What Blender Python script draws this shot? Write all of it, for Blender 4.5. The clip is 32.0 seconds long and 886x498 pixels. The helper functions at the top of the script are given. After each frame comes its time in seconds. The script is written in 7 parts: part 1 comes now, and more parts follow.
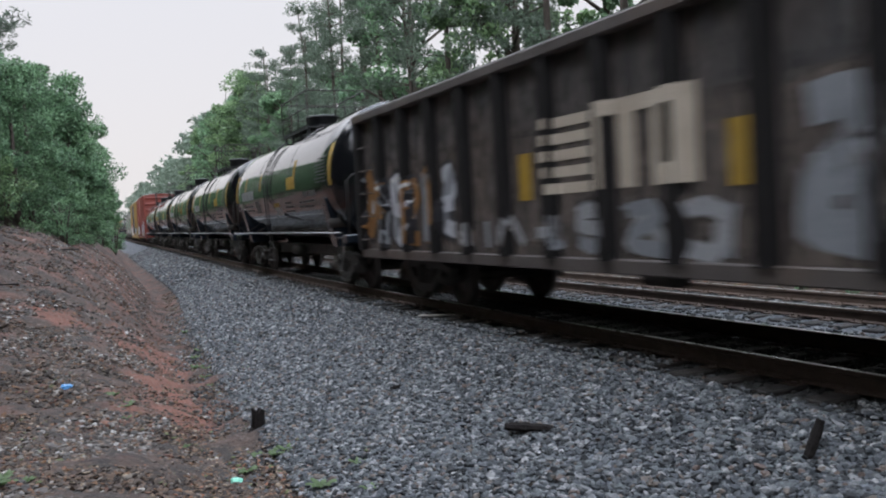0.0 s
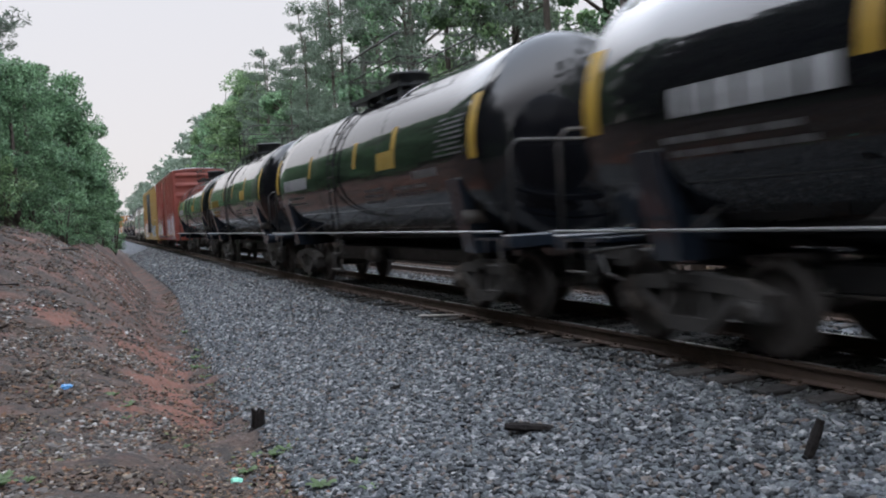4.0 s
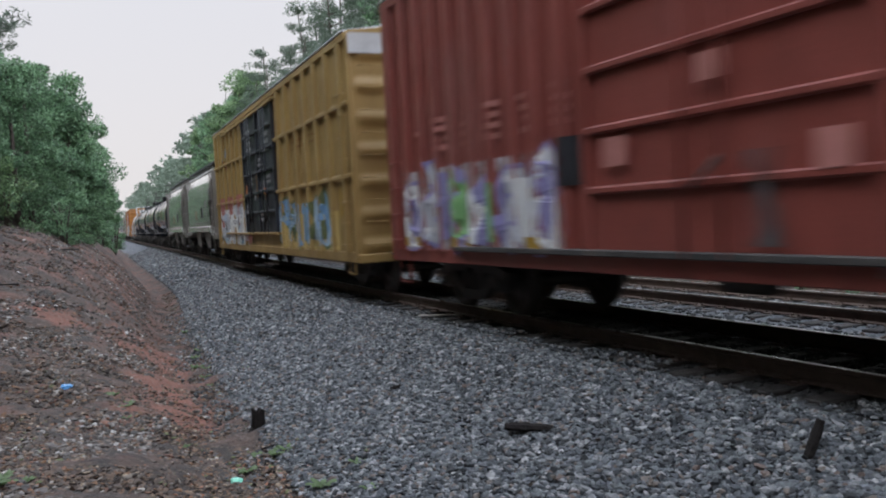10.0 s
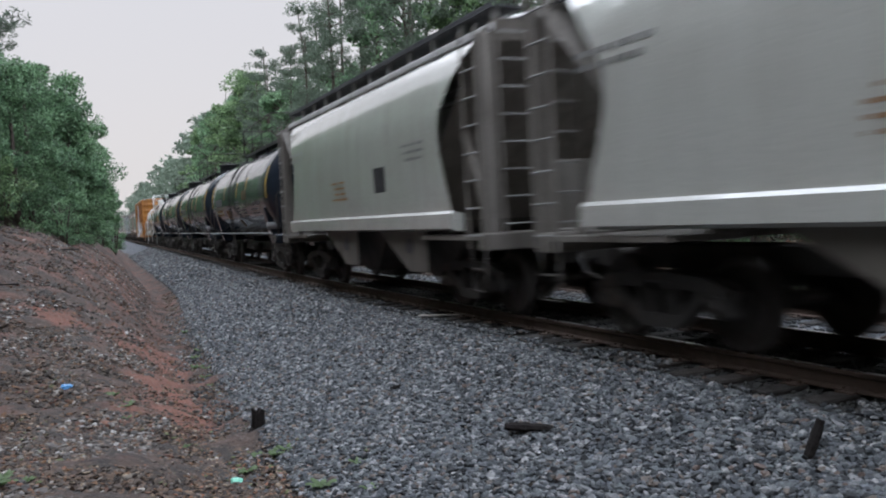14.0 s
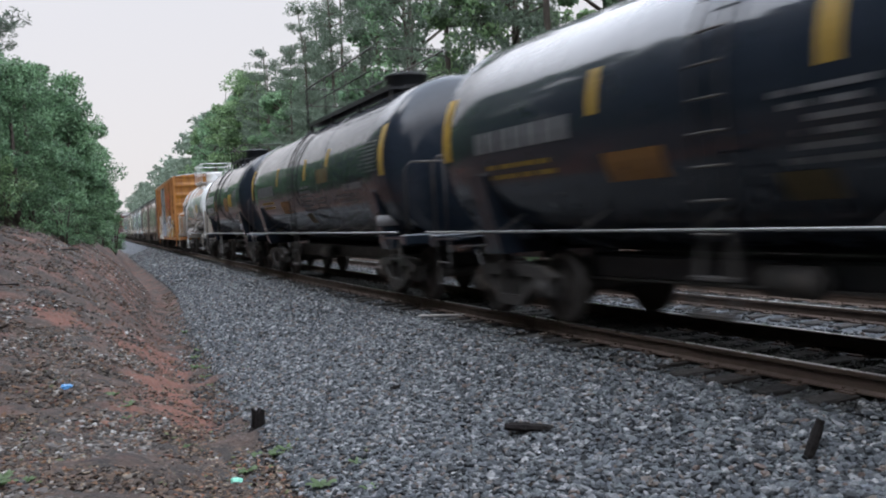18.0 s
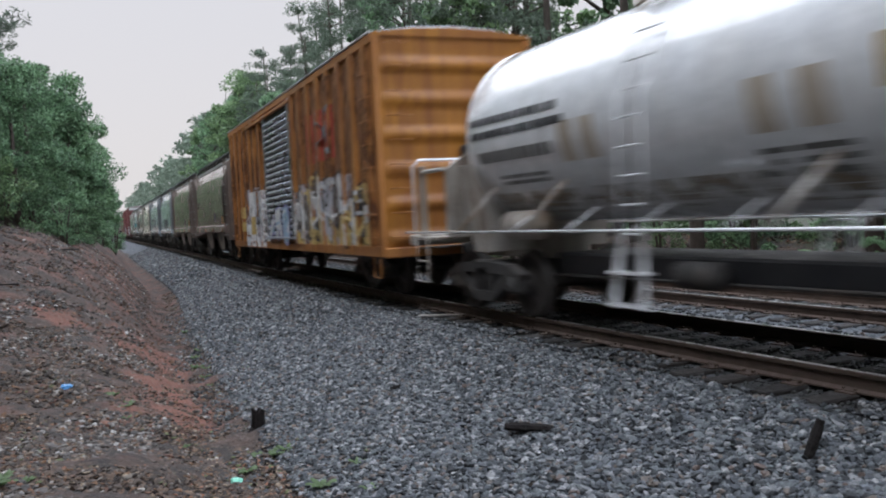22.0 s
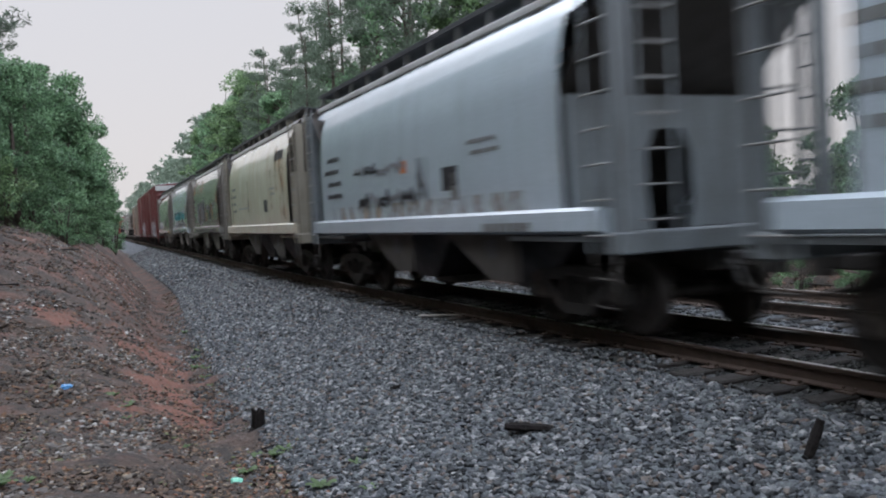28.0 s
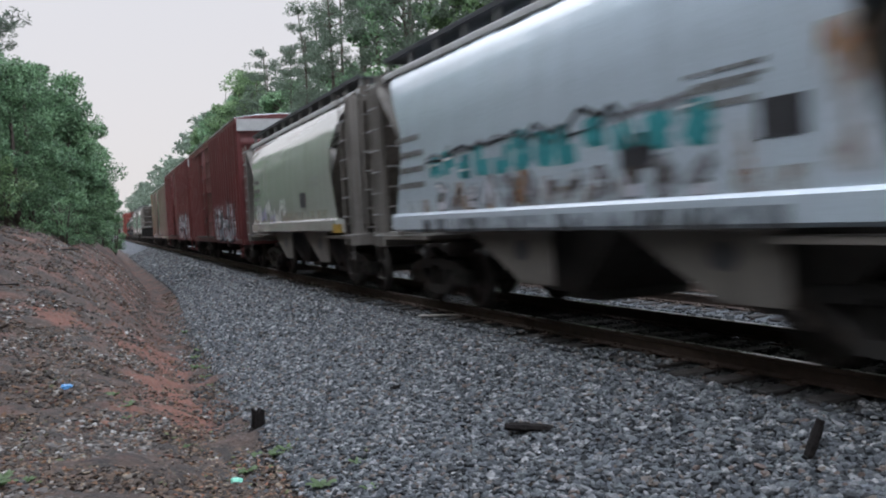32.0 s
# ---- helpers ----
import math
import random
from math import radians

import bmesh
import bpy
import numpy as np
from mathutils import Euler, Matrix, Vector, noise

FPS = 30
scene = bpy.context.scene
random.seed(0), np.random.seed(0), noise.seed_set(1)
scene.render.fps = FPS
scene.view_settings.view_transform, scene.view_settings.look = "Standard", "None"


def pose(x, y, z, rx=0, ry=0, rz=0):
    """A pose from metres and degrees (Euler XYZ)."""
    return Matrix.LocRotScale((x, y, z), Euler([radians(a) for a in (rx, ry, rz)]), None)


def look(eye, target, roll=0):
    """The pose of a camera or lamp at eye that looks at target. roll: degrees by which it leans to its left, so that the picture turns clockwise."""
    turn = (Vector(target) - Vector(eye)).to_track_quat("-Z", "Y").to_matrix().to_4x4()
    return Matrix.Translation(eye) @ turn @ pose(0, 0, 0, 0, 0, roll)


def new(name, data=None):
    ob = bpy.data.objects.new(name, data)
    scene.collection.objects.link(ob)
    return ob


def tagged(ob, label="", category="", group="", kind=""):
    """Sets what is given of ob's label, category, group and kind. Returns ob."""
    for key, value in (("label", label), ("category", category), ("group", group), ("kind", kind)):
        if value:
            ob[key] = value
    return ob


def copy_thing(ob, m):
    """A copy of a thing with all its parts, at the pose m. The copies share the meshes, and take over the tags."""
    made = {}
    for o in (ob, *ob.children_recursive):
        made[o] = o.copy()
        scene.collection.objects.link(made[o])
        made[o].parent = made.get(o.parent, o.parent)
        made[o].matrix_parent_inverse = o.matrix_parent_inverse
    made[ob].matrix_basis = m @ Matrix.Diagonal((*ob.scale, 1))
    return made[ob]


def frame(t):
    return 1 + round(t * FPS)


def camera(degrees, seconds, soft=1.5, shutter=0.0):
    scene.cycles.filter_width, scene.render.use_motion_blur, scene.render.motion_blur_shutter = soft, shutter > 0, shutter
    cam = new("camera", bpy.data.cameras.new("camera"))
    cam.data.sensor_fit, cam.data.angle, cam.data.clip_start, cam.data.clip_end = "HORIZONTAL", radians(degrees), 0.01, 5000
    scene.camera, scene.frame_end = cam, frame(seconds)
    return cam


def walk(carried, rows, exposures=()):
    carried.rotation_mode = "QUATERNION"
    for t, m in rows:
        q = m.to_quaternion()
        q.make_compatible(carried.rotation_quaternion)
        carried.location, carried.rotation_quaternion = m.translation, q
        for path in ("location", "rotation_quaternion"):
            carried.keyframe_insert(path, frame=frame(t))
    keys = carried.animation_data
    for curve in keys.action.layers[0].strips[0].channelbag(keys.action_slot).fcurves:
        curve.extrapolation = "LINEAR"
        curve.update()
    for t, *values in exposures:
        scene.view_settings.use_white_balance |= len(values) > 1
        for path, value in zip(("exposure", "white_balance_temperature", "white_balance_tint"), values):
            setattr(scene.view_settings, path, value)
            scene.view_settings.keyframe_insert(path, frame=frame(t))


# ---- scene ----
# ---- the camera: still on its stand beside the line ----
EYE = (0.0, 0.0, 1.498)
YAW, PITCH, ROLL = 0.44571, -0.04001, -3.04
cam = camera(55.0, 32.0, soft=2.0, shutter=0.75)
AIM = (EYE[0] + 20 * math.sin(YAW) * math.cos(PITCH), EYE[1] + 20 * math.cos(YAW) * math.cos(PITCH), EYE[2] + 20 * math.sin(PITCH))
HOLD = look(EYE, AIM, ROLL)
walk(cam, [(0.0, HOLD), (32.0, HOLD)], exposures=[(0.0, 0.0), (8.5, 0.0), (10.0, -0.06), (12.0, -0.08), (13.0, -0.16), (14.5, -0.16), (16.5, 0.0), (20.0, 0.0), (21.0, -0.05), (22.0, -0.14), (23.0, -0.06), (25.5, -0.06), (28.0, -0.17), (30.5, -0.12), (32.0, -0.09)])

# ---- the line: tangent, a short easement to the right, then straight again; y runs along it, z = 0 on the rail ----
BEND, EASE, X0 = 0.00235, 26.6, 6.896
SIDING = 4.1          # distance of the second track
SIDING_Z = -0.13


def line_x(s):
    m = min(max(s, 0.0), EASE)
    return X0 + BEND * (m * m / 2 + EASE * max(0.0, s - EASE))


def line_turn(s):
    return math.atan(BEND * min(max(s, 0.0), EASE))


def gone(t):
    """How far the train has run after t seconds."""
    return 9.1104 * t + 0.5 * 0.05913 * t * t


# ---- light: a white overcast sky with a weak, broad sun ----
world = bpy.data.worlds.new("overcast")
scene.world = world
world.use_nodes = True
wt = world.node_tree
sky = wt.nodes.new("ShaderNodeTexSky")
sky.sky_type = "NISHITA"
sky.sun_disc = False
SUN_EL, SUN_AZ = radians(52), radians(-70)
sky.sun_elevation, sky.sun_rotation = SUN_EL, SUN_AZ
sky.dust_density, sky.air_density = 4.0, 1.0
veil = wt.nodes.new("ShaderNodeMixRGB")
veil.inputs[0].default_value = 0.9
wt.links.new(sky.outputs[0], veil.inputs[1])
# an overcast dome: even near the horizon, much brighter overhead
up = wt.nodes.new("ShaderNodeSeparateXYZ")
wt.links.new(wt.nodes.new("ShaderNodeTexCoord").outputs["Generated"], up.inputs[0])
dome = wt.nodes.new("ShaderNodeMapRange")
dome.interpolation_type = "SMOOTHSTEP"
dome.inputs["From Min"].default_value, dome.inputs["From Max"].default_value = 0.33, 0.62
dome.inputs["To Min"].default_value, dome.inputs["To Max"].default_value = 7.8, 34.5
wt.links.new(up.outputs[2], dome.inputs["Value"])
hue = wt.nodes.new("ShaderNodeMixRGB")
hue.inputs[1].default_value, hue.inputs[2].default_value = (1.03, 0.985, 0.995, 1), (0.86, 0.97, 1.17, 1)
wt.links.new(up.outputs[2], hue.inputs[0])
tone = wt.nodes.new("ShaderNodeVectorMath")
tone.operation = "SCALE"
wt.links.new(hue.outputs[0], tone.inputs[0])
wt.links.new(dome.outputs[0], tone.inputs["Scale"])
wt.links.new(tone.outputs[0], veil.inputs[2])
back = wt.nodes["Background"]
wt.links.new(veil.outputs[0], back.inputs[0])
back.inputs[1].default_value = 0.112
sun_data = bpy.data.lights.new("sun", "SUN")
sun_data.energy, sun_data.angle, sun_data.color = 0.8, radians(35), (1.0, 0.98, 0.95)
sun = new("sun", sun_data)
sun.matrix_world = look((30 * math.sin(SUN_AZ), 30 * math.cos(SUN_AZ), 30 * math.tan(SUN_EL)), (0, 0, 0))


# ---- materials ----
def srgb(h):
    v = [int(h[i:i + 2], 16) / 255 for i in (0, 2, 4)]
    return tuple(c / 12.92 if c <= 0.04045 else ((c + 0.055) / 1.055) ** 2.4 for c in v) + (1,)


def ramp_rgb(N, L, v):
    r = N.new("ShaderNodeValToRGB")
    r.color_ramp.elements[0].position, r.color_ramp.elements[1].position = 0.3, 0.7
    r.color_ramp.elements[0].color = (0.35, 0.35, 0.35, 1)
    r.color_ramp.elements[1].color = (1.25, 1.25, 1.25, 1)
    L.new(v, r.inputs[0])
    return r.outputs[0]


def material(name, base, dark=None, rough=0.6, metal=0.0, grain=6.0, amount=0.5, bump=0.15, fine=40.0, spec=0.5,
             streak=0.0, third=None, spread=0.0, island=False, coat=0.0, through_light=0.0, ragged=0.0, coat_rough=0.05, coat_ior=1.5):
    """A node material: two tones mixed by coarse noise, fine grain in tone and relief, optional running streaks
    (stretched upright), a third tone in patches, and a spread of tone from piece to piece."""
    m = bpy.data.materials.new(name)
    m.use_nodes = True
    nt = m.node_tree
    N, L = nt.nodes, nt.links
    bsdf = N["Principled BSDF"]
    co = N.new("ShaderNodeTexCoord").outputs["Object"]
    base = srgb(base) if isinstance(base, str) else base
    dark = (srgb(dark) if isinstance(dark, str) else dark) or tuple(c * 0.6 for c in base[:3]) + (1,)

    def noise_tex(scale, detail=5.0, vec=co, rgh=0.6):
        n = N.new("ShaderNodeTexNoise")
        n.inputs["Scale"].default_value, n.inputs["Detail"].default_value, n.inputs["Roughness"].default_value = scale, detail, rgh
        L.new(vec, n.inputs["Vector"])
        return n.outputs["Fac"]

    def ramp(v, lo, hi):
        r = N.new("ShaderNodeMapRange")
        r.inputs["From Min"].default_value, r.inputs["From Max"].default_value = lo, hi
        L.new(v, r.inputs["Value"])
        return r.outputs["Result"]

    def mix(f, a, b, kind="MIX"):
        x = N.new("ShaderNodeMixRGB")
        x.blend_type = kind
        for i, v in enumerate((f, a, b)):
            if isinstance(v, (tuple, float, int)):
                x.inputs[i].default_value = v
            else:
                L.new(v, x.inputs[i])
        return x.outputs[0]

    def mul(v, k):
        q = N.new("ShaderNodeMath")
        q.operation = "MULTIPLY"
        L.new(v, q.inputs[0])
        q.inputs[1].default_value = k
        return q.outputs[0]

    colour = mix(mul(ramp(noise_tex(grain), 0.35, 0.7), amount), base, dark)
    if streak:
        mp = N.new("ShaderNodeMapping")
        mp.inputs["Scale"].default_value = (5.0, 5.0, 0.35)
        L.new(co, mp.inputs["Vector"])
        colour = mix(mul(ramp(noise_tex(1.0, 6.0, mp.outputs[0]), 0.45, 0.72), streak), colour, dark)
    if third:
        third = srgb(third) if isinstance(third, str) else third
        colour = mix(mul(ramp(noise_tex(grain * 0.37, 6.0), 0.52, 0.66), 0.85), colour, third)
    if spread:
        src = N.new("ShaderNodeNewGeometry").outputs["Random Per Island"] if island else N.new("ShaderNodeObjectInfo").outputs["Random"]
        hsv = N.new("ShaderNodeHueSaturation")
        L.new(ramp(src, 0.0, 1.0), hsv.inputs["Value"])
        r = hsv.inputs["Value"].links[0].from_node
        r.inputs["To Min"].default_value, r.inputs["To Max"].default_value = 1 - spread, 1 + spread
        L.new(colour, hsv.inputs["Color"])
        colour = hsv.outputs[0]
    fine_n = noise_tex(fine, 3.0)
    colour = mix(0.25, colour, mix(1.0, colour, ramp_rgb(N, L, fine_n), "MULTIPLY"))
    L.new(colour, bsdf.inputs["Base Color"])
    rg = ramp(noise_tex(grain * 1.7, 4.0), 0.3, 0.7)
    rr = rg.node
    rr.inputs["To Min"].default_value, rr.inputs["To Max"].default_value = max(0.02, rough - min(0.12, rough * 0.35)), min(1.0, rough + min(0.12, rough * 0.35))
    L.new(rg, bsdf.inputs["Roughness"])
    bsdf.inputs["Metallic"].default_value = metal
    bsdf.inputs["Specular IOR Level"].default_value = spec
    bsdf.inputs["Coat Weight"].default_value = coat
    bsdf.inputs["Coat Roughness"].default_value = coat_rough
    bsdf.inputs["Coat IOR"].default_value = coat_ior
    if through_light:
        tr = N.new("ShaderNodeBsdfTranslucent")
        L.new(colour, tr.inputs[0])
        ad = N.new("ShaderNodeMixShader")
        ad.inputs[0].default_value = through_light
        L.new(bsdf.outputs[0], ad.inputs[1])
        L.new(tr.outputs[0], ad.inputs[2])
        L.new(ad.outputs[0], N["Material Output"].inputs["Surface"])
    if ragged:
        # worn through in places: the surface below shows between the flecks
        mp = N.new("ShaderNodeMapping")
        mp.inputs["Scale"].default_value = (2.5, 2.5, 0.9)
        L.new(co, mp.inputs["Vector"])
        cover = ramp(noise_tex(1.6, 8.0, mp.outputs[0], 0.7), ragged - 0.08, ragged + 0.1)
        L.new(cover, bsdf.inputs["Alpha"])
    if bump:
        b = N.new("ShaderNodeBump")
        b.inputs["Strength"].default_value, b.inputs["Distance"].default_value = bump, 0.02
        L.new(fine_n, b.inputs["Height"])
        L.new(b.outputs[0], bsdf.inputs["Normal"])
    return m


MAT = {}


def mat(key):
    return MAT[key]




def pebble_material(name, tones, rough=0.7):
    """Loose pieces that each take one of several tones, with a little grain and relief."""
    m = bpy.data.materials.new(name)
    m.use_nodes = True
    N, L = m.node_tree.nodes, m.node_tree.links
    bsdf = N["Principled BSDF"]
    r = N.new("ShaderNodeValToRGB")
    r.color_ramp.interpolation = "CONSTANT"
    while len(r.color_ramp.elements) < len(tones):
        r.color_ramp.elements.new(0.5)
    for e, (at, c) in zip(r.color_ramp.elements, tones):
        e.position, e.color = at, c + (1,)
    L.new(N.new("ShaderNodeNewGeometry").outputs["Random Per Island"], r.inputs[0])
    n = N.new("ShaderNodeTexNoise")
    n.inputs["Scale"].default_value, n.inputs["Detail"].default_value = 35.0, 4.0
    L.new(N.new("ShaderNodeTexCoord").outputs["Object"], n.inputs["Vector"])
    x = N.new("ShaderNodeMixRGB")
    x.blend_type, x.inputs[0].default_value = "MULTIPLY", 0.6
    L.new(r.outputs[0], x.inputs[1])
    L.new(ramp_rgb(N, L, n.outputs["Fac"]), x.inputs[2])
    L.new(x.outputs[0], bsdf.inputs["Base Color"])
    bsdf.inputs["Roughness"].default_value = rough
    bmp = N.new("ShaderNodeBump")
    bmp.inputs["Strength"].default_value, bmp.inputs["Distance"].default_value = 0.35, 0.01
    L.new(n.outputs["Fac"], bmp.inputs["Height"])
    L.new(bmp.outputs[0], bsdf.inputs["Normal"])
    return m


MAT["stone"] = pebble_material("ballast_stone", [(0.0, (0.019, 0.021, 0.023)), (0.18, (0.045, 0.050, 0.056)), (0.40, (0.080, 0.087, 0.094)), (0.58, (0.111, 0.122, 0.126)), (0.71, (0.152, 0.155, 0.158)),
                                                 (0.80, (0.117, 0.094, 0.077)), (0.85, (0.213, 0.213, 0.216)), (0.925, (0.109, 0.077, 0.063)), (0.95, (0.296, 0.291, 0.287))])
MAT["litter"] = pebble_material("litter", [(0.0, (0.043, 0.033, 0.027)), (0.3, (0.073, 0.052, 0.039)), (0.55, (0.112, 0.073, 0.050)), (0.70, (0.120, 0.099, 0.082)), (0.79, (0.155, 0.082, 0.043)), (0.89, (0.181, 0.155, 0.129)),
                                           (0.94, (0.112, 0.052, 0.034)), (0.98, (0.310, 0.284, 0.249))], 0.85)
MAT["rail"] = material("rusty_rail", (0.105, 0.072, 0.055, 1), (0.045, 0.034, 0.028, 1), rough=0.7, metal=0.3, grain=4, bump=0.25, fine=80)
MAT["railhead"] = material("worn_rail_head", (0.5, 0.5, 0.5, 1), (0.3, 0.28, 0.27, 1), rough=0.3, metal=1.0, grain=3, bump=0.05)
MAT["tie"] = material("tie_wood", (0.03, 0.025, 0.022, 1), (0.014, 0.012, 0.011, 1), rough=0.85, grain=7, bump=0.5, fine=30, spread=0.4, third=(0.05, 0.044, 0.04, 1))
MAT["steel"] = material("grimy_cast_steel", (0.060, 0.056, 0.053, 1), (0.03, 0.027, 0.025, 1), rough=0.75, metal=0.1, grain=5, bump=0.25, third=(0.105, 0.085, 0.07, 1))
MAT["wheel"] = material("wheel_steel", (0.07, 0.062, 0.057, 1), (0.035, 0.03, 0.028, 1), rough=0.65, metal=0.2, grain=8, bump=0.15)
MAT["shine"] = material("bright_steel", (0.42, 0.42, 0.42, 1), (0.2, 0.2, 0.2, 1), rough=0.4, metal=0.7, grain=8, bump=0.05)
MAT["black"] = material("black_tank_paint", (0.005, 0.0055, 0.007, 1), (0.010, 0.009, 0.010, 1), rough=0.12, grain=1.3, bump=0.006, coat=1.0, coat_ior=1.55, streak=0.35, fine=9, spec=0.05)
MAT["blackmat"] = material("worn_black_paint", (0.015, 0.021, 0.031, 1), (0.024, 0.029, 0.039, 1), rough=0.35, grain=1.6, bump=0.006, streak=0.4, coat=0.95, coat_rough=0.07, coat_ior=1.52, fine=9, spec=0.05)
MAT["gearblack"] = material("black_steel_fitting", (0.014, 0.015, 0.018, 1), (0.03, 0.028, 0.027, 1), rough=0.55, grain=3, bump=0.1)
MAT["white"] = material("white_tank_paint", (0.90, 0.91, 0.92, 1), (0.66, 0.62, 0.55, 1), rough=0.25, grain=1.1, bump=0.01, streak=0.25, coat=1.0, coat_ior=1.5, amount=0.2, fine=6)
MAT["red"] = material("red_oxide_paint", (0.27, 0.066, 0.05, 1), (0.17, 0.045, 0.036, 1), rough=0.5, grain=0.9, bump=0.03, streak=0.5, third=(0.25, 0.085, 0.07, 1), spec=0.35)
MAT["maroon"] = material("maroon_paint", (0.15, 0.030, 0.029, 1), (0.08, 0.022, 0.021, 1), rough=0.55, grain=0.9, bump=0.06, streak=0.5)
MAT["yellow"] = material("ochre_yellow_paint", (0.39, 0.255, 0.085, 1), (0.25, 0.15, 0.052, 1), rough=0.55, grain=0.9, bump=0.06, streak=0.45)
MAT["orange"] = material("orange_brown_paint", (0.50, 0.208, 0.048, 1), (0.22, 0.085, 0.034, 1), rough=0.5, grain=0.8, bump=0.06, streak=0.9, third=(0.43, 0.165, 0.042, 1))
MAT["grey"] = material("grey_hopper_paint", (0.58, 0.585, 0.54, 1), (0.43, 0.41, 0.36, 1), rough=0.13, grain=0.7, bump=0.04, streak=0.4, amount=0.35, coat=1.0, coat_ior=1.65)
MAT["blue"] = material("pale_blue_grey_paint", (0.56, 0.65, 0.71, 1), (0.43, 0.48, 0.51, 1), rough=0.16, grain=0.7, bump=0.04, streak=0.35, amount=0.3, coat=0.7)
MAT["cream"] = material("cream_paint", (0.82, 0.785, 0.67, 1), (0.64, 0.54, 0.38, 1), rough=0.2, grain=0.7, bump=0.05, streak=0.6, amount=0.35, coat=0.6)
MAT["brown"] = material("brown_hopper_paint", (0.27, 0.197, 0.168, 1), (0.155, 0.108, 0.088, 1), rough=0.22, grain=0.6, bump=0.04, streak=0.6, third=(0.33, 0.18, 0.115, 1), coat=0.5)
MAT["gond"] = material("gondola_steel", (0.108, 0.090, 0.082, 1), (0.046, 0.039, 0.036, 1), rough=0.6, grain=1.2, bump=0.2, streak=0.5, third=(0.12, 0.085, 0.066, 1))
MAT["silver"] = material("galvanised_door", (0.62, 0.66, 0.72, 1), (0.25, 0.28, 0.33, 1), rough=0.3, metal=0.8, grain=1.2, bump=0.05, streak=0.6)
MAT["dkblue"] = material("dark_blue_door_paint", (0.03, 0.034, 0.045, 1), (0.015, 0.016, 0.02, 1), rough=0.5, grain=1.2, bump=0.06, streak=0.3)
MAT["markyellow"] = material("yellow_marking", (0.43, 0.265, 0.035, 1), (0.26, 0.155, 0.03, 1), rough=0.5, grain=3, bump=0.02)
MAT["markorange"] = material("faded_orange_marking", (0.27, 0.13, 0.035, 1), (0.16, 0.075, 0.028, 1), rough=0.6, grain=3, bump=0.02)
MAT["markwhite"] = material("white_marking", (0.55, 0.55, 0.54, 1), (0.3, 0.3, 0.3, 1), rough=0.6, grain=3, bump=0.02)
MAT["markdim"] = material("dusty_white_marking", (0.15, 0.15, 0.155, 1), (0.06, 0.06, 0.062, 1), rough=0.6, grain=4, bump=0.02)
MAT["markfaint"] = material("faint_grey_marking", (0.085, 0.086, 0.09, 1), (0.035, 0.035, 0.037, 1), rough=0.6, grain=4, bump=0.02)
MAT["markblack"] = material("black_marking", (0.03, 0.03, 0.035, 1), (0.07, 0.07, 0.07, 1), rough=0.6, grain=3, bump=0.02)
MAT["markgrey"] = material("grey_marking", (0.17, 0.17, 0.165, 1), (0.25, 0.24, 0.22, 1), rough=0.6, grain=3, bump=0.02)
MAT["tan"] = material("faded_tan_emblem", (0.58, 0.50, 0.40, 1), (0.36, 0.29, 0.22, 1), rough=0.65, grain=2, bump=0.04, streak=0.4)
for key, col in dict(sprayblue=(0.24, 0.45, 0.72, 1), spraypale=(0.58, 0.59, 0.63, 1), spraysky=(0.40, 0.56, 0.70, 1), sprayolive=(0.16, 0.19, 0.08, 1), spraywhite=(0.78, 0.78, 0.76, 1), spraygreen=(0.25, 0.50, 0.20, 1),
                     sprayteal=(0.05, 0.36, 0.38, 1), sprayblack=(0.02, 0.02, 0.025, 1), sprayred=(0.55, 0.09, 0.06, 1), sprayviolet=(0.33, 0.30, 0.55, 1),
                     sprayyellow=(0.66, 0.48, 0.18, 1), spraygrey=(0.26, 0.27, 0.29, 1), spraypink=(0.5, 0.2, 0.17, 1), sprayorange=(0.7, 0.2, 0.04, 1)).items():
    MAT[key] = material(key, col, rough=0.6, grain=2.0, amount=0.45, bump=0.03, streak=0.3, ragged=0.36)
MAT["orangeend"] = material("bright_orange_end_paint", (0.46, 0.19, 0.022, 1), (0.20, 0.065, 0.02, 1), rough=0.5, grain=0.9, bump=0.05, streak=0.8, third=(0.26, 0.085, 0.026, 1))
MAT["endgrime"] = material("brown_grime_over_grey_paint", (0.24, 0.22, 0.195, 1), (0.10, 0.085, 0.07, 1), rough=0.75, grain=1.2, bump=0.06, streak=0.6, third=(0.25, 0.235, 0.21, 1))
# darker copies of the hopper paints: grime plus the shade of the end recess
MAT["endblue"] = material("grime_and_shade_blue_end", (0.25, 0.28, 0.30, 1), (0.12, 0.12, 0.115, 1), rough=0.6, grain=1.1, bump=0.05, streak=0.6)
MAT["endcream"] = material("grime_and_shade_cream_end", (0.36, 0.33, 0.27, 1), (0.17, 0.145, 0.11, 1), rough=0.6, grain=1.1, bump=0.05, streak=0.6)
MAT["endbrown"] = material("grime_and_shade_brown_end", (0.19, 0.145, 0.122, 1), (0.10, 0.078, 0.066, 1), rough=0.7, grain=1.1, bump=0.05, streak=0.6)
MAT["dirtygrey"] = material("dirty_grey_hopper_paint", (0.33, 0.33, 0.31, 1), (0.215, 0.203, 0.18, 1), rough=0.2, grain=0.7, bump=0.04, streak=0.55, amount=0.5, coat=0.8)
MAT["rustpanel"] = material("rusted_brown_panel", (0.30, 0.14, 0.065, 1), (0.18, 0.085, 0.042, 1), rough=0.7, grain=1.4, bump=0.05, streak=0.7, ragged=0.44)
MAT["rung"] = material("worn_bright_rung", (0.31, 0.31, 0.30, 1), (0.25, 0.24, 0.22, 1), rough=0.5, grain=6, bump=0.02)
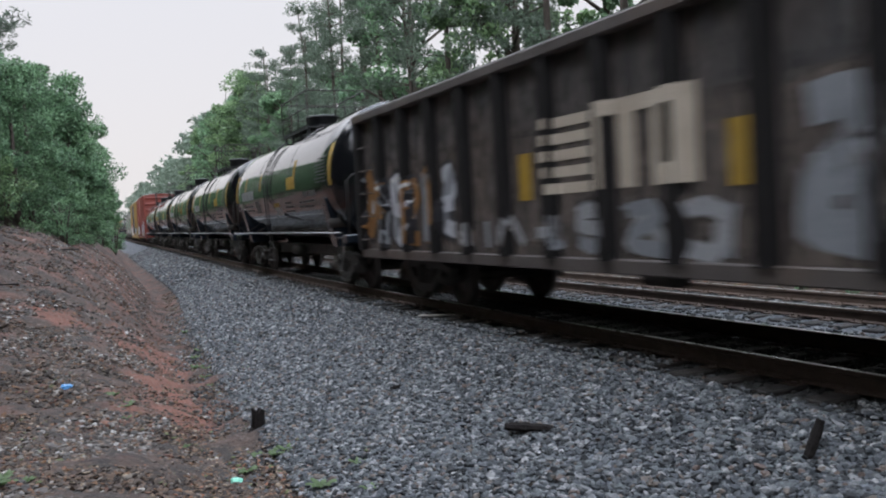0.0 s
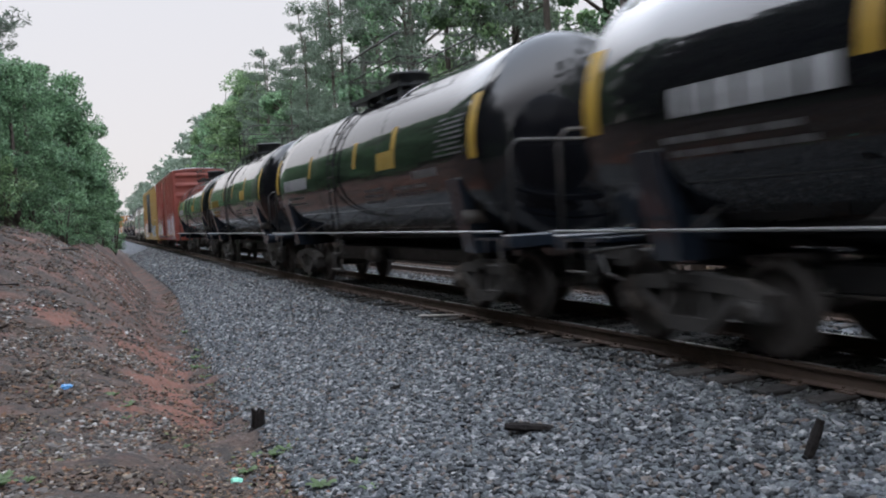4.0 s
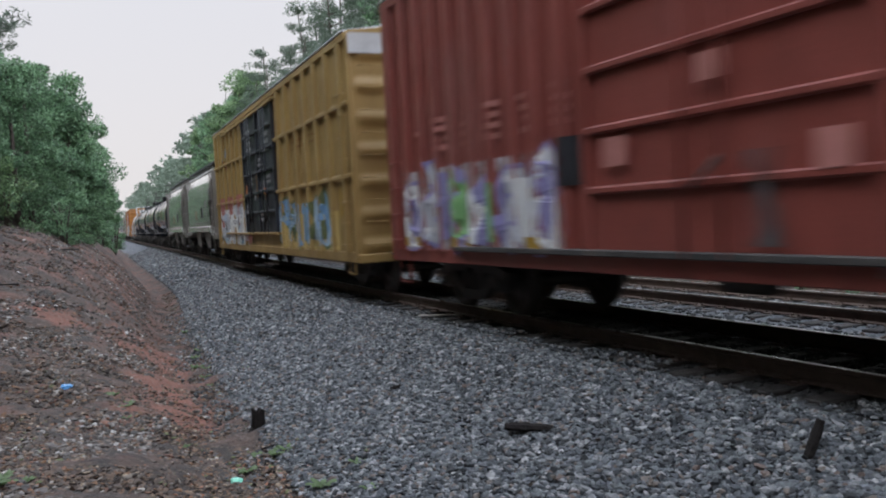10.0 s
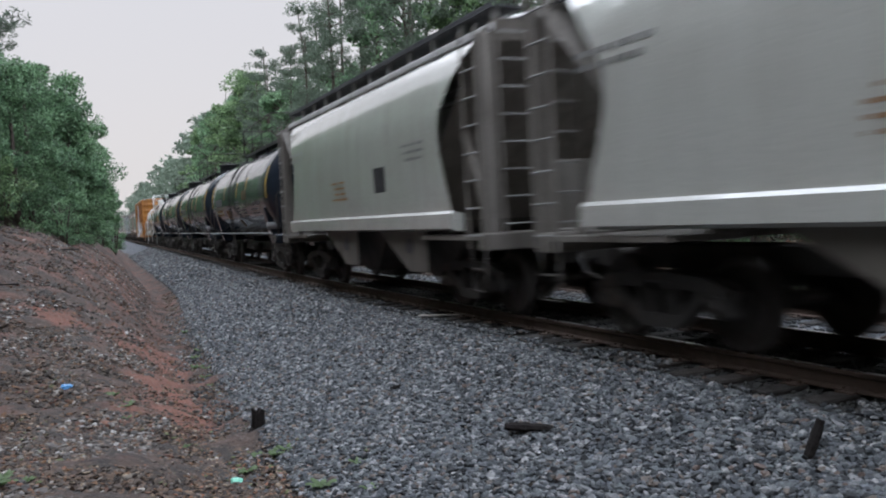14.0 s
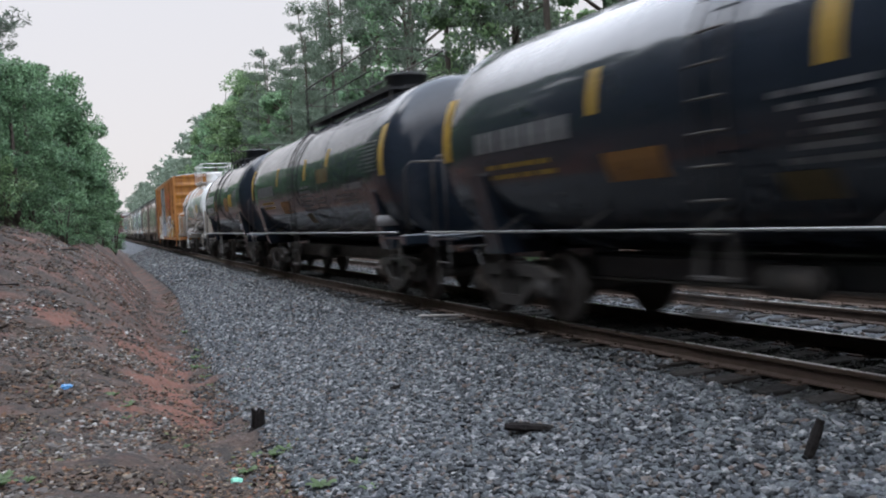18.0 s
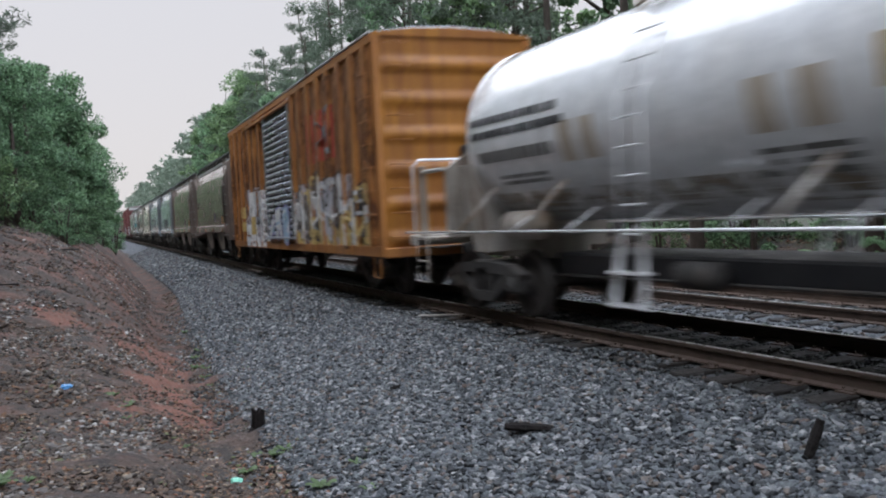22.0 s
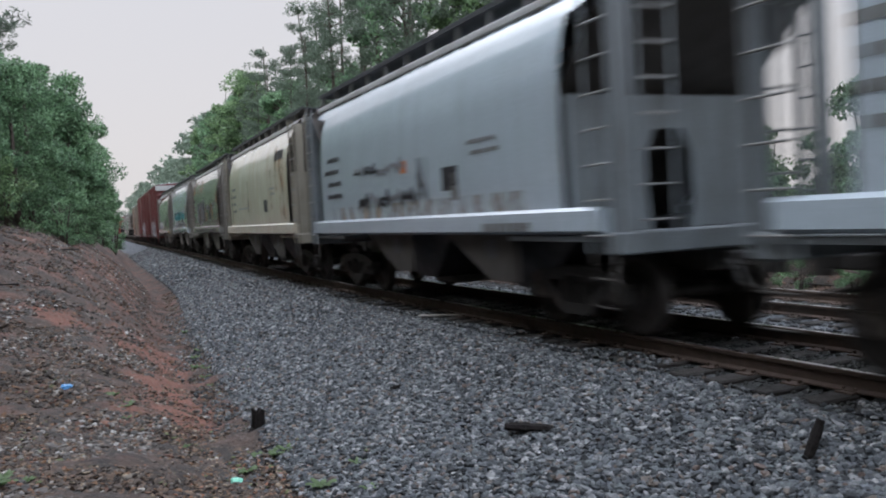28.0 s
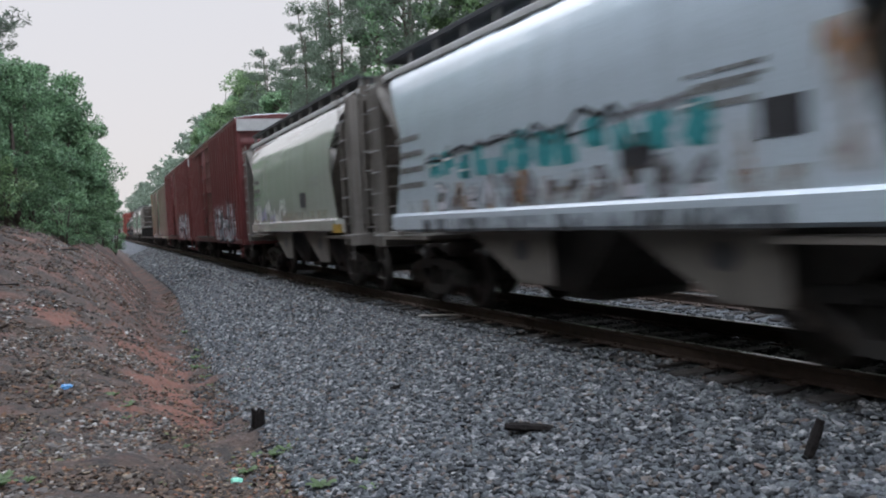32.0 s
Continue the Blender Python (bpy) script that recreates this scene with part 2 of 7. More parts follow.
MAT["boardsteel"] = material("galvanised_grating", (0.10, 0.105, 0.115, 1), (0.05, 0.05, 0.055, 1), rough=0.6, grain=6, bump=0.1)
# this dark colour stands for the shade inside the bays
MAT["bayshade"] = material("shade_dark_funnel", (0.06, 0.052, 0.045, 1), (0.03, 0.026, 0.024, 1), rough=0.8, grain=1.5, bump=0.08, streak=0.5)
MAT["baygrime"] = material("grimy_hopper_bay", (0.145, 0.13, 0.113, 1), (0.09, 0.08, 0.07, 1), rough=0.75, grain=1.2, bump=0.06, streak=0.6)
MAT["rust"] = material("rust_stain", (0.42, 0.20, 0.06, 1), (0.25, 0.12, 0.05, 1), rough=0.8, grain=2.0, bump=0.04, streak=0.5, ragged=0.54)
MAT["whitegear"] = material("filthy_white_paint", (0.56, 0.53, 0.48, 1), (0.20, 0.14, 0.10, 1), rough=0.6, grain=1.5, bump=0.04, streak=0.8, third=(0.30, 0.22, 0.15, 1))
MAT["bulkhead"] = material("rust_run_white_paint", (0.40, 0.365, 0.315, 1), (0.10, 0.062, 0.042, 1), rough=0.7, grain=1.6, bump=0.05, streak=1.0, third=(0.21, 0.135, 0.085, 1))
MAT["gondpost"] = material("black_post_steel", (0.017, 0.015, 0.015, 1), (0.010, 0.009, 0.009, 1), spec=0.15, rough=0.7, grain=1.2, bump=0.15, streak=0.5)
MAT["rustdark"] = material("dark_rust_stain", (0.16, 0.058, 0.024, 1), (0.09, 0.035, 0.02, 1), rough=0.8, grain=2.0, bump=0.03, ragged=0.53)
MAT["stainshade"] = material("dark_stain_and_shadow", (0.06, 0.058, 0.06, 1), (0.10, 0.095, 0.09, 1), rough=0.8, grain=2.0, bump=0.03, ragged=0.52)
MAT["tanstain"] = material("tan_stain", (0.42, 0.35, 0.26, 1), (0.26, 0.20, 0.14, 1), rough=0.8, grain=2.0, bump=0.03, streak=0.5, ragged=0.54)
MAT["chalk"] = material("chalky_overspray", (0.58, 0.53, 0.54, 1), (0.44, 0.36, 0.36, 1), rough=0.8, grain=2.0, bump=0.02, streak=0.4, ragged=0.5)
MAT["browncloud"] = material("brown_overspray", (0.15, 0.12, 0.10, 1), (0.07, 0.055, 0.05, 1), rough=0.8, grain=2.0, bump=0.02, streak=0.4, ragged=0.47)
MAT["chalkedge"] = material("galvanised_roof_edge", (0.62, 0.62, 0.62, 1), (0.4, 0.38, 0.36, 1), rough=0.5, grain=2, bump=0.03)
MAT["spill"] = material("pale_dried_spill", (0.10, 0.105, 0.11, 1), (0.05, 0.05, 0.052, 1), rough=0.6, grain=3, bump=0.02, streak=0.5, ragged=0.5)
MAT["wornyellow"] = material("worn_yellow_marking", (0.10, 0.07, 0.022, 1), (0.05, 0.035, 0.018, 1), rough=0.6, grain=3, bump=0.02)
MAT["dullyellow"] = material("dull_yellow_marking", (0.32, 0.21, 0.03, 1), (0.2, 0.12, 0.03, 1), rough=0.6, grain=3, bump=0.02)
MAT["markpale"] = material("pale_marking", (0.36, 0.36, 0.37, 1), (0.2, 0.2, 0.2, 1), rough=0.6, grain=3, bump=0.02)
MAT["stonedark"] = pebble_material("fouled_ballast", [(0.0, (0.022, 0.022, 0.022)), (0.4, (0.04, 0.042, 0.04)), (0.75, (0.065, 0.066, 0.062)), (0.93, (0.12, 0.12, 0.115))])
MAT["bankstone"] = pebble_material("bank_stone", [(0.0, (0.052, 0.045, 0.040)), (0.3, (0.095, 0.082, 0.073)), (0.55, (0.146, 0.129, 0.116)), (0.7, (0.189, 0.133, 0.095)), (0.82, (0.258, 0.241, 0.224)), (0.91, (0.172, 0.077, 0.047)), (0.965, (0.413, 0.396, 0.370))])
MAT["leaflitter"] = pebble_material("dead_leaf", [(0.0, (0.045, 0.03, 0.022)), (0.35, (0.10, 0.062, 0.04)), (0.6, (0.17, 0.11, 0.07)), (0.78, (0.20, 0.085, 0.045)), (0.88, (0.28, 0.215, 0.15)), (0.95, (0.10, 0.12, 0.045))], 0.8)
# dirt, kept dark enough to stand for shade under and inside hoppers
MAT["dirty"] = material("dirt_and_shade_brown", (0.075, 0.066, 0.058, 1), (0.035, 0.03, 0.027, 1), rough=0.8, grain=2, bump=0.1, streak=0.4)
MAT["leaf"] = material("broad_leaf", (0.20, 0.305, 0.145, 1), (0.115, 0.185, 0.10, 1), rough=0.6, grain=0.45, bump=0.0, spread=0.65, island=True, through_light=0.35, amount=0.9)
MAT["leafdark"] = material("dark_leaf", (0.19, 0.315, 0.165, 1), (0.105, 0.19, 0.115, 1), rough=0.6, grain=0.45, bump=0.0, spread=0.65, island=True, through_light=0.35, amount=0.9)
# leaf colour darkened so the unseen trees mirror dark in the tanks
MAT["groveleaf"] = material("shade_darkened_leaf", (0.065, 0.085, 0.062, 1), (0.04, 0.055, 0.042, 1), rough=0.7, grain=0.45, bump=0.0, spread=0.5, island=True, through_light=0.2)
MAT["needle"] = material("pine_needle", (0.155, 0.205, 0.15, 1), (0.09, 0.125, 0.095, 1), rough=0.65, grain=0.8, bump=0.0, spread=0.5, island=True, through_light=0.35)
# leaf colour lightened to stand for distance haze
MAT["farleaf"] = material("haze_paled_foliage", (0.17, 0.22, 0.165, 1), (0.12, 0.165, 0.125, 1), rough=0.8, grain=0.3, bump=0.0, spread=0.4, island=True, through_light=0.3)
MAT["grass"] = material("weed_green", (0.085, 0.135, 0.045, 1), (0.045, 0.08, 0.03, 1), rough=0.6, grain=2, bump=0.0, spread=0.4, island=True, through_light=0.3)
MAT["bark"] = material("bark", (0.085, 0.068, 0.055, 1), (0.035, 0.028, 0.024, 1), rough=0.9, grain=5, bump=0.6, fine=14)
MAT["oldwood"] = material("weathered_wood", (0.017, 0.014, 0.013, 1), (0.008, 0.007, 0.006, 1), rough=0.95, spec=0.15, grain=6, bump=0.6, fine=22)
MAT["palewood"] = material("pale_split_wood", (0.36, 0.33, 0.30, 1), (0.18, 0.16, 0.14, 1), rough=0.85, grain=6, bump=0.4)
MAT["bluefoil"] = material("blue_plastic", (0.06, 0.30, 0.62, 1), (0.03, 0.15, 0.4, 1), rough=0.3, grain=9, bump=0.1)
MAT["greenfoil"] = material("pale_green_plastic", (0.22, 0.62, 0.45, 1), (0.12, 0.4, 0.3, 1), rough=0.3, grain=9, bump=0.1)


def ground_material():
    """Soil by the lie of the land: ballast fines near the tracks, red clay in the ditch and on the cut bank, dark soil and litter."""
    m = bpy.data.materials.new("ground_soil")
    m.use_nodes = True
    nt = m.node_tree
    N, L = nt.nodes, nt.links
    bsdf = N["Principled BSDF"]
    co = N.new("ShaderNodeTexCoord").outputs["Object"]

    def tex(scale, detail=6.0):
        n = N.new("ShaderNodeTexNoise")
        n.inputs["Scale"].default_value, n.inputs["Detail"].default_value = scale, detail
        L.new(co, n.inputs["Vector"])
        return n.outputs["Fac"]

    def ramp(v, lo, hi):
        r = N.new("ShaderNodeMapRange")
        r.inputs["From Min"].default_value, r.inputs["From Max"].default_value = lo, hi
        L.new(v, r.inputs["Value"])
        return r.outputs["Result"]

    def mix(f, a, b):
        x = N.new("ShaderNodeMixRGB")
        for i, v in enumerate((f, a, b)):
            if isinstance(v, tuple):
                x.inputs[i].default_value = v
            else:
                L.new(v, x.inputs[i])
        return x.outputs[0]

    at = N.new("ShaderNodeAttribute")
    at.attribute_name = "soil"
    sep = N.new("ShaderNodeSeparateColor")
    L.new(at.outputs["Color"], sep.inputs[0])
    soil = mix(ramp(tex(3.0), 0.4, 0.65), (0.027, 0.021, 0.018, 1), (0.076, 0.047, 0.035, 1))
    soil = mix(ramp(tex(14.0), 0.55, 0.7), soil, (0.13, 0.10, 0.08, 1))
    clay = mix(ramp(tex(2.2), 0.35, 0.65), (0.178, 0.066, 0.041, 1), (0.115, 0.050, 0.034, 1))
    clay = mix(ramp(tex(18.0), 0.56, 0.7), clay, (0.19, 0.13, 0.10, 1))
    grit = mix(ramp(tex(25.0), 0.4, 0.62), (0.05, 0.053, 0.06, 1), (0.14, 0.15, 0.165, 1))

    def wobble(v):
        a = N.new("ShaderNodeMath")
        a.operation = "ADD"
        L.new(v, a.inputs[0])
        s = N.new("ShaderNodeMath")
        s.operation = "MULTIPLY_ADD"
        L.new(tex(1.6), s.inputs[0])
        s.inputs[1].default_value, s.inputs[2].default_value = 1.6, -0.8
        L.new(s.outputs[0], a.inputs[1])
        return ramp(a.outputs[0], 0.3, 0.7)

    c = mix(wobble(sep.outputs[0]), soil, clay)
    c = mix(wobble(sep.outputs[1]), c, grit)
    c = mix(wobble(sep.outputs[2]), c, (0.028, 0.036, 0.016, 1))
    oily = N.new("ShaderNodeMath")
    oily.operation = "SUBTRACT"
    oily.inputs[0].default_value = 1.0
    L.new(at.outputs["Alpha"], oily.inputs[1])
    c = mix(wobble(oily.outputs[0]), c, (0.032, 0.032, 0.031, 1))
    L.new(c, bsdf.inputs["Base Color"])
    bsdf.inputs["Roughness"].default_value = 0.9
    b = N.new("ShaderNodeBump")
    b.inputs["Strength"].default_value, b.inputs["Distance"].default_value = 0.7, 0.05
    L.new(tex(22.0, 8.0), b.inputs["Height"])
    L.new(b.outputs[0], bsdf.inputs["Normal"])
    return m


MAT["ground"] = ground_material()


# ---- mesh tools ----
class Shape:
    """Collects points and faces of one mesh."""

    def __init__(self):
        self.v, self.f, self.smooth = [], [], []

    def add(self, pts, faces, smooth=False):
        n = len(self.v)
        self.v += [tuple(p) for p in pts]
        self.f += [[n + i for i in f] for f in faces]
        self.smooth += [smooth] * len(faces)
        return self

    def box(self, x0, x1, y0, y1, z0, z1, c=0.0):
        x0, x1, y0, y1, z0, z1 = min(x0, x1), max(x0, x1), min(y0, y1), max(y0, y1), min(z0, z1), max(z0, z1)
        if not c:
            p = [(x, y, z) for x in (x0, x1) for y in (y0, y1) for z in (z0, z1)]
            return self.add(p, [(0, 1, 3, 2), (4, 6, 7, 5), (0, 4, 5, 1), (2, 3, 7, 6), (0, 2, 6, 4), (1, 5, 7, 3)])
        c = min(c, 0.45 * min(x1 - x0, y1 - y0, z1 - z0))
        n, idx, p = 0, {}, []
        for sx in (0, 1):
            for sy in (0, 1):
                for sz in (0, 1):
                    for ax in range(3):
                        q = [(x0, x1)[sx], (y0, y1)[sy], (z0, z1)[sz]]
                        for k, s in enumerate((sx, sy, sz)):
                            if k != ax:
                                q[k] += c if not s else -c
                        idx[(sx, sy, sz, ax)] = n
                        p.append(q)
                        n += 1
        g, faces = lambda *k: idx[k], []
        for s in (0, 1):
            faces.append([g(s, a, b, 0) for a, b in ((0, 0), (1, 0), (1, 1), (0, 1))][::1 if s else -1])
            faces.append([g(a, s, b, 1) for a, b in ((0, 0), (0, 1), (1, 1), (1, 0))][::1 if s else -1])
            faces.append([g(a, b, s, 2) for a, b in ((0, 0), (1, 0), (1, 1), (0, 1))][::1 if s else -1])
        for a in (0, 1):
            for b in (0, 1):
                faces.append([g(a, b, 0, 0), g(a, b, 1, 0), g(a, b, 1, 1), g(a, b, 0, 1)])
                faces.append([g(a, 0, b, 0), g(a, 1, b, 0), g(a, 1, b, 2), g(a, 0, b, 2)])
                faces.append([g(0, a, b, 1), g(1, a, b, 1), g(1, a, b, 2), g(0, a, b, 2)])
        for a in (0, 1):
            for b in (0, 1):
                for d in (0, 1):
                    faces.append([g(a, b, d, 0), g(a, b, d, 1), g(a, b, d, 2)])
        return self.add(p, faces)

    def tube(self, path, r, n=8, caps=True):
        """A round bar along a path of points."""
        pts = [Vector(p) for p in path]
        rings, faces = [], []
        for i, p in enumerate(pts):
            d = (pts[min(i + 1, len(pts) - 1)] - pts[max(i - 1, 0)]).normalized()
            up = Vector((0, 0, 1)) if abs(d.z) < 0.9 else Vector((0, 1, 0))
            a = d.cross(up).normalized()
            b = d.cross(a)
            rad = r[i] if isinstance(r, (list, tuple)) else r
            rings += [p + (a * math.cos(2 * math.pi * k / n) + b * math.sin(2 * math.pi * k / n)) * rad for k in range(n)]
        for i in range(len(pts) - 1):
            faces += [(i * n + k, i * n + (k + 1) % n, (i + 1) * n + (k + 1) % n, (i + 1) * n + k) for k in range(n)]
        self.add(rings, faces, True)
        if caps:
            m = len(self.v) - len(rings)
            self.f += [[m + k for k in range(n)][::-1], [len(self.v) - n + k for k in range(n)]]
            self.smooth += [False, False]
        return self

    def lathe(self, prof, n=24, axis="x", at=(0, 0, 0)):
        """A turned shape: prof holds (place along the axis, radius)."""
        pts, faces = [], []
        for a, r in prof:
            for k in range(n):
                c, s = math.cos(2 * math.pi * k / n) * r, math.sin(2 * math.pi * k / n) * r
                q = {"x": (a, c, s), "y": (c, a, s), "z": (c, s, a)}[axis]
                pts.append((q[0] + at[0], q[1] + at[1], q[2] + at[2]))
        for i in range(len(prof) - 1):
            faces += [(i * n + k, i * n + (k + 1) % n, (i + 1) * n + (k + 1) % n, (i + 1) * n + k) for k in range(n)]
        return self.add(pts, faces, True)

    def prism(self, poly, a0, a1, axis="x"):
        """A polygon pushed from a0 to a1 along an axis; poly in the other two coordinates in order."""
        n = len(poly)
        pts = []
        for a in (a0, a1):
            for p, q in poly:
                pts.append({"x": (a, p, q), "y": (p, a, q), "z": (p, q, a)}[axis])
        return self.add(pts, [list(range(n))[::-1], list(range(n, 2 * n))] + [(i, (i + 1) % n, n + (i + 1) % n, n + i) for i in range(n)])

    def grid(self, rows, smooth=True, flip=False):
        n = len(rows[0])
        faces = [(i * n + k, i * n + k + 1, (i + 1) * n + k + 1, (i + 1) * n + k) for i in range(len(rows) - 1) for k in range(n - 1)]
        return self.add([p for r in rows for p in r], [f[::-1] for f in faces] if flip else faces, smooth)

    def mesh(self, name, material_key):
        me = bpy.data.meshes.new(name)
        me.from_pydata(self.v, [], self.f)
        me.polygons.foreach_set("use_smooth", self.smooth)
        me.materials.append(mat(material_key))
        b = bmesh.new()
        b.from_mesh(me)
        bmesh.ops.recalc_face_normals(b, faces=b.faces)
        b.to_mesh(me)
        b.free()
        return me


def part(name, shape, material_key, parent, label="", m=None):
    ob = new(name, shape.mesh(name, material_key) if isinstance(shape, Shape) else shape)
    ob.parent = parent
    if m is not None:
        ob.matrix_basis = m
    if label:
        ob["label"] = label
    return ob


def bulk_mesh(name, verts, faces, material_key, smooth=False):
    """A mesh from arrays: verts (n, 3), faces (m, k), all faces with k corners."""
    me = bpy.data.meshes.new(name)
    k = faces.shape[1]
    me.vertices.add(len(verts))
    me.vertices.foreach_set("co", np.ascontiguousarray(verts, dtype=np.float32).ravel())
    me.loops.add(faces.size)
    me.loops.foreach_set("vertex_index", np.ascontiguousarray(faces, dtype=np.int32).ravel())
    me.polygons.add(len(faces))
    me.polygons.foreach_set("loop_start", np.arange(0, faces.size, k, dtype=np.int32))
    me.polygons.foreach_set("use_smooth", np.full(len(faces), smooth))
    me.update(calc_edges=True)
    me.materials.append(mat(material_key))
    return me


# ---- the ground: one sheet, its height told by the distance q from the line's centre and the run s along it ----
def blend(a, b, t):
    t = min(max(t, 0.0), 1.0)
    t = t * t * (3 - 2 * t)
    return a + (b - a) * t


def toe(s):
    return -4.75 + min(max((s - 10) * 0.055, -0.2), 1.2)


def ground_z(q, s):
    if -1.8 <= q <= 2.0:
        return -0.225
    if q < -1.8:
        qt = toe(s)
        if q >= qt:
            return -0.225 + (q + 1.8) / (qt + 1.8) * -0.63
        if q >= qt - 0.9:
            return -0.855 - 0.13 * math.sin((qt - q) / 0.9 * math.pi)
        d = qt - 0.9 - q
        steep = blend(0.36, 1.15, (s - 8) / 16)
        top = blend(0.55, 3.25, (s - 9) / 16)
        z = -0.855 + top * (1 - math.exp(-steep * d * 1.25 / top))
        return z + 0.05 * noise.noise((q * 1.1, s * 0.9, 0)) * min(1, d) + min(d, 4) * 0.02
    if q < 2.4:
        return -0.225 - (q - 2.0) / 0.4 * 0.12
    if q < SIDING + 1.8:
        return -0.345
    e = q - SIDING - 1.8
    if e < 1.5:
        return -0.345 - e / 1.5 * 0.45
    return blend(-0.815, 0.35, (e - 2.0) / 5.0) + (0.25 * noise.noise((q * 0.15, s * 0.12, 3)) if e > 3 else 0)


def steps(marks):
    out = []
    for (a, b, n) in marks:
        out += [a + (b - a) * i / n for i in range(n)]
    return out + [marks[-1][1]]


# bare red clay: the ditch floor in patches, a washed streak down the bank
CLAY = [(11.4, -5.5, 1.0, 0.40, 1.2), (13.2, -5.6, 0.8, 0.4, 0.6), (15.2, -5.45, 1.3, 0.42, 0.95), (17.0, -5.3, 0.9, 0.35, 0.5), (15.1, -6.25, 0.45, 0.3, 0.3), (15.5, -6.8, 0.45, 0.4, 0.45), (16.0, -7.4, 0.45, 0.5, 0.5), (26.0, -5.8, 4.0, 0.8, 0.25), (10.4, -6.3, 0.9, 0.35, 0.4)]


def build_ground():
    S = steps([(-1500, -60, 10), (-60, -4, 20), (-4, 32, 150), (32, 80, 70), (80, 300, 44), (300, 2500, 20)])
    Q = steps([(-1500, -40, 8), (-40, -12, 14), (-12, -1.8, 70), (-1.8, 8.5, 36), (8.5, 20, 24), (20, 60, 12), (60, 1500, 8)])
    verts, cols = [], []
    for s in S:
        cx = line_x(s)
        qt = toe(s)
        for q in Q:
            z = ground_z(q, s)
            lump = 0.07 * noise.noise((q * 1.5, s * 1.5, 7)) + 0.03 * noise.noise((q * 5, s * 5, 2))
            verts.append((cx + q, s, z + (lump if q < qt or q > 6.5 else lump * 0.4)))
            edge = 0.5 * noise.noise((q * 0.4, s * 0.5, 51)) + 0.2 * noise.noise((q, s * 2.0, 52))
            grit = 1.0 if qt + 0.15 + edge * 0.5 < q < SIDING + 3.2 else (0.3 if qt - 0.1 + edge * 0.5 < q <= qt + 0.15 + edge * 0.5 else 0.0)
            d = qt - 0.9 - q
            clay = 0.0
            if q < qt:
                clay = blend(0.14, 0.36, (s - 9) / 12) * (1.0 if d < 3.2 else 0.3)
                for cs, cq, rs, rq, k in CLAY:
                    w = ((s - cs) / rs) ** 2 + ((q - cq) / rq) ** 2
                    clay += k * math.exp(-w)
            # less clay: darker soil stands for the train's shade beyond the siding
            if q > SIDING + 2.6:
                clay = 0.14
            green = (0.8 if q > 12.0 + 3 * edge or q < -11 + 3 * edge else 0.0)
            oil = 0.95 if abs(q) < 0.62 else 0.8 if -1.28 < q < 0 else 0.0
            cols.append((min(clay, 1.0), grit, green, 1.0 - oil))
    n = len(Q)
    i, k = np.meshgrid(np.arange(len(S) - 1), np.arange(n - 1), indexing="ij")
    a = (i * n + k).ravel()
    faces = np.stack([a, a + 1, a + n + 1, a + n], 1)
    me = bulk_mesh("ground", np.array(verts), faces, "ground", True)
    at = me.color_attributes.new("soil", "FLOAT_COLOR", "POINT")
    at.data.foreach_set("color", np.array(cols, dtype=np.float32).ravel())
    ob = new("ground", me)
    tagged(ob, "ballast, red clay ditch and soil bank with litter beside a railway", "ground", kind="structure")


build_ground()

ICO = bmesh.new()
bmesh.ops.create_icosphere(ICO, subdivisions=1, radius=1.0)
ICO_V = np.array([v.co[:] for v in ICO.verts])
ICO_F = np.array([[v.index for v in f.verts] for f in ICO.faces])
ICO.free()


def scatter(name, spots, sizes, material_key, label, category, flat=(0.4, 0.85), rng=None, rough=0.4):
    """Many small angular lumps as one mesh: spots (n, 3), sizes (n,)."""
    n = len(spots)
    V = np.repeat(ICO_V[None], n, 0) * (1 + rng.uniform(-rough, rough, (n, 12, 1)))
    V *= np.stack([rng.uniform(0.75, 1.25, n), rng.uniform(0.75, 1.25, n), rng.uniform(*flat, n)], 1)[:, None]
    a, b = rng.uniform(0, 2 * np.pi, n), rng.uniform(-0.6, 0.6, n)
    ca, sa, cb, sb = np.cos(a), np.sin(a), np.cos(b), np.sin(b)
    y, z = V[..., 1] * cb[:, None] - V[..., 2] * sb[:, None], V[..., 1] * sb[:, None] + V[..., 2] * cb[:, None]
    x = V[..., 0] * ca[:, None] - y * sa[:, None]
    y = V[..., 0] * sa[:, None] + y * ca[:, None]
    V = np.stack([x, y, z], 2) * sizes[:, None, None] + spots[:, None]
    F = (ICO_F[None] + (np.arange(n) * 12)[:, None, None]).reshape(-1, 3)
    ob = new(name, bulk_mesh(name, V.reshape(-1, 3), F, material_key))
    return tagged(ob, label, category, kind="stuff")


def strew(rng, n, s0, s1, q0, q1, lift=0.0, keep=None):
    s = s0 + (s1 - s0) * rng.uniform(0, 1, n) ** 1.0
    q = rng.uniform(0, 1, n)
    out = []
    for a, b in zip(s, q):
        lo = q0(a) if callable(q0) else q0
        hi = q1(a) if callable(q1) else q1
        qq = lo + (hi - lo) * b
        if keep and not keep(qq, a):
            continue
        out.append((line_x(a) + qq, a, ground_z(qq, a) + lift))
    return np.array(out)


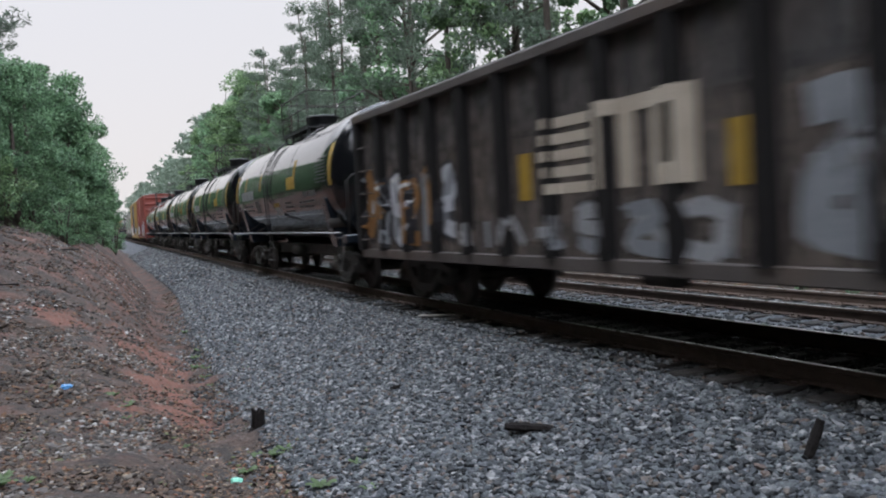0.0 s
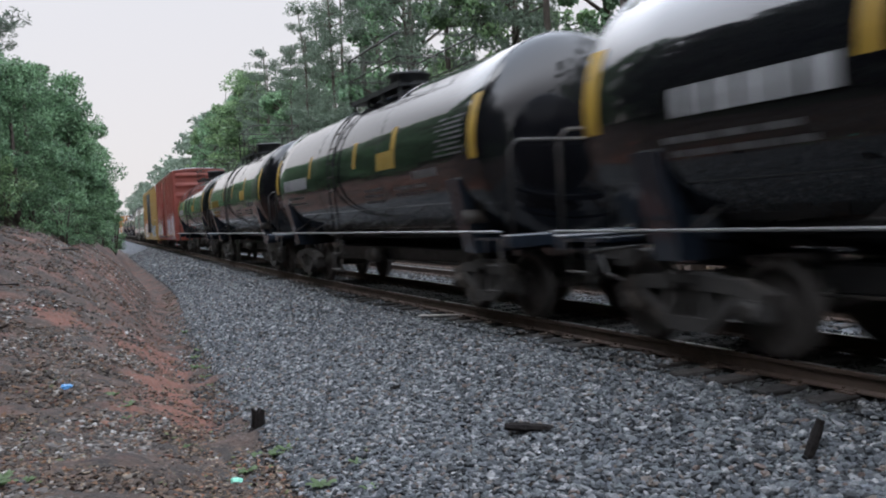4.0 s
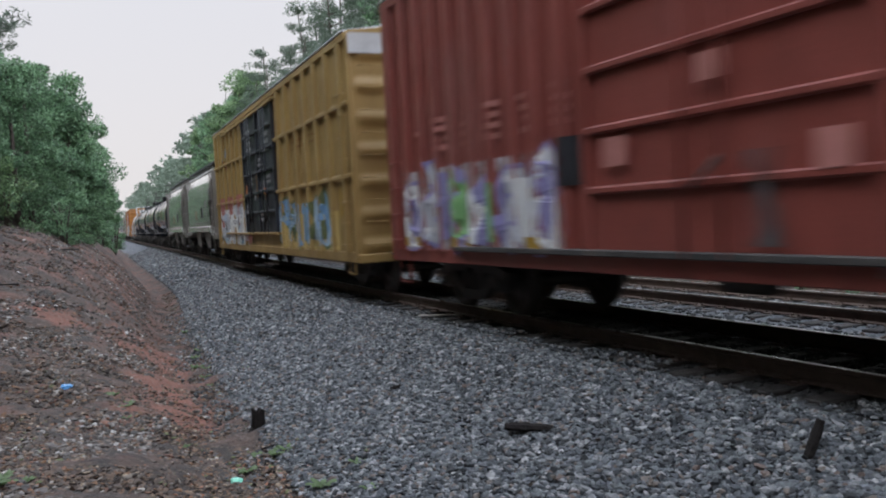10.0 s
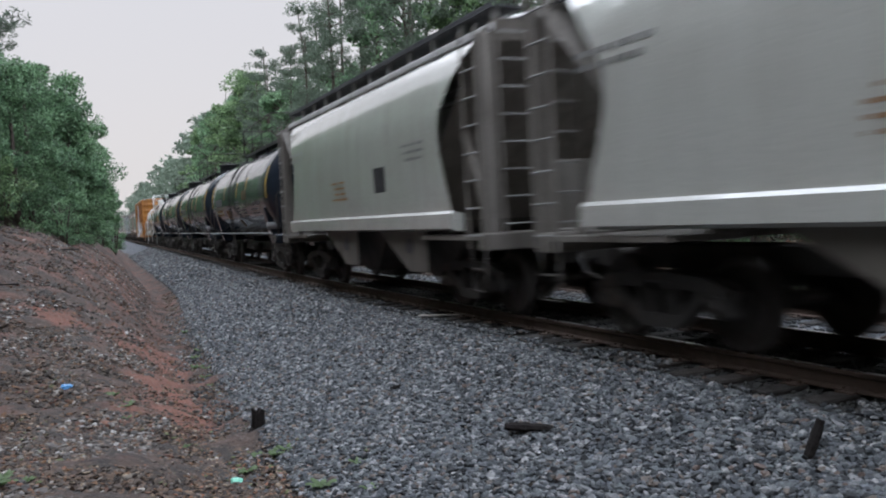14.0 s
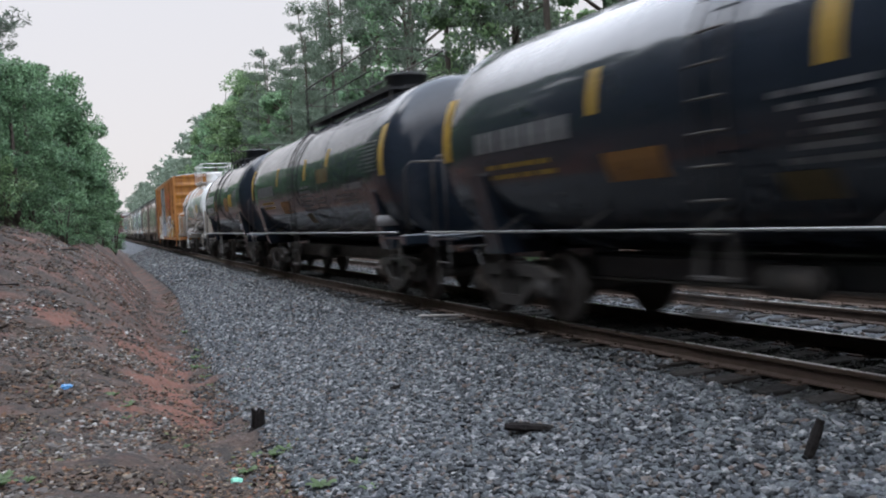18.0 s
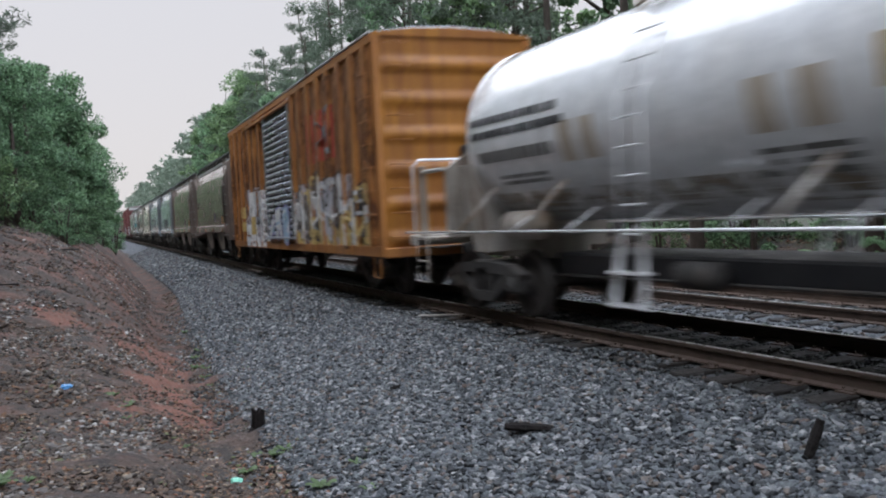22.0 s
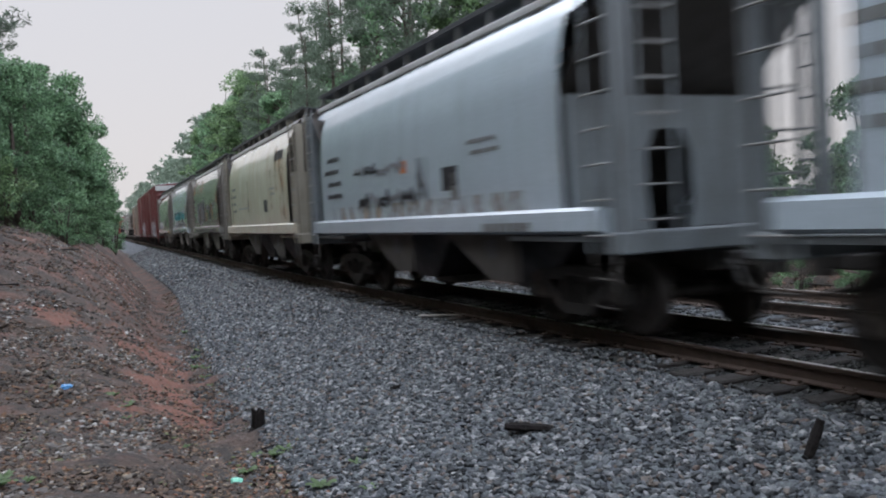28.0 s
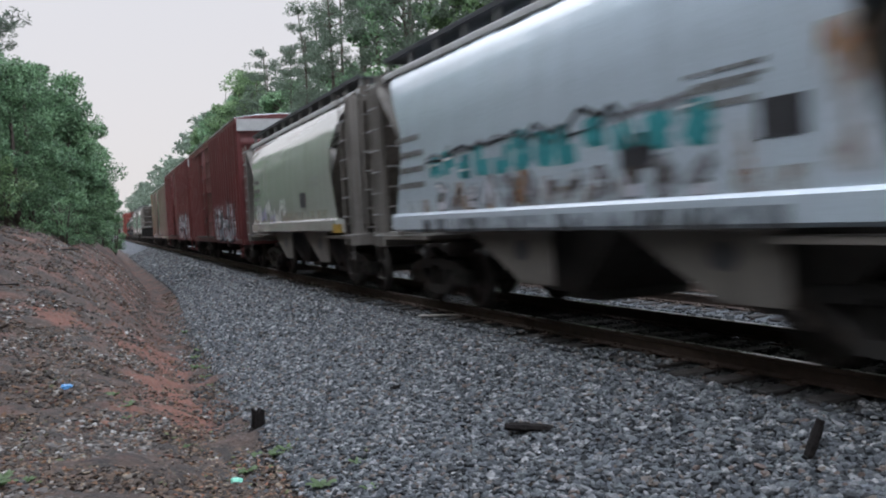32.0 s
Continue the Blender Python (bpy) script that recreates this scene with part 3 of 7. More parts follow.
def build_stones():
    rng = np.random.default_rng(4)
    near = strew(rng, 44000, 1.5, 15, lambda s: toe(s) - 0.1, -1.2, 0.014, keep=lambda q, s: q < -1.36 + 0.12 * noise.noise((q, s * 1.9, 41)) or rng.uniform() < 0.1)
    mid = strew(rng, 22000, 15, 34, lambda s: toe(s) - 0.05, -1.33, 0.012)
    far = strew(rng, 8000, 34, 85, lambda s: toe(s), -1.3, 0.01)
    scatter("ballast", near, 0.016 + 0.027 * rng.uniform(0, 1, len(near)) ** 1.5, "stone", "loose blue-grey crushed stone ballast", "ballast", rng=rng)
    scatter("ballast", mid, 0.022 + 0.034 * rng.uniform(0, 1, len(mid)) ** 1.3, "stone", "loose blue-grey crushed stone ballast", "ballast", rng=rng)
    scatter("ballast", far, rng.uniform(0.045, 0.09, len(far)), "stone", "loose blue-grey crushed stone ballast", "ballast", rng=rng)
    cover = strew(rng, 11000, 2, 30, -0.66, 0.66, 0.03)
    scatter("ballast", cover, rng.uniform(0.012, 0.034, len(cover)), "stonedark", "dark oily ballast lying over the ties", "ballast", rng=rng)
    mid2 = strew(rng, 9000, 2, 40, 1.0, 7.4, 0.01)
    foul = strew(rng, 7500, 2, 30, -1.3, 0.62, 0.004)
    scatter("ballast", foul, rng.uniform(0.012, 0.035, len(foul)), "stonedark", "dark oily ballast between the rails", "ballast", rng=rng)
    scatter("ballast", mid2, rng.uniform(0.025, 0.055, len(mid2)), "stone", "grey ballast between the rails and tracks", "ballast", rng=rng)
    over = strew(rng, 7000, 1.5, 30, -1.42, -0.93, 0.055, keep=lambda q, s: noise.noise((q * 2.5, s * 1.3, 5)) + (-1.05 - q) * 1.6 > 0.33)
    scatter("ballast", over, rng.uniform(0.012, 0.034, len(over)), "stone", "ballast thrown over the tie ends", "ballast", rng=rng)
    toe_ = strew(rng, 3200, 3, 26, lambda s: toe(s) - 0.7 * rng.uniform(), lambda s: toe(s) + 0.1, 0.005)
    scatter("ballast", toe_, rng.uniform(0.015, 0.04, len(toe_)), "stone", "stray ballast stones along the ditch", "ballast", rng=rng)
    lit = strew(rng, 34000, 3, 15, lambda s: toe(s) - 5.5, lambda s: toe(s) - 0.05, 0.004, keep=lambda q, s: rng.uniform() < ((0.95 if s < 10 else 0.4) if q > toe(s) - 1.2 else 1))
    scatter("litter", lit, rng.uniform(0.0, 1, len(lit)) ** 2.0 * 0.036 + 0.009, "litter", "brown leaf litter, chips and stones on the bank", "litter", flat=(0.2, 0.5), rng=rng, rough=0.4)
    lit = strew(rng, 15000, 15, 32, lambda s: toe(s) - 5.5, lambda s: toe(s) - 0.3, 0.004)
    scatter("litter", lit, rng.uniform(0.0, 1, len(lit)) ** 2 * 0.035 + 0.01, "litter", "brown leaf litter and stones on the clay bank", "litter", flat=(0.2, 0.5), rng=rng, rough=0.4)
    chips = strew(rng, 21000, 3, 16, lambda s: toe(s) - 5.0, lambda s: toe(s) - 1.0, 0.006, keep=lambda q, s: noise.noise((q * 0.9, s * 0.6, 11)) + (11 - s) * 0.02 > -0.1 * rng.uniform())
    scatter("gravel", chips, rng.uniform(0, 1, len(chips)) ** 2.0 * 0.036 + 0.009, "bankstone", "grey and tan stone chips on the soil bank", "gravel", flat=(0.35, 0.7), rng=rng, rough=0.35)
    chips = strew(rng, 5200, 16, 34, lambda s: toe(s) - 5.0, lambda s: toe(s) - 1.1, 0.006, keep=lambda q, s: noise.noise((q * 0.9, s * 0.5, 11)) > -0.1)
    scatter("gravel", chips, rng.uniform(0, 1, len(chips)) ** 2 * 0.04 + 0.014, "bankstone", "pale stone chips on the clay bank", "gravel", flat=(0.35, 0.7), rng=rng, rough=0.35)
    dead = np.concatenate([strew(rng, 8200, 4.5, 34, lambda s: toe(s) - 0.45, lambda s: toe(s) + 0.35, 0.02, keep=lambda q, s: noise.noise((q * 2, s * 1.4, 21)) > -0.12),
                           strew(rng, 6000, 5, 15, lambda s: toe(s) - 2.6, lambda s: toe(s) - 0.6, 0.012, keep=lambda q, s: noise.noise((q * 1.2, s * 0.8, 31)) > 0.0),
                           strew(rng, 3500, 4.5, 10.5, lambda s: toe(s) - 1.0, lambda s: toe(s) + 0.2, 0.015)])
    scatter("dead_leaves", dead, rng.uniform(0, 1, len(dead)) ** 2 * 0.022 + 0.009, "leaflitter", "tan and brown dead leaves gathered in the ditch", "leaves", flat=(0.12, 0.3), rng=rng, rough=0.4)
    behind = strew(rng, 9000, -14, 1.5, lambda s: toe(s) - 0.1, -1.3, 0.014)
    scatter("ballast", behind, rng.uniform(0.016, 0.05, len(behind)), "stone", "loose blue-grey crushed stone ballast", "ballast", rng=rng)
    behind = strew(rng, 7000, -14, 3, lambda s: toe(s) - 5.5, lambda s: toe(s) - 0.05, 0.004)
    scatter("litter", behind, rng.uniform(0.0, 1, len(behind)) ** 2 * 0.035 + 0.01, "litter", "brown leaf litter and chips on the bank", "litter", flat=(0.2, 0.5), rng=rng, rough=0.4)
    lit = strew(rng, 11000, 2, 44, 7.2, 13, 0.004)
    scatter("litter", lit, rng.uniform(0.02, 0.07, len(lit)), "leaflitter", "brown dead leaves beyond the second track", "litter", flat=(0.2, 0.5), rng=rng, rough=0.4)


build_stones()


# ---- the two tracks ----
RAIL = [(-0.070, -0.178), (0.070, -0.178), (0.070, -0.165), (0.012, -0.145), (0.010, -0.055), (0.036, -0.040), (0.037, -0.008), (0.028, -0.002),
        (-0.028, -0.002), (-0.037, -0.008), (-0.036, -0.040), (-0.010, -0.055), (-0.012, -0.145), (-0.070, -0.165)]


def build_track(number, off, dz):
    base = new("track_%d" % number)
    tagged(base, "rusty steel rails with polished heads on dark timber ties", "railway track", kind="structure")
    S = steps([(-80, 0, 10), (0, 30, 30), (30, 400, 30)])
    for side in (-0.7535, 0.7535):
        sh = Shape()
        rows = [[(line_x(s) + off + side + x, s, z + dz) for x, z in RAIL + RAIL[:1]] for s in S]
        sh.grid(rows, False)
        rail = part("rail", sh, "rail", base)
        sh = Shape()
        sh.grid([[(line_x(s) + off + side + x, s, z + dz) for x, z in ((-0.027, -0.0015), (0.0, 0.0), (0.027, -0.0015))] for s in S])
        part("rail_head", sh, "railhead", rail, "polished running surface")
    rng = random.Random(number)
    sh = Shape().box(-1.3, 1.3, -0.115, 0.115, -0.18, 0.0, 0.015)
    tie_mesh = sh.mesh("tie", "tie")
    plate = Shape()
    for x in (-0.7535, 0.7535):
        plate.box(x - 0.17, x + 0.17, -0.09, 0.09, 0.0, 0.016, 0.004)
        for dx in (-0.085, 0.085):
            for dy in (-0.06, 0.06):
                plate.box(x + dx - 0.018, x + dx + 0.018, dy - 0.014, dy + 0.014, 0.012, 0.045, 0.004)
    plate_mesh = plate.mesh("tie_plate", "rail")
    far = Shape()
    s = -30.0
    while s < 220:
        m = pose(line_x(s) + off + rng.uniform(-0.05, 0.05), s + rng.uniform(-0.03, 0.03), dz - 0.18 + rng.uniform(-0.008, 0.0), 0, 0, rng.uniform(-1.2, 1.2) - math.degrees(line_turn(s)))
        if -2 < s < 40:
            tie = part("tie", tie_mesh, "tie", base, m=m)
            part("tie_plate", plate_mesh, "rail", tie)
        else:
            c = m.translation
            far.box(c.x - 1.3, c.x + 1.3, c.y - 0.115, c.y + 0.115, c.z - 0.1, c.z)
        s += 0.53
    tagged(part("far_ties", far, "tie", base), kind="stuff")


build_track(1, 0.0, 0.0)
build_track(2, SIDING, SIDING_Z)


# ---- woods ----
def leaf_quads(rng, centres, n, radius, size, slim=0.6, droop=0.0):
    """n small four-cornered leaves round each centre, denser towards the rim."""
    c = np.repeat(np.asarray(centres), n, 0)
    m = len(c)
    r = np.repeat(np.asarray(radius, dtype=float), n) if np.ndim(radius) else np.full(m, radius)
    d = rng.normal(size=(m, 3))
    d /= np.linalg.norm(d, axis=1)[:, None]
    p = c + d * (r * rng.uniform(0.25, 1.0, m) ** 0.5)[:, None] * np.array([1, 1, 0.7])
    a = rng.normal(size=(m, 3)) + np.array([0, 0, -droop])
    a /= np.linalg.norm(a, axis=1)[:, None]
    b = np.cross(a, rng.normal(size=(m, 3)))
    b /= np.linalg.norm(b, axis=1)[:, None] + 1e-9
    sz = rng.uniform(0.6, 1.3, m)[:, None] * size
    k = np.cross(a, b) * sz * 0.22
    V = np.stack([p - a * sz, p + b * sz * slim + k, p + a * sz, p - b * sz * slim + k], 1).reshape(-1, 3)
    F = np.arange(m * 4).reshape(-1, 4)
    return V, F


def tree_meshes(kind, seed):
    """(wood, leaves) meshes of one tree of about unit plan: real metres, base at the origin."""
    rng = np.random.default_rng(seed)
    sh = Shape()
    centres, radii = [], []
    if kind == "pine":
        H = rng.uniform(19, 23)
        lean = rng.normal(0, 0.35, 2)
        sh.tube([(lean[0] * t * t, lean[1] * t * t, H * t) for t in np.linspace(-0.02, 1, 8)], [0.21 * (1 - 0.85 * t) + 0.01 for t in np.linspace(0, 1, 8)], 8)
        z = H * rng.uniform(0.24, 0.36)
        while z < H:
            for _ in range(rng.integers(2, 4)):
                t = (z / H - 0.3) / 0.7
                ln = (3.5 * (1 - t) ** 0.7 + 0.6) * rng.uniform(0.6, 1.15)
                az = rng.uniform(0, 2 * np.pi)
                rise = rng.uniform(-0.1, 0.45)
                q = (z / H) ** 2
                p0 = Vector((lean[0] * q, lean[1] * q, z))
                d = Vector((math.cos(az), math.sin(az), rise))
                sh.tube([p0, p0 + d * ln * 0.55, p0 + d * ln + Vector((0, 0, 0.2))], [0.04, 0.022, 0.01], 5)
                for f in np.linspace(0.5, 1.0, int(3 + ln)):
                    w = p0 + d * ln * f
                    centres.append((w.x + rng.normal(0, 0.22), w.y + rng.normal(0, 0.22), w.z + rng.normal(0.1, 0.15)))
                    radii.append(rng.uniform(0.36, 0.72))
            z += rng.uniform(0.95, 1.75)
        V, F = leaf_quads(rng, centres, 50, radii, 0.15, 0.24, 0.2)
        leaf = bulk_mesh("crown", V, F, "needle")
    else:
        H = {"broad": rng.uniform(8.2, 10), "tall": rng.uniform(14, 18), "grove": rng.uniform(14, 18), "bush": rng.uniform(3, 4.2)}[kind]
        trunks = 1 if kind != "bush" else 3
        spread = {"broad": 2.9, "tall": 3.6, "grove": 3.6, "bush": 1.5}[kind]
        low = {"broad": 0.06, "tall": 0.15, "grove": 0.1, "bush": 0.02}[kind]
        for _ in range(trunks):
            bx, by = rng.normal(0, 0.3, 2)
            sh.tube([(0.1 * bx, 0.1 * by, -0.3), (bx * 0.5, by * 0.5, H * 0.4), (bx, by, H * 0.85)], [0.022 * H, 0.014 * H, 0.004 * H], 8)
        nb = {"broad": 54, "tall": 80, "grove": 90, "bush": 26}[kind]
        for i in range(nb):
            t = rng.uniform(low, 1.0)
            wide = spread * (math.sin(math.pi * min(1, 0.22 + 0.75 * t)) ** 0.6)
            az, rr = rng.uniform(0, 2 * np.pi), wide * (0.85 if kind == "broad" else 1.0) * math.sqrt(rng.uniform(0.08, 1))
            c = Vector((rr * math.cos(az), rr * math.sin(az), H * t * 0.96))
            z0 = max(0.1, c.z - rr * 0.7)
            if i % 2 == 0:
                sh.tube([(0, 0, z0), (c.x * 0.55, c.y * 0.55, z0 + (c.z - z0) * 0.6), c], [0.006 * H, 0.004 * H, 0.0015 * H], 4, False)
            centres.append(c)
            radii.append(rng.uniform(0.45, 1.05) * (1 if kind != "bush" else 0.55))
        V, F = leaf_quads(rng, [tuple(c) for c in centres], {"broad": 250, "tall": 130, "grove": 130, "bush": 120}[kind], radii, {"broad": 0.088, "tall": 0.14, "grove": 0.15, "bush": 0.075}[kind], 0.62)
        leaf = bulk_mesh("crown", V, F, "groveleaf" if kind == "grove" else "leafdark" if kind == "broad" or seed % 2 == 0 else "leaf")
    return sh.mesh("trunk", "bark"), leaf


TREE_BANK = {k: [tree_meshes(k, 10 * i + j) for j in range(n)] for i, (k, n) in enumerate((("pine", 4), ("broad", 3), ("tall", 3), ("bush", 3), ("grove", 3)))}
TREE_TEXT = {"pine": ("pine_tree", "tall loblolly pine with a bare trunk and open dark green crown", "tree"),
             "broad": ("broadleaf_tree", "dense green broadleaf tree leaning over the red clay bank", "tree"),
             "tall": ("broadleaf_tree", "tall green broadleaf tree among the pines", "tree"),
             "grove": ("broadleaf_tree", "tall unseen broadleaf tree on the bank, leaves darkened for reflections", "tree"),
             "bush": ("bush", "leafy green bush at the edge of the wood", "bush")}


def plant(kind, which, x, y, z, turn, size, stretch=1.0):
    name, text, cat = TREE_TEXT[kind]
    root = new(name)
    wood, leaf = TREE_BANK[kind][which % len(TREE_BANK[kind])]
    part("trunk", wood, "bark", root)
    part("crown", leaf, "leaf", root)
    root.matrix_basis = pose(x, y, z, 0, 0, turn) @ Matrix.Diagonal((size, size, size * stretch, 1))
    tagged(root, text, cat, "trees along the line")
    return root


def build_woods():
    rng = random.Random(11)
    # beyond the second track: pines with some broadleaf trees between them
    s = -6.0
    while s < 150:
        for q0 in ((10.5, 15.0, 20.0) if s < 16 else (10.5,) if s < 72 else (10.8, 15.5)):
            q = q0 + rng.uniform(-1.4, 1.8)
            kind = "pine" if rng.random() < (0.93 if s < 72 else 0.3) else "tall"
            plant(kind, rng.randrange(4), line_x(s) + q, s + rng.uniform(-1.6, 1.6), ground_z(q, s) - 0.1, rng.uniform(0, 360), rng.uniform(0.9, 1.05) * (1 if kind == "pine" else 1.1 if s < 50 else 0.98 if s < 84 else 1.15))
        s += 4.2 if s < 60 else 6.0
    # unseen trees behind the camera, added so the tank ends mirror dark
    for i in range(9):
        for q in (10.5, 16.0):
            plant("tall" if i % 3 else "pine", i, line_x(-12) + q + (i * 5 % 3), -12.0 - 6 * i, -0.2, i * 61.0, 1.05)
    for i in range(8):
        plant("tall", i, -16 + 6.0 * i, -66.0 - (i * 7 % 4), -0.3, i * 83.0, 1.1)
    for i in range(46):
        s = rng.uniform(0, 70)
        q = rng.uniform(9.0, 14)
        plant("bush", rng.randrange(3), line_x(s) + q, s, ground_z(q, s) - 0.1, rng.uniform(0, 360), rng.uniform(0.5, 0.9))
    for i in range(26):
        s = rng.uniform(-3, 42)
        q = rng.uniform(8.8, 10.8)
        plant("bush", rng.randrange(3), line_x(s) + q, s, ground_z(q, s) - 0.1, rng.uniform(0, 360), rng.uniform(0.16, 0.36), 0.8)
    for i in range(44):
        s = -4 + i * 1.5
        q = rng.uniform(13, 18)
        plant("bush", rng.randrange(3), line_x(s) + q, s, ground_z(q, s) - 0.1, rng.uniform(0, 360), rng.uniform(0.9, 1.25))
    # on the bank
    for s, q, size in LEFT_TREES:
        plant("broad", rng.randrange(3), line_x(s) + q, s, ground_z(q, s) - 0.15, rng.uniform(0, 360), size)
    for s, x, size in SIDE_TREES:
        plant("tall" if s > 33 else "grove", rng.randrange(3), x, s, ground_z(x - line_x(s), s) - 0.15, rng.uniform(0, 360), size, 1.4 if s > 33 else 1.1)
    # unseen bushes, added to hide the sky below the crowns in reflections
    for i in range(34):
        s = -30 + i * 1.75
        x = -8.2 - (i * 5 % 4) * 0.5
        plant("bush", i, x, s, ground_z(x - line_x(s), s) - 0.1, i * 47.0, 1.15)
    for s, q, size in LEFT_BUSHES:
        plant("bush", rng.randrange(3), line_x(s) + q, s, ground_z(q, s) - 0.1, rng.uniform(0, 360), size)
    plant("pine", 1, -1.75, 20.0, ground_z(-1.75 - line_x(20), 20) - 0.1, 40, 0.55)
    plant("pine", 2, -0.9, 46.0, ground_z(-0.9 - line_x(46), 46) - 0.1, 10, 0.5)
    plant("pine", 3, -1.9, 50.0, ground_z(-1.9 - line_x(50), 50) - 0.1, 70, 0.55)
    for k, (s, q, size) in enumerate(((46, 9.6, 0.96), (56, 9.6, 0.9), (62, 9.0, 0.8), (70, 9.4, 0.84), (80, 9.6, 0.8), (88, 10.0, 0.82))):
        plant("pine", k, line_x(s) + q, s, ground_z(q, s) - 0.1, k * 77.0, size)
    plant("tall", 1, line_x(33) + 11.6, 33.0, -0.2, 80, 1.05)
    plant("tall", 0, line_x(27) + 12.5, 27.0, -0.2, 10, 0.95)
    # far woods close the line's end
    g = np.random.default_rng(5)
    c, r = [], []
    for i in range(2600):
        s = 140 + 420 * g.uniform() ** 1.3
        side = g.choice((-1, 1))
        q = -(7 + 50 * g.uniform()) if side < 0 else 11.5 + 45 * g.uniform() ** 2
        h = g.uniform(0.5, 21 if side > 0 else 11)
        c.append((line_x(s) + q, s, h))
        r.append(g.uniform(1.2, 2.6))
    for i in range(700):
        s = g.uniform(520, 600)
        c.append((line_x(s) + g.uniform(-90, 90), s, g.uniform(0, 15)))
        r.append(g.uniform(1.5, 3.5))
    V, F = leaf_quads(g, c, 34, r, 0.55, 0.6)
    tagged(new("far_woods", bulk_mesh("far_woods", V, F, "farleaf")), "green woods far along the line, haze put into the leaf colour", "woods", kind="stuff")


LEFT_TREES = [(36, -6.85, 0.68), (38, -6.9, 0.7), (35, -8.8, 0.7), (33, -9.6, 0.7), (26, -9.2, 0.5), (26, -11.2, 0.55), (29, -8.3, 0.52), (29, -10.5, 0.56), (32, -8.1, 0.58), (32, -10.6, 0.62), (36, -7.9, 0.66), (36, -10.3, 0.7), (40, -7.8, 0.72), (41, -10.5, 0.78),
              (46, -8.1, 0.8), (52, -8.0, 0.85), (60, -7.8, 0.95), (70, -7.1, 1.05), (82, -7.0, 1.1), (95, -6.8, 1.1), (110, -6.8, 1.1), (130, -6.8, 1.2)]
LEFT_BUSHES = [(25, -8.3, 0.55), (27.5, -7.0, 0.45), (23.5, -10.2, 0.7), (30, -6.7, 0.5), (34, -6.4, 0.5), (22, -11.5, 0.8), (38, -6.6, 0.5), (45, -6.3, 0.5), (55, -5.9, 0.6), (21, -13, 0.9), (70, -5, 0.8), (85, -5, 0.8)]
# unseen wood along the bank beside and behind the camera, sized for its dark reflections
SIDE_TREES = ([(s, -10.0 - (s * 7 % 5) * 0.5, 0.95 + (s * 3 % 5) * 0.05) for s in range(-44, 6, 5)] + [(s, -15.5 - (s * 5 % 4) * 0.6, 1.05) for s in range(-42, 9, 6)]
              + [(8, -6.4, 1.1), (12, -6.8, 1.1), (16, -6.8, 1.05), (20, -7.2, 1.05), (10, -11.5, 1.2), (15, -11.8, 1.2), (21, -12.0, 1.1), (14, -9.0, 1.2), (18, -9.4, 1.2), (23, -9.6, 1.2), (26.5, -8.8, 1.2), (31, -9.2, 1.15), (29, -13.0, 1.2), (8, -7.2, 1.3)]
              + [(s, -5.6 - 0.04 * s, 1.1) for s in range(34, 112, 7)])
build_woods()


# ---- small things on the ground beside the track ----
def on_ground(x, y):
    return ground_z(x - line_x(y), y)


def wood_piece(name, text, x, y, length, r, turn, tilt, key="oldwood", flat=0.6, seed=1, lift=0.0):
    """A broken length of timber, uneven along its run."""
    rng = random.Random(seed)
    sh = Shape()
    n = 9
    ring = 8
    rows = []
    for i in range(n + 1):
        t = i / n
        rad = r * (1 - 0.25 * abs(2 * t - 1) ** 3) * rng.uniform(0.82, 1.12)
        rows.append([(length * (t - 0.5), rad * math.cos(2 * math.pi * k / ring) * rng.uniform(0.88, 1.1), rad * flat * math.sin(2 * math.pi * k / ring)) for k in range(ring)] )
        rows[-1].append(rows[-1][0])
    sh.grid(rows, False)
    sh.add([p for p in rows[0][:ring]], [list(range(ring))])
    sh.add([p for p in rows[-1][:ring]], [list(range(ring))])
    ob = new(name, sh.mesh(name, key))
    ob.matrix_basis = pose(x, y, on_ground(x, y) + r * flat * 0.8 + lift, 0, tilt, turn)
    return tagged(ob, text, "wood")


wood_piece("timber_scrap", "dark broken length of old timber on the ballast", 3.83, 6.45, 0.42, 0.07, -40, 2, seed=2, lift=0.035)
wood_piece("timber_scrap", "short dark splintered timber standing out of the ballast", 4.72, 4.15, 0.32, 0.05, -20, -68, seed=3, lift=0.09)
wood_piece("timber_scrap", "small dark chip of timber on the ballast", 3.75, 9.3, 0.18, 0.045, 10, 0, seed=4)
wood_piece("timber_scrap", "pale split board lying by the tie ends", 5.97, 12.65, 0.8, 0.07, -28, 2, "palewood", 0.25, seed=5, lift=0.06)
wood_piece("stick", "thin dark stick lying on the bank", -0.75, 17.0, 0.9, 0.025, -12, 2, seed=6)
wood_piece("stick", "thin dark stick lying in the ditch", 2.2, 8.9, 0.5, 0.02, 30, 2, seed=7)
wood_piece("stick", "grey stick lying on top of the clay bank", 0.6, 23.5, 0.8, 0.03, 5, 2, seed=8)


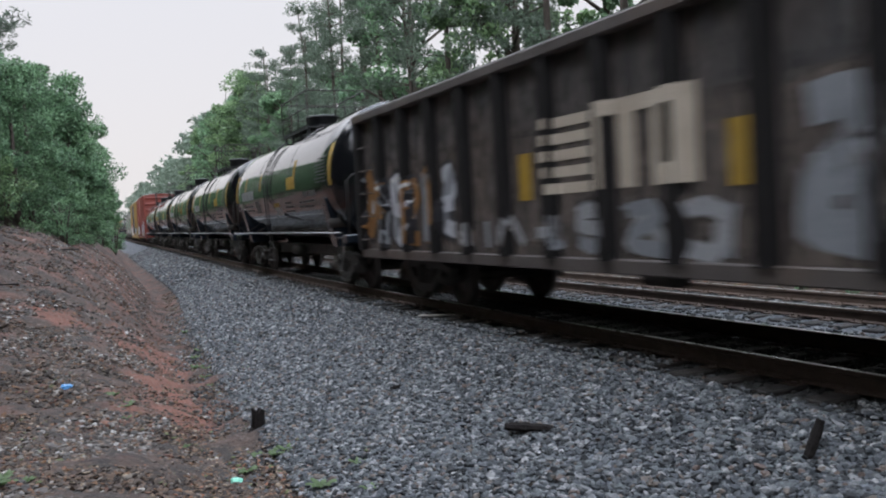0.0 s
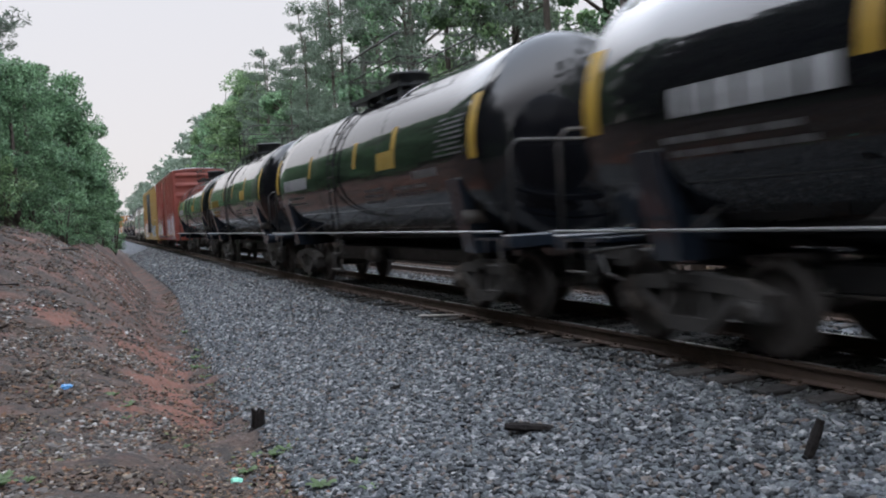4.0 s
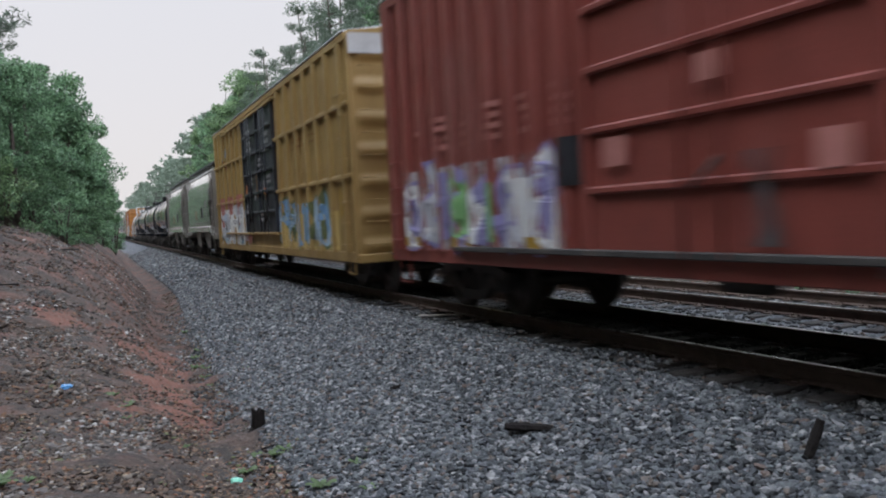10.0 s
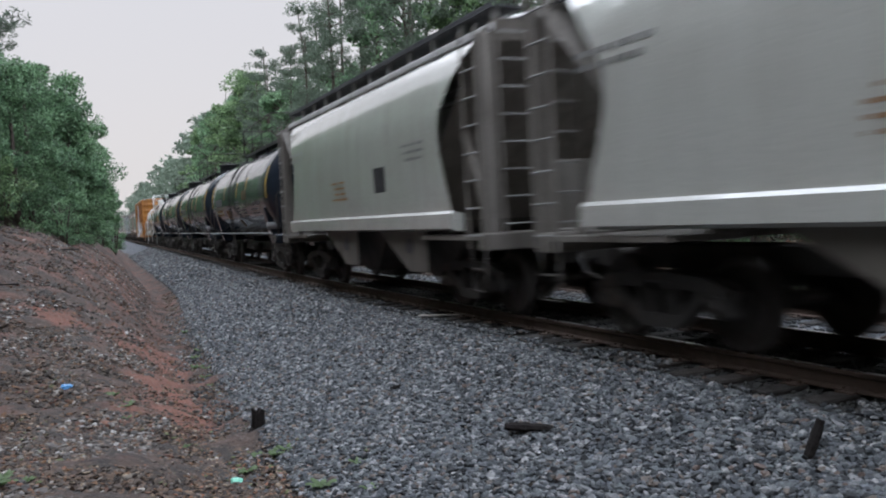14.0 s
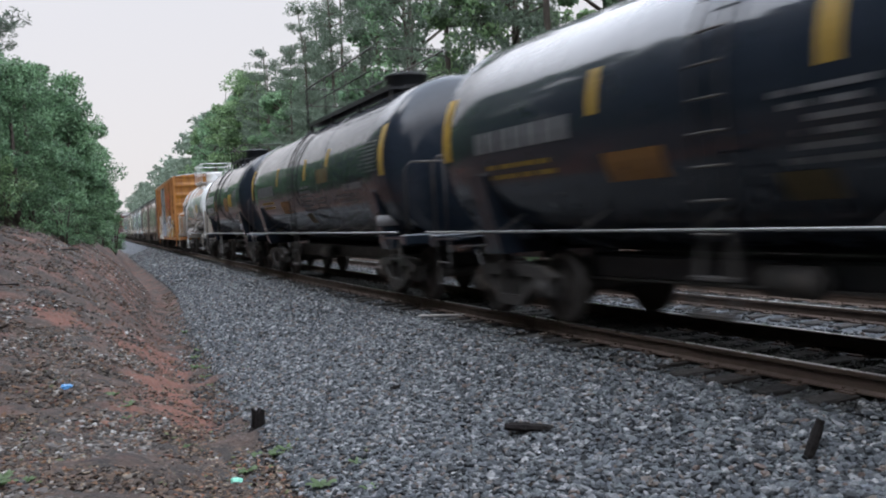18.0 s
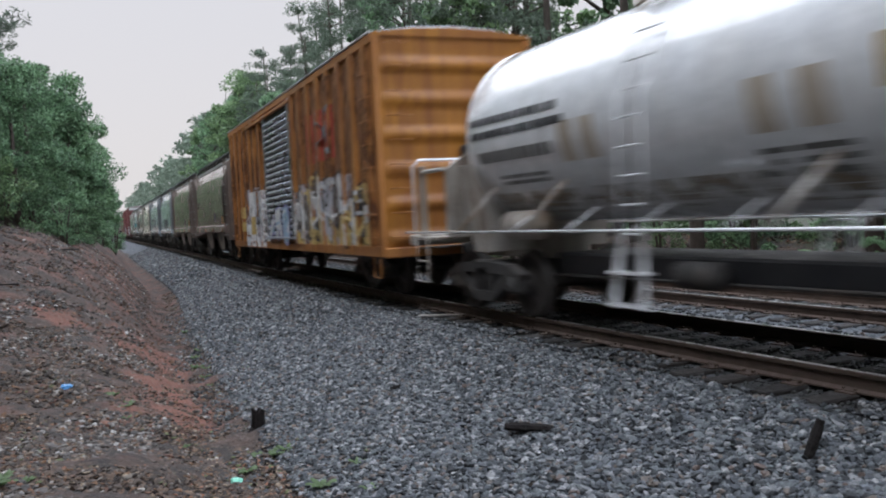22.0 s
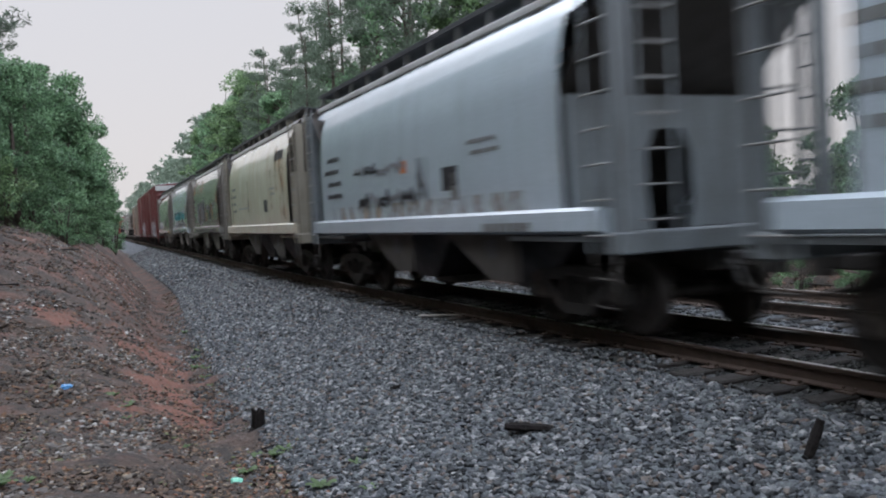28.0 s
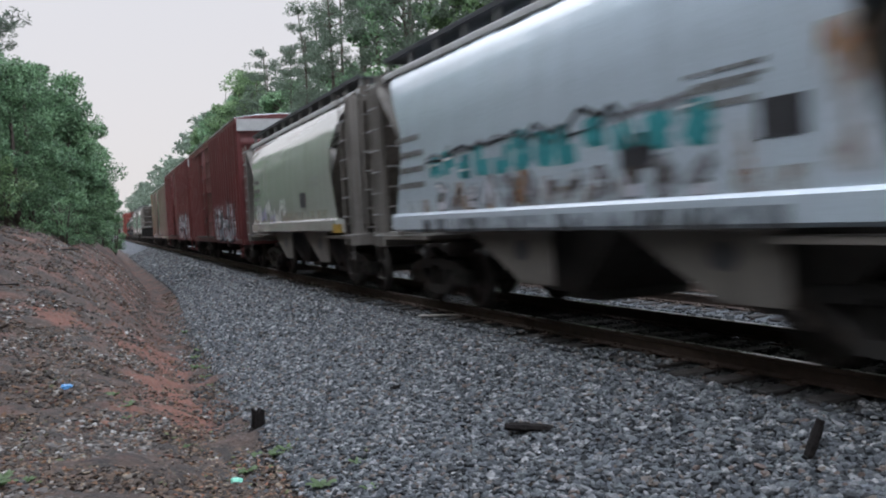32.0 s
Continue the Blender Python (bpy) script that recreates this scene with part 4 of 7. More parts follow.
def build_stump():
    rng = random.Random(3)
    sh = Shape()
    rows = []
    for i, (z, r) in enumerate(((-0.1, 0.12), (0.04, 0.085), (0.15, 0.075), (0.23, 0.07))):
        rows.append([(r * math.cos(a) * rng.uniform(0.8, 1.15), r * math.sin(a) * rng.uniform(0.8, 1.15), z + (rng.uniform(-0.02, 0.03) if i == 3 else 0)) for a in [2 * math.pi * k / 11 for k in range(11)]])
        rows[-1].append(rows[-1][0])
    sh.grid(rows, False)
    sh.add(rows[-1][:-1] + [(0, 0, 0.18)], [(k, (k + 1) % 11, 11) for k in range(11)])
    for k in range(4):
        a = k * 1.6 + 0.4
        sh.tube([(0.08 * math.cos(a), 0.08 * math.sin(a), 0.03), (0.13 * math.cos(a), 0.13 * math.sin(a), -0.03), (0.2 * math.cos(a), 0.2 * math.sin(a), -0.1)], [0.035, 0.028, 0.015], 6)
    ob = new("stump", sh.mesh("stump", "oldwood"))
    ob.matrix_basis = pose(2.2, 9.85, on_ground(2.2, 9.85) - 0.01, 2, 3, 0)
    tagged(ob, "dark rotten tree stump at the foot of the ballast", "stump")


build_stump()


def crumpled(name, text, x, y, size, key, seed, up=0.5):
    rng = random.Random(seed)
    b = bmesh.new()
    bmesh.ops.create_icosphere(b, subdivisions=2, radius=size)
    for v in b.verts:
        v.co *= rng.uniform(0.65, 1.15)
        v.co.z *= up
        v.co.x *= 1.3
    me = bpy.data.meshes.new(name)
    b.to_mesh(me)
    b.free()
    me.materials.append(mat(key))
    ob = new(name, me)
    ob.matrix_basis = pose(x, y, on_ground(x, y) + size * up * 0.6, 0, 0, seed * 40)
    tagged(ob, text, "litter")


crumpled("crumpled_wrapper", "crumpled bright blue plastic wrapper on the bank", 0.22, 11.4, 0.07, "bluefoil", 1)
crumpled("crumpled_wrapper", "flattened pale green plastic cup in the ditch", 1.6, 8.25, 0.07, "greenfoil", 2, 0.4)


def weeds(spots, seed):
    """Small weeds: a rosette of bent blades each."""
    rng = np.random.default_rng(seed)
    blades = []
    for ln in (0.6, 0.75, 0.9, 1.0):
        rows = []
        for t, ww in ((0, 0.3), (0.4, 1.0), (0.75, 0.8), (1.0, 0.1)):
            x, z, w = ln * t * 0.75, ln * (0.9 * t - 0.55 * t * t), 0.16 * ln * ww
            rows.append([(x, -w, z), (x, 0, z + 0.08), (x, w, z)])
        blades.append(Shape().grid(rows, True).mesh("leaf", "grass"))
    for x, y, size in spots:
        ob = new("weed")
        ob.matrix_basis = pose(x, y, on_ground(x, y) - 0.01, 0, 0, float(rng.uniform(0, 360))) @ Matrix.Diagonal((size, size, size, 1))
        for k in range(14):
            part("leaf", blades[k % 4], "grass", ob, m=pose(0, 0, 0, 0, 0, float(rng.uniform(0, 360))))
        tagged(ob, "small green weed growing at the edge of the ballast", "weed", "weeds along the ditch")


weeds([(2.35, 14.2, 0.16), (2.5, 14.9, 0.14), (2.3, 13.4, 0.10), (2.75, 17.0, 0.16), (2.2, 8.6, 0.15), (1.95, 8.9, 0.13), (2.55, 7.4, 0.13), (2.75, 7.6, 0.1), (3.0, 20.5, 0.18),
       (-0.35, 7.6, 0.14), (-0.2, 7.45, 0.12), (-0.5, 7.9, 0.16), (0.9, 11.0, 0.12), (0.8, 10.2, 0.1), (2.9, 13.6, 0.1), (3.3, 16.2, 0.12), (1.3, 9.4, 0.1), (2.4, 15.3, 0.2), (2.55, 16.4, 0.18), (2.08, 8.6, 0.2), (2.12, 7.15, 0.2), (1.74, 8.5, 0.17), (0.75, 11.3, 0.14), (0.85, 10.8, 0.12), (2.4, 6.7, 0.12), (-0.4, 7.3, 0.2)], 9)


# ---- the train: each car stands on the rail at its middle; -x is the side by the ditch, +y the rear ----
def truck_meshes():
    bol = Shape().box(-1.0, 1.0, -0.17, 0.17, 0.48, 0.78, 0.04)
    bol.lathe([(0.78, 0.0), (0.78, 0.2), (0.9, 0.2), (0.9, 0.0)], 16, "z")
    fr = Shape()
    for a in (-1, 1):
        fr.prism([(a * 0.16, 0.62), (a * 0.70, 0.60), (a * 1.06, 0.53), (a * 1.10, 0.62), (a * 0.75, 0.74), (a * 0.16, 0.78)], -0.09, 0.09)
        fr.prism([(0.0, 0.20), (a * 0.30, 0.20), (a * 0.72, 0.52), (a * 0.72, 0.63), (a * 0.60, 0.60), (a * 0.28, 0.34), (0.0, 0.34)], -0.09, 0.09)
        fr.box(-0.10, 0.10, a * 0.72, a * 1.06, 0.34, 0.60, 0.04)
        fr.box(-0.08, 0.08, a * 0.22, a * 0.32, 0.25, 0.70, 0.02)
        fr.lathe([(-0.16, 0.0), (-0.16, 0.075), (-0.13, 0.095), (0.0, 0.10), (0.1, 0.10)], 14, "x", (0, a * 0.89, 0.457))
    fr.box(-0.09, 0.09, -0.3, 0.3, 0.66, 0.8, 0.03)
    sp = Shape()
    sp.lathe([(0.32 + k * 0.0145, 0.075 if k % 2 else 0.055) for k in range(20)], 10, "z")
    wh = Shape()
    for a in (-1, 1):
        prof = [(a * 0.80, 0.0), (a * 0.80, 0.085), (a * 0.775, 0.13), (a * 0.735, 0.2), (a * 0.73, 0.36), (a * 0.79, 0.385), (a * 0.792, 0.448), (a * 0.78, 0.457),
                (a * 0.715, 0.462), (a * 0.70, 0.487), (a * 0.672, 0.487), (a * 0.665, 0.38), (a * 0.70, 0.36), (a * 0.70, 0.2), (a * 0.66, 0.12), (a * 0.62, 0.085)]
        wh.lathe(prof, 30)
        for k in range(3):
            c, s = math.cos(k * 2.094), math.sin(k * 2.094)
            wh.box(a * 1.155, a * 1.18, c * 0.05 - 0.016, c * 0.05 + 0.016, s * 0.05 - 0.016, s * 0.05 + 0.016)
    wh.tube([(-1.16, 0, 0), (1.16, 0, 0)], 0.078, 12)
    shoe = Shape()
    for a in (-1, 1):
        shoe.box(-0.76, 0.76, a * 0.34 - 0.05, a * 0.34 + 0.05, 0.34, 0.46, 0.02)
    return dict(bolster=bol.mesh("bolster", "steel"), side_frame=fr.mesh("side_frame", "steel"), spring=sp.mesh("spring", "steel"),
                wheelset=wh.mesh("wheelset", "wheel"), brake_beam=shoe.mesh("brake_beam", "steel"))


TRUCK = truck_meshes()
WHEEL_R = 0.457


def add_truck(car, y):
    t = part("truck", TRUCK["bolster"], "steel", car, "grimy cast steel two-axle truck", pose(0, y, 0))
    for x in (-1.0, 1.0):
        part("side_frame", TRUCK["side_frame"], "steel", t, m=pose(x * 0.99, 0, 0, 0, 0, 0 if x < 0 else 180))
        for dy in (-0.1, 0.1):
            part("spring", TRUCK["spring"], "steel", t, m=pose(x * 0.99, dy, 0))
    part("brake_beam", TRUCK["brake_beam"], "steel", t)
    for a in (-0.89, 0.89):
        part("wheelset", TRUCK["wheelset"], "wheel", t, m=pose(0, a, WHEEL_R))


def coupler_mesh():
    sh = Shape().box(-0.07, 0.07, -0.75, 0.0, 0.78, 0.94, 0.02)
    sh.prism([(-0.13, 0.0), (0.02, -0.04), (0.14, 0.06), (0.13, 0.16), (0.02, 0.12), (0.0, 0.25), (-0.12, 0.22)], 0.72, 1.0, "z")
    sh.tube([(0.18, -0.3, 0.85), (0.2, -0.1, 0.6), (0.12, 0.25, 0.5)], 0.03, 6)
    sh.tube([(-0.9, -0.1, 0.95), (-0.2, -0.1, 0.98), (0.0, 0.05, 0.98)], 0.018, 5)
    return sh.mesh("coupler", "steel")


COUPLER = coupler_mesh()


def add_running_gear(car, L, trucks=None, sill=True):
    ty = trucks or L / 2 - 2.35
    for y in (-ty, ty):
        add_truck(car, y)
    part("coupler", COUPLER, "steel", car, m=pose(0, L / 2 - 0.18, 0))
    part("coupler", COUPLER, "steel", car, m=pose(0, -L / 2 + 0.18, 0, 0, 0, 180))
    if sill:
        part("centre_sill", Shape().box(-0.2, 0.2, -L / 2 + 0.75, L / 2 - 0.75, 0.72, 1.02, 0.02), "steel", car)
    sh = Shape().lathe([(-0.32, 0.0), (-0.30, 0.15), (0.30, 0.15), (0.32, 0.0)], 14, "y", (-0.75, 0.6, 0.72))
    part("air_reservoir", sh, "steel", car)
    sh = Shape().lathe([(-0.2, 0.0), (-0.2, 0.14), (0.15, 0.14), (0.3, 0.04), (0.9, 0.03)], 12, "y", (0.6, -1.2, 0.72))
    part("brake_cylinder", sh, "steel", car)


def add_ladder(car, name, height, width, rungs, key, m, rung_key="rung"):
    """A ladder in the y-z plane with its foot at the origin: two stiles with a rung part each step."""
    sh = Shape()
    for a in (-1, 1):
        sh.box(-0.02, 0.01, a * width / 2 - 0.025, a * width / 2 + 0.025, 0, height, 0.004)
    if m.translation.x > 0:
        for k in range(rungs):
            z = height * (k + 0.5) / rungs
            sh.tube([(-0.03, -width / 2, z), (-0.03, width / 2, z)], 0.014, 5)
    frame_part = part(name, sh, key, car, m=m)
    if ("rung", width, rung_key) not in RUNG:
        RUNG[("rung", width, rung_key)] = Shape().tube([(-0.03, -width / 2, 0), (-0.03, width / 2, 0)], 0.014, 6).mesh("rung", rung_key)
    if m.translation.x > 0:
        return
    for k in range(rungs):
        part("rung", RUNG[("rung", width, rung_key)], rung_key, frame_part, m=pose(0, 0, height * (k + 0.5) / rungs))


RUNG = {}


def add_rungs(car, n, gap, width, key, out, m, name="grab_iron"):
    """n grab irons above one another, each a bent bar of its own."""
    if (width, key, out) not in RUNG:
        RUNG[(width, key, out)] = Shape().tube([(0, -width / 2, 0), (-out, -width / 2, 0), (-out, width / 2, 0), (0, width / 2, 0)], 0.012, 5).mesh("grab_iron", key)
    for k in range(n):
        part(name, RUNG[(width, key, out)], key, car, m=m @ pose(0, 0, k * gap))


# markings that follow the surface under them
def patch(car, name, surf, y0, y1, z0, z1, key, label="", lift=0.006):
    ny, nz = max(2, int(abs(y1 - y0) / 0.08)), max(2, int(abs(z1 - z0) / 0.08))
    rows = [[(surf(y, z) - lift, y, z) for y in np.linspace(y0, y1, ny + 1)] for z in np.linspace(z0, z1, nz + 1)]
    return part(name, Shape().grid(rows, False), key, car, label)


def lettering(car, surf, y0, y1, z0, z1, lines, key, seed=0, blocks=3, fill=0.45, gap=1.0):
    """Unreadable writing: rows of plain bars, each a part of its own."""
    rng = random.Random(seed)
    h = (z1 - z0) / lines
    for i in range(lines):
        za = z0 + i * h
        zb = za + h * fill
        y = y0 + (y1 - y0) * rng.choice((0, 0, 0.06, 0.12))
        last = y1 - (y1 - y0) * rng.choice((0, 0, 0.1, 0.2))
        while y < last - 0.03:
            w = min(last - y, (y1 - y0) / blocks / 2 * rng.uniform(0.7, 1.5))
            n = max(2, int(w / 0.12))
            sh = Shape().grid([[(surf(q, z) - 0.007, q, z) for q in np.linspace(y, y + w, n)] for z in np.linspace(za, zb, 3)], False)
            part("lettering", sh, key, car, "painted bar in place of writing")
            y += w + (y1 - y0) / blocks * rng.choice((0.08, 0.12, 0.18)) * gap


# bent strokes in a unit square, mixed at random so that they form no letter
STROKES = [[(0.12, 0.0), (0.15, 0.5), (0.1, 1.0)], [(0.9, 0.88), (0.5, 1.0), (0.12, 0.72), (0.14, 0.3), (0.5, 0.0), (0.92, 0.16)], [(0.88, 0.92), (0.3, 0.98), (0.14, 0.7), (0.82, 0.42), (0.8, 0.08), (0.1, 0.04)],
           [(0.1, 0.95), (0.55, 0.62), (0.88, 0.1)], [(0.1, 0.08), (0.5, 0.96), (0.9, 0.05)], [(0.1, 0.52), (0.9, 0.46)], [(0.12, 0.96), (0.86, 0.9), (0.84, 0.55), (0.16, 0.48)], [(0.14, 0.06), (0.85, 0.02), (0.9, 0.5)], [(0.88, 0.0), (0.82, 0.55), (0.9, 0.98)]]


def graffiti(car, surf, y0, y1, z0, z1, fills, edge, seed, letters=5, label="sprayed graffiti letters", width=0.16):
    """Sprayed lettering with no readable form: fat bent strokes, filled, each with an outline."""
    rng = random.Random(seed)
    w = (y1 - y0) / letters

    def ribbon(sh, pts, wd, lift):
        P = []
        for (a, b), (c, d) in zip(pts, pts[1:]):
            n = max(2, int(math.hypot(c - a, d - b) / 0.06))
            P += [(a + (c - a) * k / n, b + (d - b) * k / n) for k in range(n)]
        P.append(pts[-1])
        rows = []
        for i, p in enumerate(P):
            q, r = P[max(i - 1, 0)], P[min(i + 1, len(P) - 1)]
            dy, dz = r[0] - q[0], r[1] - q[1]
            ln = math.hypot(dy, dz) or 1
            ny, nz = -dz / ln * wd / 2, dy / ln * wd / 2
            row = []
            for k in (-1, 0, 1):
                yy, zz = p[0] + ny * k, p[1] + nz * k
                zz = min(max(zz, z0 - 0.1), z1 + 0.15)
                row.append((surf(yy, zz) - lift, yy, zz))
            rows.append(row)
        sh.grid(rows, False)

    def stroke(pts, wd, lift, key):
        sh = Shape()
        ribbon(sh, pts, wd, lift)
        part("graffiti_stroke", sh, key, car, label)

    for i in range(letters):
        ya, yb = y0 + w * (i + 0.14), y0 + w * (i + 0.9)
        top = z1 - rng.uniform(0, 0.3) * (z1 - z0)
        bot = z0 + rng.uniform(0, 0.1) * (z1 - z0)
        h, mid = top - bot, (ya + yb) / 2
        key, key2 = fills[i % len(fills)], fills[(i + 1) % len(fills)]
        if width < 0.1:
            for _ in range(2):
                z = bot + h * rng.uniform(0.1, 0.5)
                stroke([(ya, z), (ya + 0.2 * w, z + rng.uniform(0.1, 0.5) * h), (mid, z + rng.uniform(-0.1, 0.2) * h), (yb, z + rng.uniform(0.0, 0.5) * h), (yb + 0.3 * w, z)], width * rng.uniform(0.6, 1.2), 0.012, rng.choice((key, edge)))
            continue
        sw = min(0.36 * w, 0.3 * h)
        line = max(0.03, min(0.07, 0.1 * h))
        forms = rng.sample(STROKES, 2 if h < 0.7 else 3)
        marks = [[(ya + (yb - ya) * (0.5 + (u - 0.5) * 0.95) + rng.uniform(-0.05, 0.05) * w, bot + h * (0.08 + 0.84 * v) + rng.uniform(-0.04, 0.04) * h) for u, v in f] for f in forms]
        for pts in marks:
            stroke(pts, sw + 2 * line, 0.006, edge)
        for k, pts in enumerate(marks):
            stroke(pts, sw, 0.010 + 0.002 * k, key if k != 1 else key2)
        if rng.random() < 0.7:
            stroke([(a + 0.1 * w, b + 0.03) for a, b in rng.choice(marks)[:2]], sw * 0.28, 0.018, rng.choice(("spraywhite", key2)))


def flat(x):
    return lambda y, z: -x


def tank_car(L, text, paint="black", R=1.55, zc=2.47, short=1.3, plan="plain", rail_key=None, dome_y=0.0, deck=(-1.5, 1.5)):
    car = new("tank_car")
    tagged(car, text, "tank car", "cars of the train")
    half = L / 2 - short
    gear = "whitegear" if plan == "white" else "blackmat"
    rail_key = rail_key or ("white" if plan == "white" else "steel")
    sh = Shape()
    prof = [(-half - 0.45 * math.sin(a), R * math.cos(a)) for a in np.linspace(math.pi / 2, 0, 9)]
    body = [(-half + 2 * half * i / 12, R) for i in range(1, 12)]
    prof = prof + body + [(half + 0.45 * math.sin(a), R * math.cos(a)) for a in np.linspace(0, math.pi / 2, 9)]
    prof[0], prof[-1] = (prof[0][0], 0.01), (prof[-1][0], 0.01)
    sh.lathe(prof, 56, "y", (0, 0, zc))
    tank = part("tank", sh, paint, car)
    for y in (-half, -half * 0.34, half * 0.34, half):
        part("weld_seam", Shape().lathe([(y - 0.03, R), (y - 0.015, R + 0.006), (y + 0.015, R + 0.006), (y + 0.03, R)], 48, "y", (0, 0, zc)), paint, tank)
    surf = lambda y, z: -math.sqrt(max(0.01, R * R - (z - zc) ** 2))
    ty = L / 2 - 2.2
    add_running_gear(car, L, ty, sill=False)
    part("underframe", Shape().box(-0.58, 0.58, -ty + 1.3, ty - 1.3, 0.6, 0.9, 0.03), "gearblack", car)
    part("brake_rod", Shape().tube([(-0.62, -ty + 1.0, 0.66), (-0.62, ty - 1.0, 0.6)], 0.02, 6), "steel", car)
    for a in (-1, 1):
        arc = [(R * 1.0 * math.sin(t), zc - R * 1.0 * math.cos(t)) for t in np.linspace(1.25, -1.25, 11)]
        sad = Shape().prism([(-R * 0.82, 0.92), (R * 0.82, 0.92), (R * 0.985, zc - R * 0.3)] + arc + [(-R * 0.985, zc - R * 0.3)], a * ty - 0.2, a * ty + 0.2, "y")
        part("saddle", sad, gear, car)
        st = Shape().box(-0.22, 0.22, a * (ty - 0.9), a * (L / 2 - 0.62), 0.78, 1.12, 0.02)
        st.box(-1.5, 1.5, a * (L / 2 - 0.72), a * (L / 2 - 0.5), 1.02, 1.2, 0.02)
        st.box(-1.5, 1.5, a * (L / 2 - 1.5), a * (L / 2 - 0.7), 1.12, 1.16)
        part("end_sill", st, gear, car)
        hr = Shape()
        y = a * (L / 2 - 0.56)
        hr.tube([(-1.42, y, 1.15), (-1.42, y, 2.3), (-1.3, y, 2.42), (1.3, y, 2.42), (1.42, y, 2.3), (1.42, y, 1.15)], 0.022, 6)
        for x in (-0.7, 0.7):
            hr.tube([(x, y, 1.15), (x, y, 2.42)], 0.018, 5)
        part("end_handrail", hr, rail_key, car)
        for x in (-1.5, 1.5):
            step = Shape()
            yy = a * (L / 2 - 1.0)
            step.tube([(x, yy - 0.22, 1.15), (x, yy - 0.22, 0.45), (x, yy + 0.22, 0.45), (x, yy + 0.22, 1.15)], 0.02, 6)
            step.tube([(x, yy - 0.22, 0.78), (x, yy + 0.22, 0.78)], 0.016, 6)
            part("sill_step", step, "whitegear" if plan == "white" else rail_key, car)
    for x in (-1, 1):
        sr = Shape().tube([(x * 1.585, -L / 2 + 0.6, 1.24), (x * 1.585, L / 2 - 0.6, 1.24)], 0.017, 7)
        for y in np.linspace(-half + 1.6, half - 1.6, 6):
            part("rail_bracket", Shape().tube([(x * 1.585, y, 1.24), (x * 1.1, y, 1.5)], 0.012, 5), "steel" if plan != "white" else "white", car)
        # near pipe in bright steel for its sheen, far pipe darkened as in shade
        part("side_rail", sr, "white" if plan == "white" else "shine" if x < 0 else "steel", car, "thin pipe rail along the side")
    # dome, platform over the crest and ladder
    tall = 0.45 if plan != "white" else 0.55
    dome = Shape().lathe([(zc + R - 0.1, 0.42), (zc + R + tall - 0.08, 0.42), (zc + R + tall - 0.07, 0.46), (zc + R + tall - 0.02, 0.46), (zc + R + tall, 0.4), (zc + R + tall + 0.04, 0.0)], 22, "z", (0, dome_y, 0))
    part("manway", dome, "white" if plan == "white" else "gearblack", car)
    hs = Shape().lathe([(zc + R - 0.1, 0.26), (zc + R + 0.28, 0.26), (zc + R + 0.33, 0.0)], 14, "z", (0, dome_y + 0.95, 0))
    part("valve_housing", hs, gear, car)
    d0, d1 = deck
    deck_key = gear if plan == "white" else "gearblack"
    for a in (-1, 1):
        part("walkway", Shape().box(a * 0.45, a * 0.8, d0, d1, zc + R - 0.03, zc + R + 0.01), deck_key, car, "walkway grating on the tank")
        part("toe_board", Shape().box(a * 0.79, a * 0.82, d0, d1, zc + R - 0.05, zc + R + 0.05), deck_key, car)
        for y in np.linspace(d0 + 0.1, d1 - 0.1, 4) if a < 0 else ():
            part("walkway_bracket", Shape().box(a * 0.76 - 0.03, a * 0.76 + 0.03, y - 0.03, y + 0.03, zc + R - 0.3, zc + R - 0.03), deck_key, car)
    for y in (d0, d1 - 0.4):
        part("walkway", Shape().box(-0.5, 0.5, y, y + 0.4, zc + R + 0.0, zc + R + 0.05), deck_key, car, "walkway grating on the tank")
    zt = zc + R + (0.95 if plan != "bare" else 0.5)
    rail_d0, rail_d1 = (d0, d1) if d1 - d0 < 4.6 else (d0 + 1.0, d1)
    for a in (-1, 1):
        part("guard_rail", Shape().tube([(a * 0.82, rail_d0, zc + R), (a * 0.82, rail_d0, zt), (a * 0.82, rail_d1, zt), (a * 0.82, rail_d1, zc + R)], 0.02, 6), rail_key, car)
        part("middle_rail", Shape().tube([(a * 0.82, rail_d0, zc + R + 0.5), (a * 0.82, rail_d1, zc + R + 0.5)], 0.015, 5), rail_key, car)
        for y in np.linspace(rail_d0, rail_d1, 4)[1:-1]:
            part("rail_post", Shape().tube([(a * 0.82, y, zc + R), (a * 0.82, y, zt)], 0.017, 5), rail_key, car)
    for y in (rail_d0, rail_d1):
        part("guard_rail", Shape().tube([(-0.82, y, zt), (0.82, y, zt)], 0.018, 5), rail_key, car)
        part("middle_rail", Shape().tube([(-0.82, y, zc + R + 0.5), (0.82, y, zc + R + 0.5)], 0.014, 5), rail_key, car)
    lad_y = 0.75
    rung = Shape().tube([(0, -0.2, 0), (0, 0.2, 0)], 0.015, 5).mesh("rung", "white" if plan == "white" else "steel")
    for a in (-1, 1):
        ld = Shape()
        for d in (-0.2, 0.2):
            pts = [(a * 1.52, lad_y + d, 1.1), (a * max(R + 0.06, 1.5), lad_y + d, zc)] + [(a * (R + 0.07) * math.cos(t), lad_y + d, zc + (R + 0.07) * math.sin(t)) for t in np.linspace(0.15, 0.95, 6)]
            ld.tube(pts, 0.018, 5)
        spots = []
        for k in range(9):
            z = 1.2 + k * 0.3
            spots.append((max(R + 0.06, 1.5) if z < zc else (R + 0.08) * math.cos(math.asin(min(0.95, (z - zc) / (R + 0.08)))), z))
        if a > 0:
            for x, z in spots:
                ld.tube([(x, lad_y - 0.2, z), (x, lad_y + 0.2, z)], 0.015, 5)
